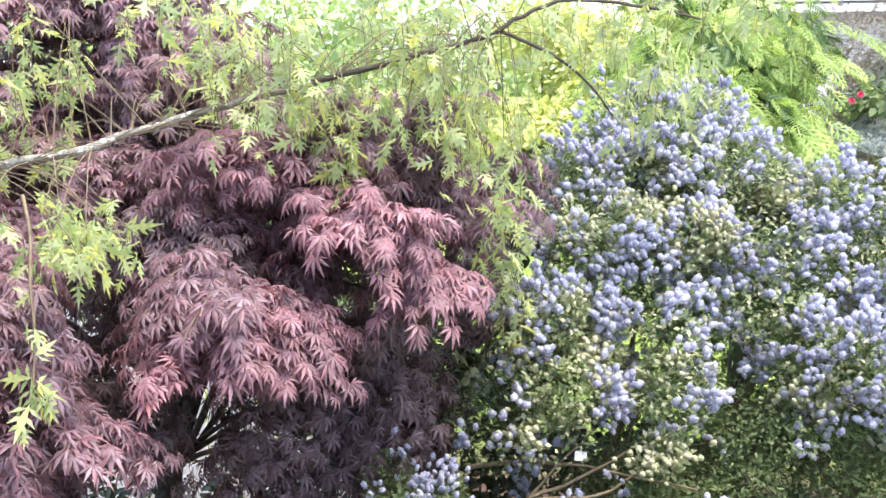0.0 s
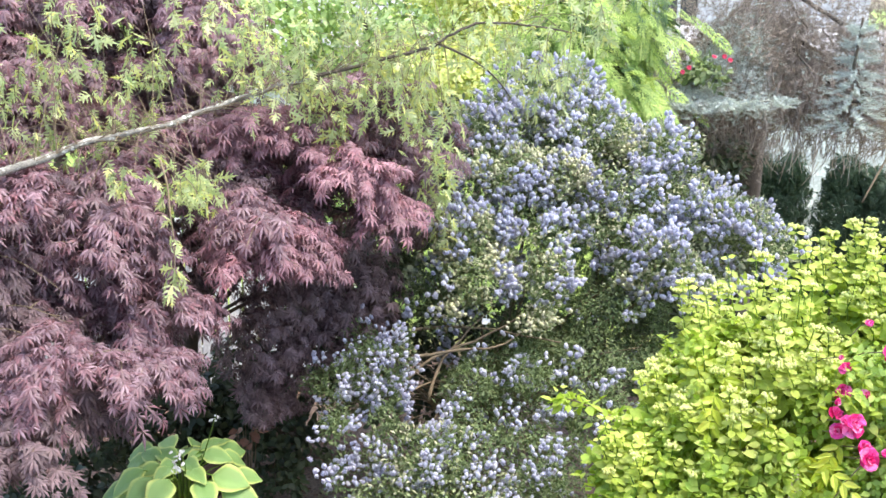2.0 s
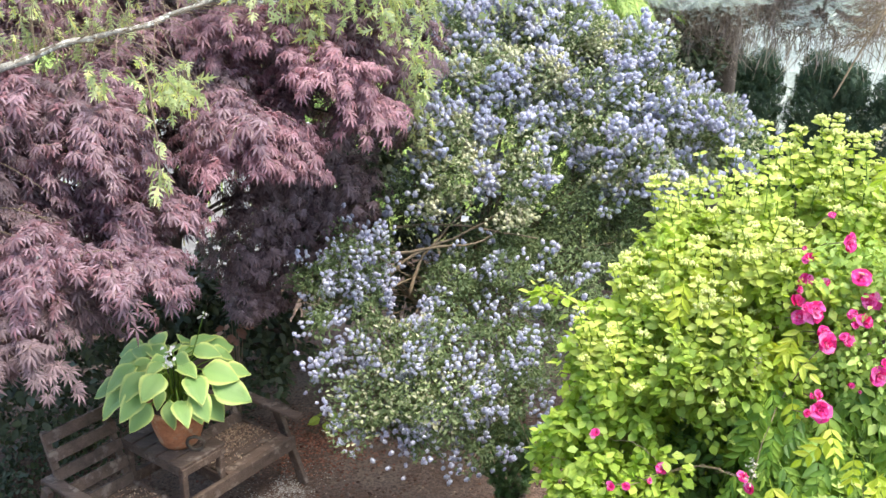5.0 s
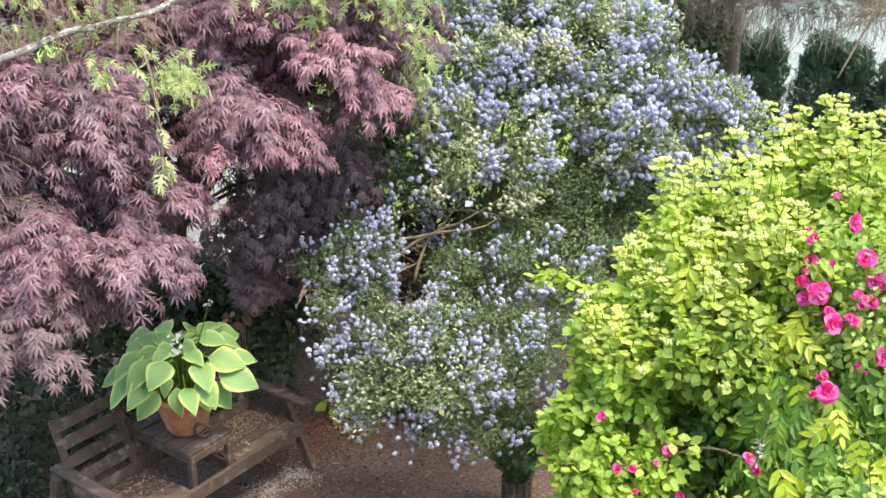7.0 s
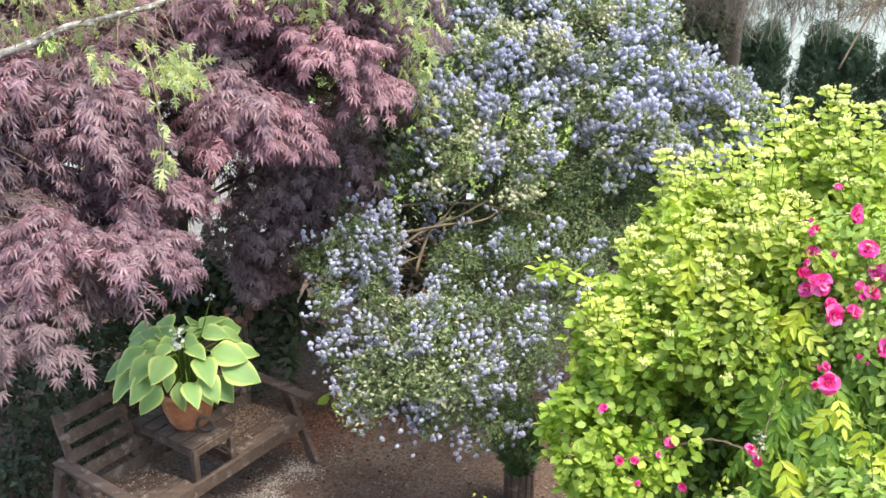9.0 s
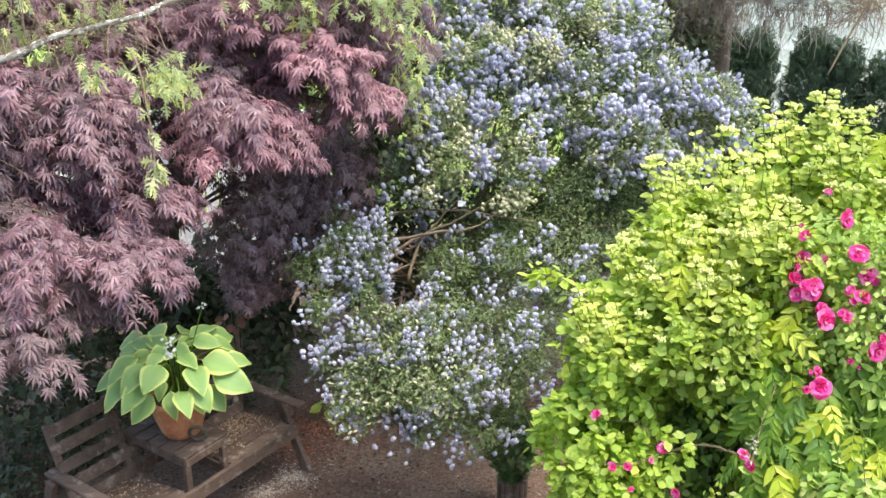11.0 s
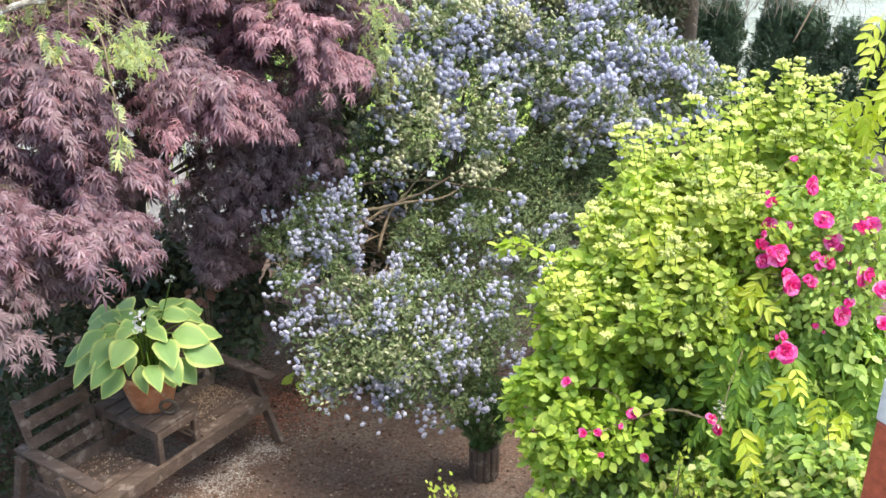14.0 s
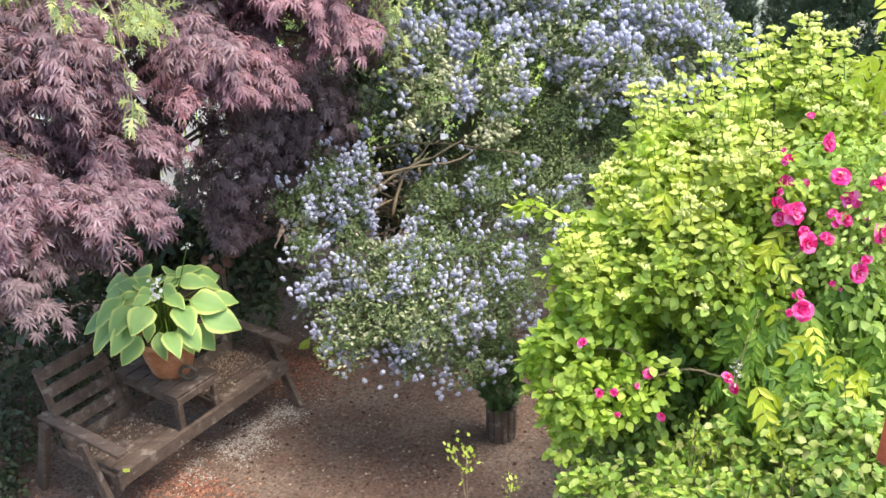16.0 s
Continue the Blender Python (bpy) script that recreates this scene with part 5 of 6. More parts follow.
def double_seat():
    base = on_seat(0.2, -0.3, 0)
    t = thing("garden_bench", base, "weathered brown wooden double seat joined by a small table", "bench")
    P = on_seat

    def plank(name, a, b, w, h, up=(0, 0, 1), label=""):
        return part(name, bar(a, b, w, h, up, 0.005), M_WOOD, t, label)

    plank("front_rail", P(-0.54, 0.015, 0.365), P(1.0, 0.015, 0.365), 0.035, 0.1)
    plank("back_rail", P(-0.54, -0.58, 0.34), P(1.0, -0.58, 0.34), 0.035, 0.09)
    for a0, a1 in ((-0.5, -0.02), (0.38, 0.96)):
        for k in range(5):
            b = -0.04 - 0.105 * k
            plank("seat_slat", P(a0, b, 0.405 - 0.012 * k), P(a1, b, 0.405 - 0.012 * k), 0.085, 0.022)
        for a in (a0 + 0.02, a1 - 0.02):
            plank("back_post", P(a, -0.5, 0.32), P(a, -0.71, 0.91), 0.045, 0.035, SEAT_N)
        for k in range(5):
            g = 0.13 + 0.2 * k
            plank("back_slat", P(a0 - 0.01, -0.482 - 0.21 * g, 0.33 + 0.58 * g), P(a1 + 0.01, -0.482 - 0.21 * g, 0.33 + 0.58 * g), 0.08, 0.022, SEAT_N + Vector((0, 0, 0.36)))
    for a in (-0.52, 0.98):
        plank("armrest", P(a, -0.68, 0.6), P(a, 0.1, 0.6), 0.085, 0.026)
        s = -0.06 if a < 0 else 0.06
        plank("front_leg", P(a + s, -0.22, 0.587), P(a + s, 0.06, 0.0), 0.075, 0.04, SEAT_U)
        plank("back_leg", P(a + s, -0.58, 0.587), P(a + s, -0.78, 0.0), 0.075, 0.04, SEAT_U)
        plank("side_rail", P(a, -0.62, 0.34), P(a, 0.03, 0.34), 0.03, 0.085)
    for k in range(5):
        b = -0.05 - 0.122 * k
        plank("table_slat", P(-0.01, b, 0.662), P(0.37, b, 0.662), 0.112, 0.024)
    plank("table_apron", P(0.0, 0.0, 0.622), P(0.36, 0.0, 0.622), 0.026, 0.055)
    plank("table_apron", P(0.0, -0.6, 0.622), P(0.36, -0.6, 0.622), 0.026, 0.055)
    plank("table_apron", P(0.005, -0.59, 0.622), P(0.005, -0.015, 0.622), 0.026, 0.055)
    plank("table_apron", P(0.355, -0.59, 0.622), P(0.355, -0.015, 0.622), 0.026, 0.055)
    for a in (0.025, 0.335):
        for b in (-0.02, -0.57):
            plank("table_leg", P(a, b, 0.3), P(a, b, 0.647), 0.045, 0.045, SEAT_N)
    plank("cross_rail", P(-0.02, -0.55, 0.34), P(-0.02, 0.0, 0.34), 0.03, 0.085)
    plank("cross_rail", P(0.38, -0.55, 0.34), P(0.38, 0.0, 0.34), 0.03, 0.085)


double_seat()


def litter():
    """Dry flakes lying on the seats."""
    P = []
    for a0, a1, n in ((-0.48, -0.05, 260), (0.4, 0.94, 1100)):
        for _ in range(n):
            a, b = random.uniform(a0, a1), min(-0.05, random.gauss(-0.34, 0.11))
            if b < -0.5:
                continue
            P.append(on_seat(a, b, 0.421 - 0.112 * (-b - 0.04) + random.uniform(0, 0.012)))
    P = np.array([tuple(v) for v in P])
    t = thing("dry_litter", (P[:, 0].mean(), P[:, 1].mean(), 0.38), "dry tan leaf litter lying on the bench seats", "leaf litter", kind="stuff")
    scatter("flake_mass", SMALL, P, rng.normal(size=P.shape) * [1, 1, 0.2], rng.normal(size=P.shape) * 0.35 + [0, 0, 1], rng.uniform(0.009, 0.024, len(P)), M_LITTER, t)


litter()
POT = on_seat(0.205, -0.25, 0.674)


def lathe(profile, centre, sides=28):
    bm = bmesh.new()
    rings = []
    for r, z in profile:
        rings.append([bm.verts.new(Vector(centre) + Vector((math.cos(6.28319 * k / sides) * r, math.sin(6.28319 * k / sides) * r, z))) for k in range(sides)])
    for a, b in zip(rings, rings[1:]):
        for k in range(sides):
            bm.faces.new((a[k], a[(k + 1) % sides], b[(k + 1) % sides], b[k]))
    bm.faces.new(rings[0][::-1])
    bm.faces.new(rings[-1])
    return bm


def hosta_leaf(w=0.34, droop=0.34):
    V, F, UVS = [], [], []
    ny, nx = 10, 6
    for i in range(ny + 1):
        y = i / ny
        half = w * (math.sin(math.pi * min(1, y ** 0.72)) ** 0.8) * (1.06 - 0.18 * y)
        for j in range(nx + 1):
            s = j / nx * 2 - 1
            back = -0.09 * abs(s) if i == 0 else 0
            z = -droop * y * y + 0.1 * abs(s) * half / w * 1.1 - 0.05 * abs(s) ** 3 + 0.02 * abs(s) * math.sin(15 * y + 2 * s)
            V.append((s * half, y + back * (1 - y), z))
            UVS.append((max(abs(s), max(0, (y - 0.8) / 0.2) ** 1.5 * 0.95), y))
    for i in range(ny):
        for j in range(nx):
            a = i * (nx + 1) + j
            F.append((a, a + 1, a + nx + 2, a + nx + 1))
    me = mesh_of("leaf", V, F)
    lay = me.uv_layers.new(name="UVMap")
    for lp in me.loops:
        lay.data[lp.index].uv = UVS[lp.vertex_index]
    me.polygons.foreach_set("use_smooth", np.ones(len(F), bool))
    me.materials.append(M_HOSTA)
    return me


def potted_hosta():
    pot = thing("flower_pot", POT, "round terracotta pot on the bench table", "flower pot")
    prof = [(0.115, 0), (0.135, 0.03), (0.165, 0.13), (0.178, 0.2), (0.176, 0.235), (0.196, 0.245), (0.198, 0.285), (0.182, 0.29), (0.17, 0.265), (0.16, 0.25)]
    part("body", lathe(prof, POT), M_TERRA, pot, smooth=True)
    part("soil", lathe([(0.155, 0.24), (0.168, 0.256), (0.1, 0.268), (0.02, 0.27)], POT, 20), M_SOIL, pot)
    ring = POT + Vector((0.14, -0.13, 0.07))
    pts = [ring + Vector((math.cos(a) * 0.055, -0.008 - 0.01 * math.sin(a), math.sin(a) * 0.055)) for a in [i * 0.45 for i in range(15)]]
    bm = bmesh.new()
    tube_into(bm, pts, 0.011, 0.011, 8)
    part("handle", bm, M_BARK, pot, "dark looped handle", smooth=True)
    top = POT + Vector((0, 0, 0.27))
    t = thing("hosta_plant", top, "hosta with broad green leaves edged in yellow", "plant")
    meshes = [hosta_leaf(0.36, 0.24), hosta_leaf(0.4, 0.16), hosta_leaf(0.34, 0.34)]
    lines = []
    rings = ((5, 0.05, 0.41, 0.17, 0.2), (8, 0.16, 0.42, 0.2, 0.0), (11, 0.28, 0.37, 0.22, -0.2), (12, 0.37, 0.27, 0.24, -0.4), (11, 0.28, 0.18, 0.2, -0.75), (7, 0.2, 0.27, 0.16, -0.5))
    for n, rad, h, size, tip in rings:
        for i in range(n):
            a = 2 * math.pi * i / n + rad * 9 + random.uniform(-0.18, 0.18)
            d = Vector((math.cos(a), math.sin(a), 0))
            if d.y > 0.75 and h < 0.3:
                continue
            q = top + d * rad * 0.86 + Vector((0, 0, h - 0.035 + random.uniform(-0.03, 0.03)))
            lines.append(curvy([top + d * 0.05, top + d * rad * 0.35 + Vector((0, 0, max(h, 0.16) * 0.75)), q], 4))
            ax = np.array([[d.x + random.uniform(-0.3, 0.3), d.y + random.uniform(-0.3, 0.3), tip + random.uniform(-0.25, 0.2)]])
            up = np.array([[d.x * 0.3 + random.uniform(-0.5, 0.5), d.y * 0.2 - 0.7 + random.uniform(-0.35, 0.35), 1.0]])
            F = frames_of(ax, up)[0]
            s = size * random.uniform(0.75, 1.1)
            m = Matrix.Identity(4)
            for r in range(3):
                for c in range(3):
                    m[r][c] = F[r, c] * s
                m[r][3] = q[r] - top[r]
            ob = new("leaf", random.choice(meshes))
            ob.parent = t
            ob.matrix_basis = m
    for ln in lines:
        bm = bmesh.new()
        tube_into(bm, ln, 0.006, 0.004, 5)
        part("leaf_stalk", bm, M_PINNATE, t)
    for tip, bells, drop in (((-1.58, 5.05, 1.61), 26, 0.15), ((-1.43, 5.35, 1.69), 7, 0.05)):
        tip = Vector(tip)
        bm = bmesh.new()
        stem = curvy([top, top.lerp(tip, 0.55) + Vector((0.02, 0.03, 0.06)), tip], 5)
        tube_into(bm, stem, 0.005, 0.003, 5)
        part("flower_stem", bm, M_PINNATE, t, "thin pale flower stem")
        P = np.array([tuple(tip + Vector((random.gauss(0, 0.018), random.gauss(0, 0.018), -random.uniform(0, drop)))) for _ in range(bells)])
        scatter("bell_flower_mass", OVATE, P, rng.normal(size=P.shape) * 0.6 + [0, -0.4, -0.5], rng.normal(size=P.shape), rng.uniform(0.022, 0.04, len(P)), M_PETAL, t, "small white bell flowers")


potted_hosta()


# ---- small things about the bench ----
def lone_leaf(name, place, size, material, label, category, turn):
    t = thing(name, place, label, category)
    m = Matrix.Rotation(radians(turn), 4, "Z") @ Matrix.Rotation(radians(4), 4, "X") @ Matrix.Scale(size, 4)
    V, F = ovate_leaf(0.34, 0.05, 0.06)
    me = mesh_of("blade", [m @ Vector(v) + Vector(place) for v in V], F)
    put("blade", me, material, t)


lone_leaf("fallen_leaf", (-1.837, 4.751, 0.419), 0.06, M_YELLOW, "fallen yellow leaf lying on the bench rail", "leaf", 60)


def leafy_tuft(name, place, count, size, material, label, reach):
    """A low plant: stalks from one point with a blade at each end."""
    base = Vector((place[0], place[1], 0))
    t = thing(name, base, label, "plant")
    P, A = [], []
    for k in range(count):
        a, r = k * 2.4, reach * math.sqrt((k + 1) / count)
        tip = Vector((place[0] + math.cos(a) * r, place[1] + math.sin(a) * r, place[2] + random.uniform(-0.03, 0.05)))
        limb("stalk", [base, base.lerp(tip, 0.6) + Vector((0, 0, 0.04)), tip], 0.005, 0.003, M_TWIG, t, sides=5, steps=3)
        P.append(tuple(tip))
        A.append((math.cos(a), math.sin(a) - 0.3, -0.3))
    P, A = np.array(P), np.array(A)
    scatter("leaf_mass", ROUND, P, A, rng.normal(size=P.shape) * 0.3 + [0, -0.5, 1], rng.uniform(size[0], size[1], len(P)), material, t, singles=count)


leafy_tuft("seedling", (-0.87, 6.70, 0.12), 7, (0.09, 0.13), M_GOLDLOW, "young light green broad-leaved plant on the mulch", 0.06)
leafy_tuft("russet_plant", (-1.50, 6.35, 1.06), 12, (0.06, 0.1), M_RUSSET, "tuft of dry russet leaves behind the bench", 0.09)


# ---- log planter with a small dark conifer ----
def log_planter():
    c = Vector((0.53, 5.52, 0))
    t = thing("log_planter", c, "low round planter of upright weathered logs", "planter")
    n = 13
    for k in range(n):
        a = 2 * math.pi * k / n
        p = c + Vector((math.cos(a) * 0.085, math.sin(a) * 0.085, 0))
        bm = lathe([(0.023, -0.02), (0.024, 0.1), (0.023, 0.25 + random.uniform(-0.015, 0.015)), (0.017, 0.262)], p, 8)
        part("log", bm, M_WOOD, t, smooth=False)
    part("soil", lathe([(0.085, 0.0), (0.085, 0.22), (0.05, 0.23), (0.01, 0.235)], c, 16), M_SOIL, t)
    s = c + Vector((0, 0, 0.23))
    q = thing("dwarf_conifer", s, "small dark green conifer growing in the log planter", "shrub")
    limb("trunk", [s, s + Vector((0, 0, 0.25)), s + Vector((0, 0.02, 0.5))], 0.02, 0.008, M_BARK, q)
    over_clumps("crown", [(c.x, c.y, 0.45, 0.11, 0.11, 0.2), (c.x - 0.02, c.y + 0.02, 0.65, 0.09, 0.09, 0.16)], SPRAY, 800, (0.05, 0.09), M_CONIFER_DARK, q, "dark green scale foliage", down=-0.6, jitter=0.4, low=-1, inner=0.4)


log_planter()


# ---- old stump beside the golden shrub ----
def old_stump():
    x, y, z = 2.76, 5.10, 2.46
    t = thing("tree_stump", (x, y, 0), "dark weathered stump with a broken top", "stump")
    bm = lathe([(0.17, -0.03), (0.14, 0.4), (0.125, z * 0.6), (0.12, z - 0.12), (0.105, z - 0.02), (0.05, z - 0.05)], (x, y, 0), 14)
    for v in bm.verts:
        n = noise.noise((v.co.x * 9, v.co.y * 9, v.co.z * 3))
        v.co += Vector(((v.co.x - x) * 0.35 * n, (v.co.y - y) * 0.35 * n, 0.06 * n if v.co.z > z - 0.3 else 0))
    part("trunk", bm, M_BARK, t, smooth=True)
    limb("branch_stub", [(x, y, z - 0.25), (x - 0.08, y - 0.05, z - 0.12), (x - 0.15, y - 0.08, z - 0.02)], 0.035, 0.02, M_BARK, t)


old_stump()


# ---- red and white box on a post beside the shrubs ----
def nest_box():
    c = Vector((1.672, 2.55, 0))
    t = thing("nest_box", c, "red-painted wooden box with white top on a post", "birdhouse")
    part("post", bar(c, c + Vector((0, 0, 2.1)), 0.05, 0.05, (0, 1, 0)), M_WOOD, t)
    bm = bmesh.new()
    box(bm, pose(c.x, c.y, 2.235, 0, 0, 24), 0.2, 0.18, 0.34, 0.006)
    part("body", bm, M_REDPAINT, t, "brick-red painted body")
    bm = bmesh.new()
    box(bm, pose(c.x, c.y, 2.49, 0, 0, 24), 0.206, 0.186, 0.16, 0.006)
    part("top", bm, M_WHITE, t, "white painted top")


nest_box()

# ---- planting behind ----
CYPRESS = [
    (1.02, 8.95, 3.80, 0.45, 0.50, 0.35),
    (1.21, 8.73, 3.36, 0.42, 0.50, 0.28),
    (1.20, 8.60, 3.16, 0.32, 0.40, 0.15),
    (1.42, 8.62, 3.34, 0.18, 0.35, 0.10),
    (0.72, 9.05, 3.60, 0.36, 0.40, 0.33),
    (1.58, 9.20, 3.90, 0.35, 0.50, 0.35),
    (1.03, 9.42, 4.40, 0.51, 0.60, 0.51),
]
BOUGHS = [
    (2.15, 9.20, 3.47, 0.25),
    (2.31, 9.15, 3.58, 0.25),
    (2.50, 9.10, 3.43, 0.25),
    (2.69, 9.10, 3.33, 0.25),
    (2.26, 9.30, 3.72, 0.25),
    (1.96, 9.10, 3.26, 0.25),
    (1.83, 8.76, 3.26, 0.30),
    (2.01, 8.61, 3.22, 0.35),
    (2.19, 8.90, 3.36, 0.35),
    (2.53, 8.68, 3.20, 0.50),
    (1.95, 9.06, 3.47, 0.30),
    (2.29, 9.09, 3.57, 0.35),
    (2.45, 9.04, 3.43, 0.50),
    (2.63, 9.22, 3.67, 0.40),
    (2.79, 8.94, 3.39, 0.60),
    (3.11, 8.93, 3.30, 0.30),
    (3.14, 8.94, 3.50, 0.50),
    (3.32, 8.97, 3.40, 0.35),
    (3.64, 8.84, 3.32, 0.20),
    (3.72, 8.82, 3.43, 0.40),
    (2.71, 9.41, 3.92, 0.50),
    (3.15, 9.28, 3.89, 0.50),
    (2.34, 9.41, 3.86, 0.40),
    (3.90, 8.86, 3.68, 0.50),
    (2.25, 9.06, 3.11, 0.38),
    (2.45, 9.11, 3.12, 0.40),
    (2.80, 9.23, 3.14, 0.28),
    (2.31, 9.03, 2.98, 0.35),
    (2.52, 9.07, 2.96, 0.32),
    (2.79, 9.32, 2.98, 0.28),
    (3.18, 9.31, 3.11, 0.30),
    (3.44, 9.11, 3.10, 0.28),
    (3.72, 8.90, 3.15, 0.30),
    (3.97, 8.91, 3.25, 0.35),
]
LEADER = (3.25, 8.28, 3.91)
SILVER = [(1.83, 8.60, 3.22), (2.78, 8.62, 3.29)]
SPRUCE_BACK = [
    (2.50, 9.85, 3.36, 0.54, 0.40, 0.27),
    (3.00, 9.73, 3.60, 0.72, 0.40, 0.36),
    (3.55, 9.54, 3.57, 0.66, 0.40, 0.42),
    (2.52, 9.61, 3.10, 0.41, 0.35, 0.22),
    (3.28, 9.62, 3.31, 0.54, 0.35, 0.24),
    (4.03, 9.35, 3.54, 0.48, 0.40, 0.48),
    (3.37, 9.84, 4.03, 1.23, 0.50, 0.37),
    (2.14, 9.95, 3.48, 0.45, 0.30, 0.33),
    (2.55, 9.50, 2.74, 0.24, 0.25, 0.26),
    (2.20, 9.55, 2.95, 0.30, 0.25, 0.24),
    (2.28, 9.30, 2.89, 0.24, 0.25, 0.24),
    (2.66, 9.35, 2.78, 0.24, 0.25, 0.24),
    (2.19, 9.40, 3.23, 0.26, 0.25, 0.20),
    (2.89, 9.20, 3.03, 0.25, 0.25, 0.13),
    (3.29, 9.20, 3.06, 0.25, 0.25, 0.12),
    (3.63, 9.10, 3.06, 0.25, 0.25, 0.12),
    (3.92, 9.00, 3.10, 0.25, 0.25, 0.12),
    (2.54, 9.30, 3.25, 0.30, 0.25, 0.22),
    (3.05, 9.30, 3.58, 0.40, 0.25, 0.32),
    (2.63, 9.40, 3.73, 0.35, 0.25, 0.30),
    (3.45, 9.30, 3.38, 0.35, 0.25, 0.25),
    (3.87, 9.20, 3.50, 0.30, 0.25, 0.30),
]
DEAD = [(3.89, 8.30, 3.43), (3.68, 8.15, 3.16), (3.50, 8.07, 2.86), (3.32, 7.98, 2.53)]
ARBOR = [
    (3.58, 11.81, 2.30, 0.26),
    (3.96, 11.69, 2.31, 0.22),
    (4.55, 11.48, 2.34, 0.25),
    (4.88, 11.35, 2.25, 0.24),
    (5.39, 11.13, 2.08, 0.31),
    (5.88, 10.88, 2.20, 0.33),
    (3.12, 11.92, 2.35, 0.30),
]
# dark shrub; clumps behind ceanothus and bench also fill in what is only shade
DARK = [
    (-2.45, 7.20, 0.70, 0.50, 0.35, 0.35),
    (-1.89, 7.40, 0.64, 0.45, 0.35, 0.35),
    (-1.40, 7.07, 0.73, 0.38, 0.40, 0.38),
    (-1.07, 7.72, 1.64, 0.53, 0.50, 0.44),
    (-0.85, 7.39, 1.25, 0.38, 0.40, 0.38),
    (-1.76, 7.54, 0.93, 0.45, 0.40, 0.45),
    (-2.46, 7.10, 0.91, 0.78, 0.50, 0.49),
    (-2.89, 6.15, 0.80, 0.54, 0.50, 0.45),
    (-1.36, 6.73, 0.49, 0.23, 0.30, 0.18),
    (-1.19, 8.01, 1.95, 0.45, 0.40, 0.30),
    (-0.40, 8.07, 2.29, 0.29, 0.35, 0.29),
    (-0.44, 7.73, 1.84, 0.29, 0.35, 0.29),
    (-0.07, 8.68, 2.77, 0.36, 0.40, 0.42),
    (-0.11, 7.69, 1.35, 0.44, 0.40, 0.24),
    (0.40, 8.12, 1.40, 0.46, 0.40, 0.25),
    (-0.38, 7.33, 1.02, 0.33, 0.40, 0.28),
    (0.83, 7.77, 1.11, 0.45, 0.40, 0.30),
    (-0.67, 8.26, 1.89, 0.41, 0.40, 0.31),
    (1.77, 8.19, 1.50, 0.52, 0.50, 0.31),
    (2.14, 8.43, 1.90, 0.48, 0.50, 0.32),
    (-2.74, 5.19, 0.76, 0.20, 0.30, 0.24),
]
BANK = [
    (0.57, 12.95, 3.16, 0.92, 0.80, 0.54),
    (1.34, 13.41, 3.37, 0.72, 0.80, 0.48),
    (-0.01, 12.44, 2.98, 0.59, 0.70, 0.44),
    (0.81, 11.90, 2.85, 0.78, 0.70, 0.43),
    (-0.68, 12.93, 3.06, 0.54, 0.80, 0.46),
    (0.41, 12.97, 3.41, 0.69, 0.70, 0.25),
    (0.30, 13.42, 3.85, 0.60, 0.70, 0.46),
    (0.88, 13.78, 4.18, 0.48, 0.70, 0.34),
    (-0.22, 13.60, 4.18, 0.54, 0.70, 0.37),
    (0.10, 14.00, 4.29, 0.49, 0.70, 0.24),
]
FAR = [
    (-1.87, 17.90, 3.70, 1.28, 1.20, 0.75),
    (-0.81, 16.97, 3.56, 0.91, 1.20, 0.50),
    (-3.24, 17.70, 3.87, 1.28, 1.20, 0.75),
    (2.34, 17.84, 3.79, 0.75, 1.00, 0.53),
    (-5.56, 17.12, 3.82, 1.70, 1.20, 0.85),
    (-7.15, 16.51, 3.71, 1.49, 1.20, 0.85),
    (-8.03, 14.98, 3.80, 1.41, 1.20, 0.91),
    (-3.74, 15.55, 3.63, 1.33, 1.20, 0.66),
    (-5.37, 13.98, 3.41, 1.33, 1.20, 0.62),
]
REDS = [
    (2.22, 8.55, 3.66),
    (2.27, 8.54, 3.63),
    (2.14, 8.57, 3.65),
    (1.90, 8.67, 3.51),
    (1.95, 8.66, 3.55),
]
RED_BUSH = [
    (2.12, 8.87, 3.49, 0.24, 0.25, 0.14),
]


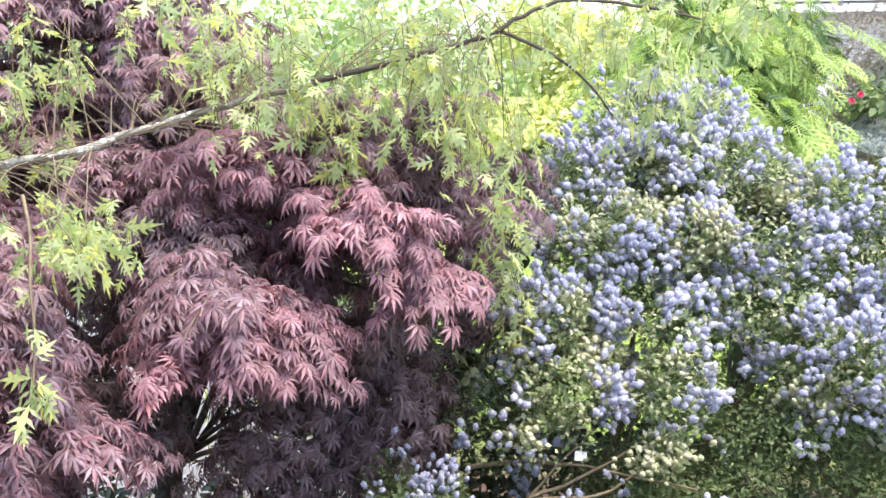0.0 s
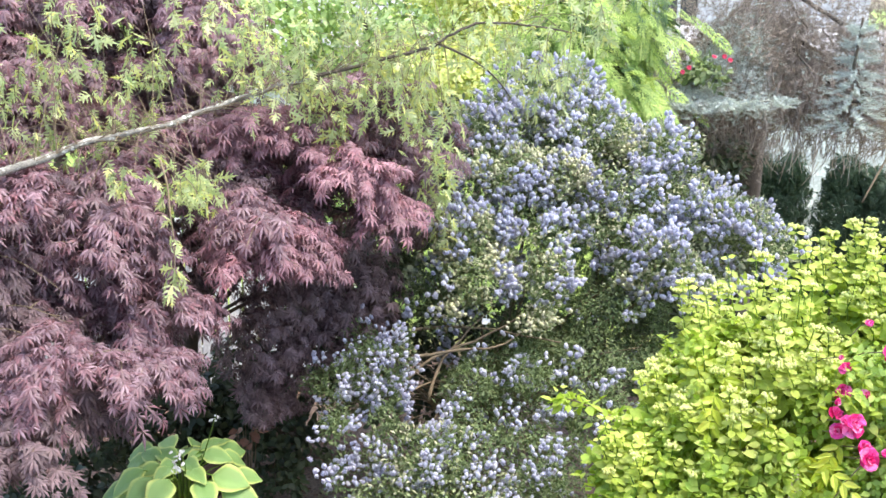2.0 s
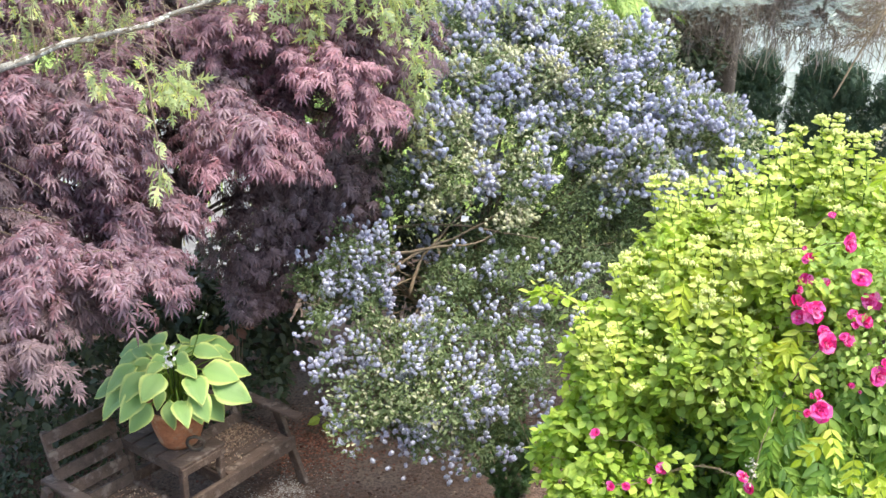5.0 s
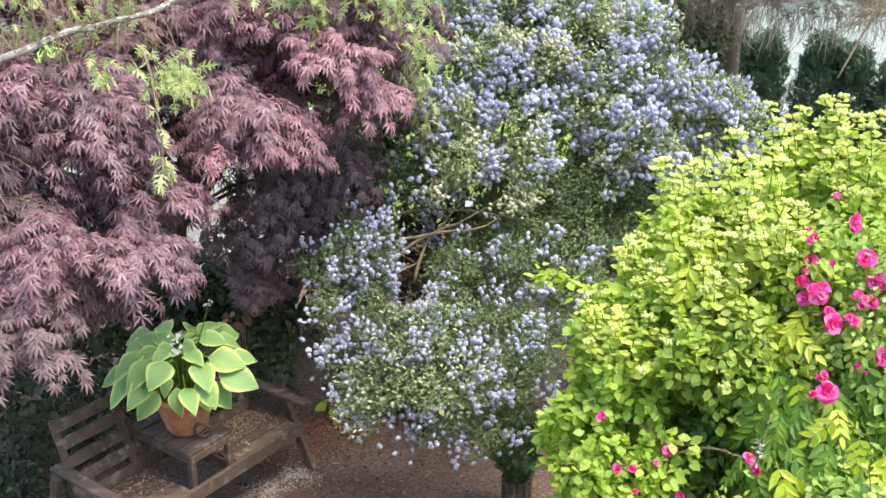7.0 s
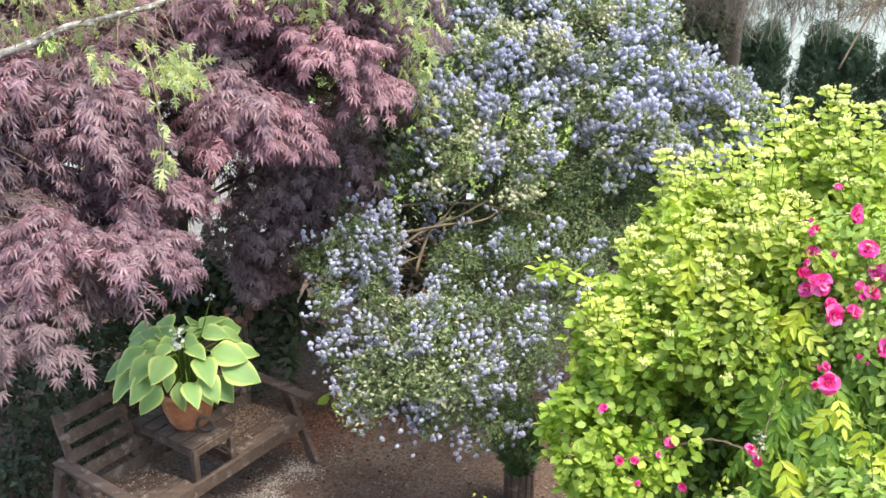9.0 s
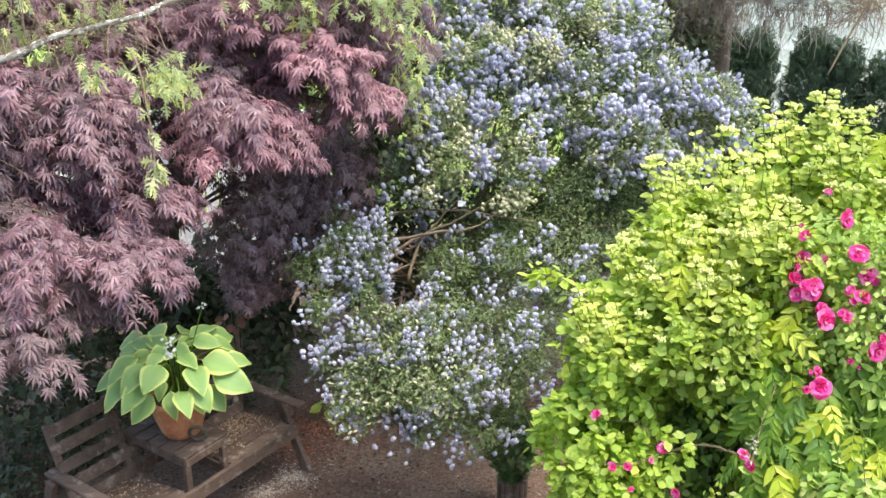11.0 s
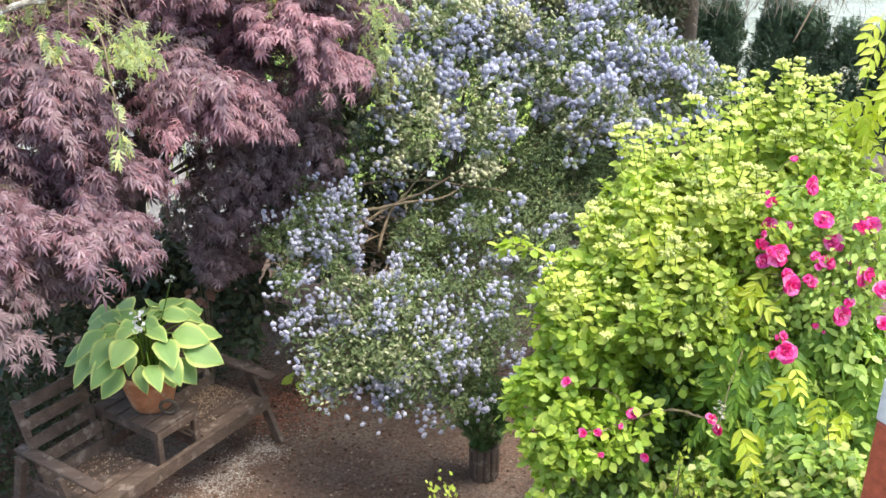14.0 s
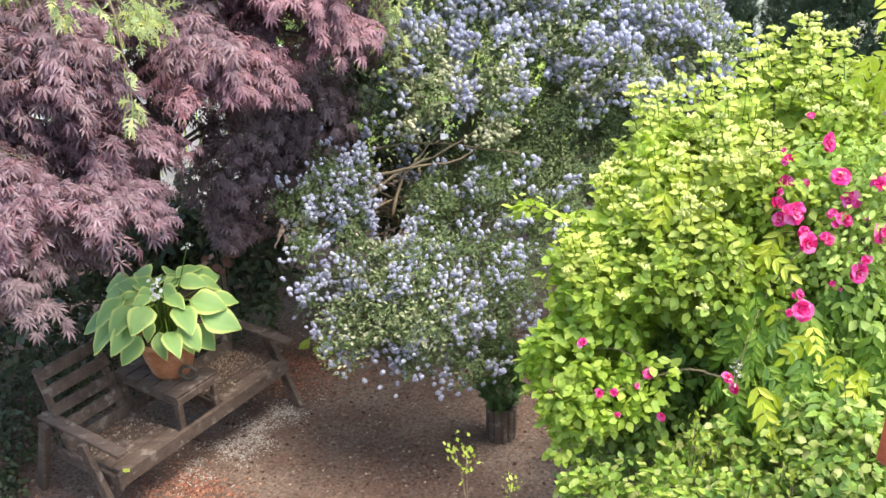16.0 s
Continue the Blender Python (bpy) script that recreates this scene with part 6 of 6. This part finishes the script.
def cypress():
    base = Vector((1.4, 9.3, 0))
    t = thing("cypress_tree", base, "golden-green cypress with feathery drooping sprays", "tree")
    limb("trunk", [base, base + Vector((0, 0, 2)), base + Vector((0.05, 0, 4)), base + Vector((0, 0, 5.8))], 0.11, 0.02, M_BARK, t, sides=9)
    limbs_to(CYPRESS, base, 2.2, 0.022, M_BARK, t, bend=0.08)
    P, A, U, S = [], [], [], []
    for c in CYPRESS:
        for k in range(20):
            a = random.uniform(-2.9, -0.25)
            d = Vector((math.cos(a), math.sin(a) * 0.9, 0))
            s = Vector(c[:3]) + Vector((random.uniform(-0.5, 0.5) * c[3], random.uniform(-0.2, 0.4) * c[4], random.uniform(-1, 1) * c[5]))
            ln = random.uniform(0.3, 0.6)
            for w in range(6):
                g = w / 5
                q = s + d * ln * g + Vector((0, 0, 0.1 * g - 0.3 * g * g))
                side = (-1) ** w * random.uniform(0.4, 0.9) * (1 - g)
                P.append(tuple(q))
                A.append((d.x - d.y * side, d.y + d.x * side, -0.3 - 0.35 * g + random.uniform(-0.12, 0.12)))
                U.append((random.uniform(-0.25, 0.25), -0.55 + random.uniform(-0.2, 0.2), 1.0))
                S.append(random.uniform(0.17, 0.31))
    order = rng.permutation(len(P))
    scatter("crown", FROND, np.array(P)[order], np.array(A)[order], np.array(U)[order], np.array(S)[order], M_CONIFER, t, "feathery yellow-green fronds", singles=120, single_name="frond")
    over_clumps("short_spray_mass", CYPRESS, FROND, 500, (0.12, 0.2), M_CONIFER, t, "short yellow-green sprays", down=0.5, outward=1.0, jitter=0.4, inner=0.6, outer=1.0, gap=-0.05, push=0.2)
    over_clumps("inner_crown", spread(CYPRESS, 0.75) + [(1.5, 9.7, 1.2, 0.9, 0.6, 1.4), (1.4, 9.7, 3.0, 0.7, 0.5, 1.0)], SPRAY, 1800, (0.12, 0.22), M_CONIFER_DARK, t, "inner sprays in a darker green that stands for shade", down=0.6, low=-0.9, inner=0.3)


def spruce():
    base = Vector((3.1, 10.4, 0))
    t = thing("spruce_tree", base, "old blue spruce with hanging bare grey twigs", "tree")
    limb("trunk", [base, base + Vector((0, 0, 2.5)), base + Vector((0, 0.1, 5)), base + Vector((0.05, 0, 8))], 0.15, 0.05, M_BARK, t, sides=10)
    P, A, S, TP, TA, TS, lines = [], [], [], [], [], [], []
    for n, (x, y, z, hang) in enumerate(BOUGHS):
        e = Vector((x, y, z))
        s = Vector((base.x, base.y, z + 0.5 + 0.25 * random.random()))
        mid = e.lerp(s, min(0.6, 0.8 / (s - e).length)) + Vector((0, 0, -0.04))
        limb("bough", [s, mid, e], 0.03, 0.008, M_BARK, t, sides=6, steps=5)
        along = [mid.lerp(e, k / 17) for k in range(18)]
        for k, q in enumerate(along):
            for _ in range(3):
                o = q + Vector((random.uniform(-0.12, 0.12), random.uniform(-0.22, 0.22), random.uniform(-0.03, 0.03)))
                ln = hang * random.uniform(0.35, 1.1) * (1.0 + 0.9 * noise.noise((q.x * 6, q.z * 6, n)))
                f = o + Vector((random.uniform(-0.1, 0.06), random.uniform(-0.06, 0.06), -ln))
                pts = curvy([o, o.lerp(f, 0.45) + Vector((random.uniform(-0.05, 0.05), 0, 0.02)), f], 3)
                lines.append(pts)
                for w in range(9):
                    g = o.lerp(f, (w + random.random()) / 9)
                    P.append((g.x + random.gauss(0, 0.025), g.y + random.gauss(0, 0.03), g.z))
                    A.append((random.uniform(-1, 1), random.uniform(-1, 0.6), random.uniform(-1.1, 0.3)))
                    S.append(random.uniform(0.04, 0.085))
            # young blue growth in short side branchlets that droop from the outer end
            for _ in range(6 if n < 14 else 1):
                if k < 4 or random.random() > (0.9 if n < 14 else 0.35):
                    continue
                a, ln = random.uniform(-3.0, 0.4), random.uniform(0.08, 0.24)
                o = q + Vector((random.uniform(-0.06, 0.06), random.uniform(-0.1, 0.1), random.uniform(-0.05, 0.08)))
                for w in range(5):
                    g = w / 4
                    TP.append(tuple(o + Vector((math.cos(a) * ln * g, math.sin(a) * ln * g, 0.03 * g - 0.16 * g * g))))
                    TA.append((math.cos(a) + random.uniform(-0.7, 0.7), math.sin(a) + random.uniform(-0.7, 0.7), random.uniform(-0.6, 0.5)))
                    TS.append(random.uniform(0.055, 0.095))
    # a pale bough with blunt upturned branchlets
    for k in range(70):
        q = Vector(SILVER[0]).lerp(Vector(SILVER[1]), random.random()) + Vector((0, random.uniform(-0.15, 0.15), random.gauss(0, 0.02)))
        a, ln = random.uniform(-3.0, -0.2), random.uniform(0.08, 0.2)
        for w in range(12):
            g = w / 11
            TP.append((q.x + math.cos(a) * ln * g, q.y + math.sin(a) * ln * g, q.z - 0.05 * g + 0.05 * g * g + random.gauss(0, 0.008)))
            TA.append((math.cos(a) + random.uniform(-0.5, 0.5), math.sin(a) + random.uniform(-0.5, 0.5), random.uniform(-0.3, 0.4)))
            TS.append(random.uniform(0.06, 0.095))
    limb("bough", [SILVER[1], Vector(SILVER[0]).lerp(Vector(SILVER[1]), 0.5) + Vector((0, 0.05, -0.02)), SILVER[0]], 0.014, 0.006, M_BARK, t, sides=6)
    # an upright young leader with whorls of blunt silver arms
    for whorl in range(8):
        r = 0.07 + 0.035 * whorl
        for arm in range(7):
            a = arm * 0.9 + whorl * 0.45 + random.uniform(-0.2, 0.2)
            z = LEADER[2] - 0.105 * whorl + random.uniform(-0.03, 0.03)
            for w in range(18):
                g = 0.15 + 0.85 * w / 17
                TP.append((LEADER[0] + math.cos(a) * r * g, LEADER[1] + math.sin(a) * r * g, z - (0.02 + 0.02 * whorl) * g + 0.05 * g ** 4 + random.gauss(0, 0.01)))
                TA.append((math.cos(a) + random.uniform(-0.5, 0.5), math.sin(a) + random.uniform(-0.5, 0.5), random.uniform(-0.4, 0.5)))
                TS.append(random.uniform(0.06, 0.1))
    limb("leader", [Vector(LEADER) + Vector((0, 0, 0.1)), Vector(LEADER) + Vector((0, 0.05, -0.35)), Vector(LEADER) + Vector((0.12, 0.2, -0.6)), (base.x, base.y, LEADER[2] - 0.5)], 0.01, 0.028, M_BARK, t, sides=6)
    over_clumps("inner_foliage", SPRUCE_BACK, NEEDLES, 15000, (0.055, 0.115), M_SPRUCE_OLD, t, "dense grey old foliage", down=0.6, outward=0.6, jitter=0.9, low=-0.95, inner=0.5, outer=1.15, gap=-0.1, grain=4.5, push=0.24)
    P, A = np.array(P), np.array(A)
    scatter("bare_twig_mass", NEEDLES, P, A, rng.normal(size=P.shape), np.array(S), M_SPRUCE_OLD, t, "hanging grey-brown old foliage")
    TP, TA = np.array(TP), np.array(TA)
    order = rng.permutation(len(TP))
    scatter("young_shoot_mass", NEEDLES, TP[order], TA[order], rng.normal(size=TP.shape), np.array(TS)[order], M_SPRUCE, t, "silvery blue young shoots", singles=120, single_name="shoot")
    for _ in range(420):
        o = Vector((random.uniform(2.2, 4.3), random.uniform(8.7, 9.5), random.uniform(2.85, 3.3)))
        f = o + Vector((random.uniform(-0.12, 0.12), random.uniform(-0.05, 0.05), -random.uniform(0.12, 0.42)))
        lines.append(curvy([o, o.lerp(f, 0.5) + Vector((random.uniform(-0.06, 0.06), 0, 0.02)), f], 3))
        if random.random() < 0.4:
            h = f + Vector((random.uniform(-0.15, 0.15), 0, random.uniform(-0.1, 0.06)))
            lines.append([o.lerp(f, 0.5), o.lerp(f, 0.8).lerp(h, 0.4), h])
    twigs("hanging_twig_mass", lines, 0.0038, M_SPRUCE_OLD, t, "long dangling dead twigs")
    tangle = []
    for _ in range(70):
        q = Vector(DEAD[1]).lerp(Vector(DEAD[2]), random.uniform(-0.5, 0.6)) + Vector((random.gauss(0, 0.1), random.gauss(0, 0.1), random.gauss(0, 0.06)))
        e = q + Vector((random.uniform(-0.4, 0.25), random.uniform(-0.1, 0.1), random.uniform(-0.22, 0.16)))
        tangle.append(curvy([q, q.lerp(e, 0.5) + Vector((0, 0, random.uniform(-0.08, 0.06))), e], 3))
    twigs("dry_twig_mass", tangle, 0.005, M_TWIG, t, "tangle of dry tan twigs")
    limb("dead_branch", DEAD, 0.014, 0.007, M_TWIG, t, "bare broken tan branch", sides=6)


def arborvitae():
    for i, (x, y, z, r) in enumerate(ARBOR):
        t = thing("arborvitae", (x, y, 0), "dark green columnar arborvitae in a hedge row", "tree", group="arborvitae row")
        limb("trunk", [(x, y, 0), (x, y, z * 0.5), (x, y, z - 0.15)], 0.06, 0.015, M_BARK, t)
        cl = [(x, y, z * 0.3, r * 1.28, r * 1.1, z * 0.36), (x, y, z * 0.62, r * 1.2, r, z * 0.3), (x, y, z * 0.86, r * 0.92, r * 0.85, z * 0.14)]
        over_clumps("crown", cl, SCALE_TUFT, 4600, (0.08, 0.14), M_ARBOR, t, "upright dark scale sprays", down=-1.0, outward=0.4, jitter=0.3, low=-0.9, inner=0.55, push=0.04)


def leafy_bank(name, clumps, base, shape, count, size, material, label, category="shrub", stem=0.03, down=0.4):
    t = thing(name, base, label, category)
    limbs_to(clumps, Vector(base), 0.0, stem, M_BARK, t, "stem", 0.05)
    over_clumps("crown", clumps, shape, count, size, material, t, "", down=down, jitter=0.7, low=-0.8, inner=0.5, outer=1.1)
    return t


cypress()
spruce()
arborvitae()
leafy_bank("dark_shrub", DARK[:-3], (-1.6, 8.2, 0), OVATE, 13000, (0.055, 0.1), M_DARK, "dark evergreen shrub behind the bench, extended to stand for shade")
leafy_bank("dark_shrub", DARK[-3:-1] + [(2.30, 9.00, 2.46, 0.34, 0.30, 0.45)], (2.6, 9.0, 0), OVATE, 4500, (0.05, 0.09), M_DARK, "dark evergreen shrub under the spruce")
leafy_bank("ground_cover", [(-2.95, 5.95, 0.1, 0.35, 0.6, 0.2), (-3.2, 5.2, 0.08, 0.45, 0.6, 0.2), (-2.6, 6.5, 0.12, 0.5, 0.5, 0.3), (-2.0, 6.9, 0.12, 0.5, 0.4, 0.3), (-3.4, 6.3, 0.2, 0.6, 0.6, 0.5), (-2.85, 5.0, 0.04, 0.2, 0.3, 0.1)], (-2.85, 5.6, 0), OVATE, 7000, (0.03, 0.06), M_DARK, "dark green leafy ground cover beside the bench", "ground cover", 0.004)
leafy_bank("golden_hedge", BANK, (-0.2, 12.6, 0), OVATE, 16000, (0.06, 0.11), M_BANK, "sunlit yellow-green shrub bank beyond the garden", "shrub")
for i_far, c_far in enumerate(FAR):
    t_far = thing("far_tree", (c_far[0], c_far[1], 0), "light green leafy tree beyond the garden", "tree", group="far trees")
    limb("trunk", [(c_far[0], c_far[1], 0), (c_far[0] + 0.1, c_far[1], c_far[2] * 0.6), c_far[:3]], 0.12, 0.04, M_BARK, t_far)
    over_clumps("crown", [c_far, (c_far[0] + 0.4, c_far[1] + 0.3, c_far[2] + 0.9, c_far[3] * 0.8, 1.0, c_far[5]), (c_far[0] - 0.3, c_far[1] + 0.2, c_far[2] - 0.7, c_far[3] * 0.9, 1.0, c_far[5])],
                OVATE, 2200, (0.1, 0.18), M_FARTREE, t_far, "", down=0.5, jitter=0.7, low=-0.8, inner=0.5)


def red_rhododendron():
    t = leafy_bank("rhododendron", RED_BUSH, (RED_BUSH[0][0], RED_BUSH[0][1], 0), OVATE, 260, (0.05, 0.09), M_CEAN, "rhododendron with a few red flowers", "shrub", 0.02)
    m = mesh_of("flower", *ROSE)
    m.materials.append(M_RED)
    for x, y, z in REDS:
        f = new("flower", m)
        f.parent = t
        f.matrix_basis = Matrix.Translation(Vector((x, y, z)) - origin(t)) @ Matrix.Rotation(radians(145 + 30 * math.sin(x * 40)), 4, "X") @ Matrix.Scale(0.038, 4)


red_rhododendron()


# ---- buildings beyond ----
def house(name, x0, x1, y0, y1, eave, ridge, windows, label, sill=1.0, over=0.45, paint=None):
    base = Vector(((x0 + x1) / 2, (y0 + y1) / 2, 0))
    t = thing(name, base, label, "house")
    bm = bmesh.new()
    box(bm, pose(base.x, base.y, eave / 2 - 0.02), x1 - x0, y1 - y0, eave + 0.04, 0)
    part("wall", bm, paint or M_SIDING, t, "pale painted siding")
    z = 0.1
    while z < eave - 0.05:
        bm = bmesh.new()
        box(bm, pose(base.x, y0 - 0.008, z + 0.094), x1 - x0, 0.022, 0.186, 0)
        part("siding_board", bm, paint or M_SIDING, t)
        z += 0.19
    bm = bmesh.new()
    o, ym = over, (y0 + y1) / 2
    v = [bm.verts.new(p) for p in ((x0 - o, y0 - o, eave - 0.1), (x1 + o, y0 - o, eave - 0.1), (x1 + o, ym, ridge), (x0 - o, ym, ridge), (x1 + o, y1 + o, eave - 0.1), (x0 - o, y1 + o, eave - 0.1))]
    for f in ((0, 1, 2, 3), (3, 2, 4, 5), (0, 3, 5), (1, 4, 2), (0, 5, 4, 1)):
        bm.faces.new([v[i] for i in f])
    roof = part("roof", bm, M_ROOF, t, "pale grey shingle roof")
    rows = 10
    for r in range(rows):
        g = r / rows
        y, zz = y0 - o + (ym - y0 + o) * g, eave - 0.1 + (ridge - eave + 0.1) * g
        part("shingle_course", bar((x0 - o, y, zz + 0.03), (x1 + o, y, zz + 0.02), 0.5, 0.012, (0, -0.45, 1), 0), M_ROOF, roof)
    part("gutter", bar((x0 - o, y0 - o - 0.05, eave - 0.12), (x1 + o, y0 - o - 0.05, eave - 0.12), 0.1, 0.1), M_WHITE, t, "white gutter")
    for wx, ww, wh in windows:
        w = part("window", bar((wx - ww / 2, y0 - 0.03, sill + wh / 2), (wx + ww / 2, y0 - 0.03, sill + wh / 2), 0.03, wh, (0, 0, 1), 0), M_GLASS, t, "dark window")
        for a, b in (((wx - ww / 2, sill), (wx + ww / 2, sill)), ((wx - ww / 2, sill + wh), (wx + ww / 2, sill + wh)), ((wx - ww / 2, sill), (wx - ww / 2, sill + wh)), ((wx + ww / 2, sill), (wx + ww / 2, sill + wh)), ((wx, sill), (wx, sill + wh))):
            part("frame", bar((a[0], y0 - 0.055, a[1]), (b[0], y0 - 0.055, b[1]), 0.06, 0.07, (0, 1, 0)), M_WHITE, w, "white frame")
    return t


house("house", -7.0, 2.6, 25.0, 33.0, 2.9, 5.4, ((-4.0, 1.4, 1.3), (0.3, 1.2, 1.3), (1.9, 0.7, 1.3)), "pale single-storey house with grey shingle roof", 1.2)
house("house", 3.2, 8.0, 20.0, 26.0, 5.0, 7.0, ((4.2, 0.8, 1.2),), "white two-storey house behind the trees", 2.9)
house("garage", 3.4, 11.0, 15.2, 20.0, 2.75, 3.6, (), "white garage wall behind the arborvitae hedge", over=0.1, paint=M_WHITE)


# boards added as a stand-in for the bright specks in the maple's gaps
def bright_gap_fence():
    x0, x1, y = -5.2, -0.9, 9.6
    t = thing("fence", ((x0 + x1) / 2, y, 0), "white board fence added behind the maple to brighten its gaps", "fence")
    n = int((x1 - x0) / 0.15)
    for k in range(n):
        x = x0 + 0.15 * k
        part("board", bar((x, y, 0.02), (x, y, 1.85), 0.13, 0.02, (0, 1, 0), 0.003), M_WHITE, t)
    for z in (0.4, 1.5):
        part("rail", bar((x0, y + 0.035, z), (x1, y + 0.035, z), 0.04, 0.09), M_WHITE, t)


bright_gap_fence()


# ---- loose bark chips and stones on the path ----
def chips():
    V = [(-0.5, 0, 0), (0.4, 0.1, 0.02), (0.5, 0.9, 0), (-0.3, 1.0, 0.03), (-0.35, 0.1, 0.16), (0.3, 0.2, 0.2), (0.35, 0.8, 0.17), (-0.2, 0.85, 0.2)]
    F = [(4, 5, 6, 7), (0, 1, 5, 4), (1, 2, 6, 5), (2, 3, 7, 6), (3, 0, 4, 7)]
    t = thing("mulch", (-0.5, 5.8, 0), "loose brown bark chips scattered over the path", "mulch", kind="stuff")
    n = 27000
    P = np.stack([rng.uniform(-3.2, 1.6, n), rng.uniform(4.2, 8.6, n), np.zeros(n)], -1)
    P[:, 2] = [0.035 * noise.noise((x * 0.7, y * 0.7, 0)) + 0.012 * noise.noise((x * 4, y * 4, 3)) - 0.003 for x, y, _ in P]
    scatter("chip_mass", (V, F), P, rng.normal(size=P.shape) * [1, 1, 0.12], rng.normal(size=P.shape) * 0.2 + [0, 0, 1], rng.uniform(0.007, 0.026, n) * rng.choice([0.6, 1, 1.3], n), M_CHIP, t)
    for cx, cy, sx, sy, turn, n, mat, nm in ((-1.28, 5.61, 0.17, 0.55, -38, 6500, M_GRAVEL, "pale_gravel_mass"), (-0.94, 6.51, 0.5, 0.35, 0, 2600, M_REDCHIP, "red_bark_mass"), (-1.60, 4.99, 0.4, 0.25, -30, 1800, M_REDCHIP, "red_bark_mass")):
        g = rng.normal(size=(n, 2)) * [sx * 0.6, sy * 0.6]
        a = radians(turn)
        P = np.stack([cx + g[:, 0] * math.cos(a) - g[:, 1] * math.sin(a), cy + g[:, 0] * math.sin(a) + g[:, 1] * math.cos(a), np.zeros(n)], -1)
        P[:, 2] = [0.035 * noise.noise((x * 0.7, y * 0.7, 0)) + 0.012 * noise.noise((x * 4, y * 4, 3)) - 0.002 for x, y, _ in P]
        scatter(nm, (V, F), P, rng.normal(size=P.shape) * [1, 1, 0.12], rng.normal(size=P.shape) * 0.2 + [0, 0, 1], rng.uniform(0.005, 0.015 if mat is M_GRAVEL else 0.026, n), mat, t)
    n = 260
    P = np.stack([rng.uniform(-2.4, 0.9, n), rng.uniform(4.5, 6.6, n), np.zeros(n)], -1)
    P[:, 2] = [0.035 * noise.noise((x * 0.7, y * 0.7, 0)) + 0.012 * noise.noise((x * 4, y * 4, 3)) for x, y, _ in P]
    scatter("pale_stone_mass", (V, F), P, rng.normal(size=P.shape) * [1, 1, 0.1], np.tile([0.0, 0, 1], (n, 1)), rng.uniform(0.008, 0.02, n), M_LITTER, t)


chips()


# ---- unseen house wall behind the camera, added to block sky light on the left ----
def wall_behind():
    bm = bmesh.new()
    box(bm, pose(-4.0, -1.0, 2.75), 12.0, 0.2, 5.5, 0.01)
    me = bpy.data.meshes.new("wall_south")
    bm.to_mesh(me)
    bm.free()
    me.materials.append(M_SIDING)
    tagged(new("wall_south", me), "plain unseen house wall behind the camera, blocking sky light", "wall", kind="structure")


wall_behind()
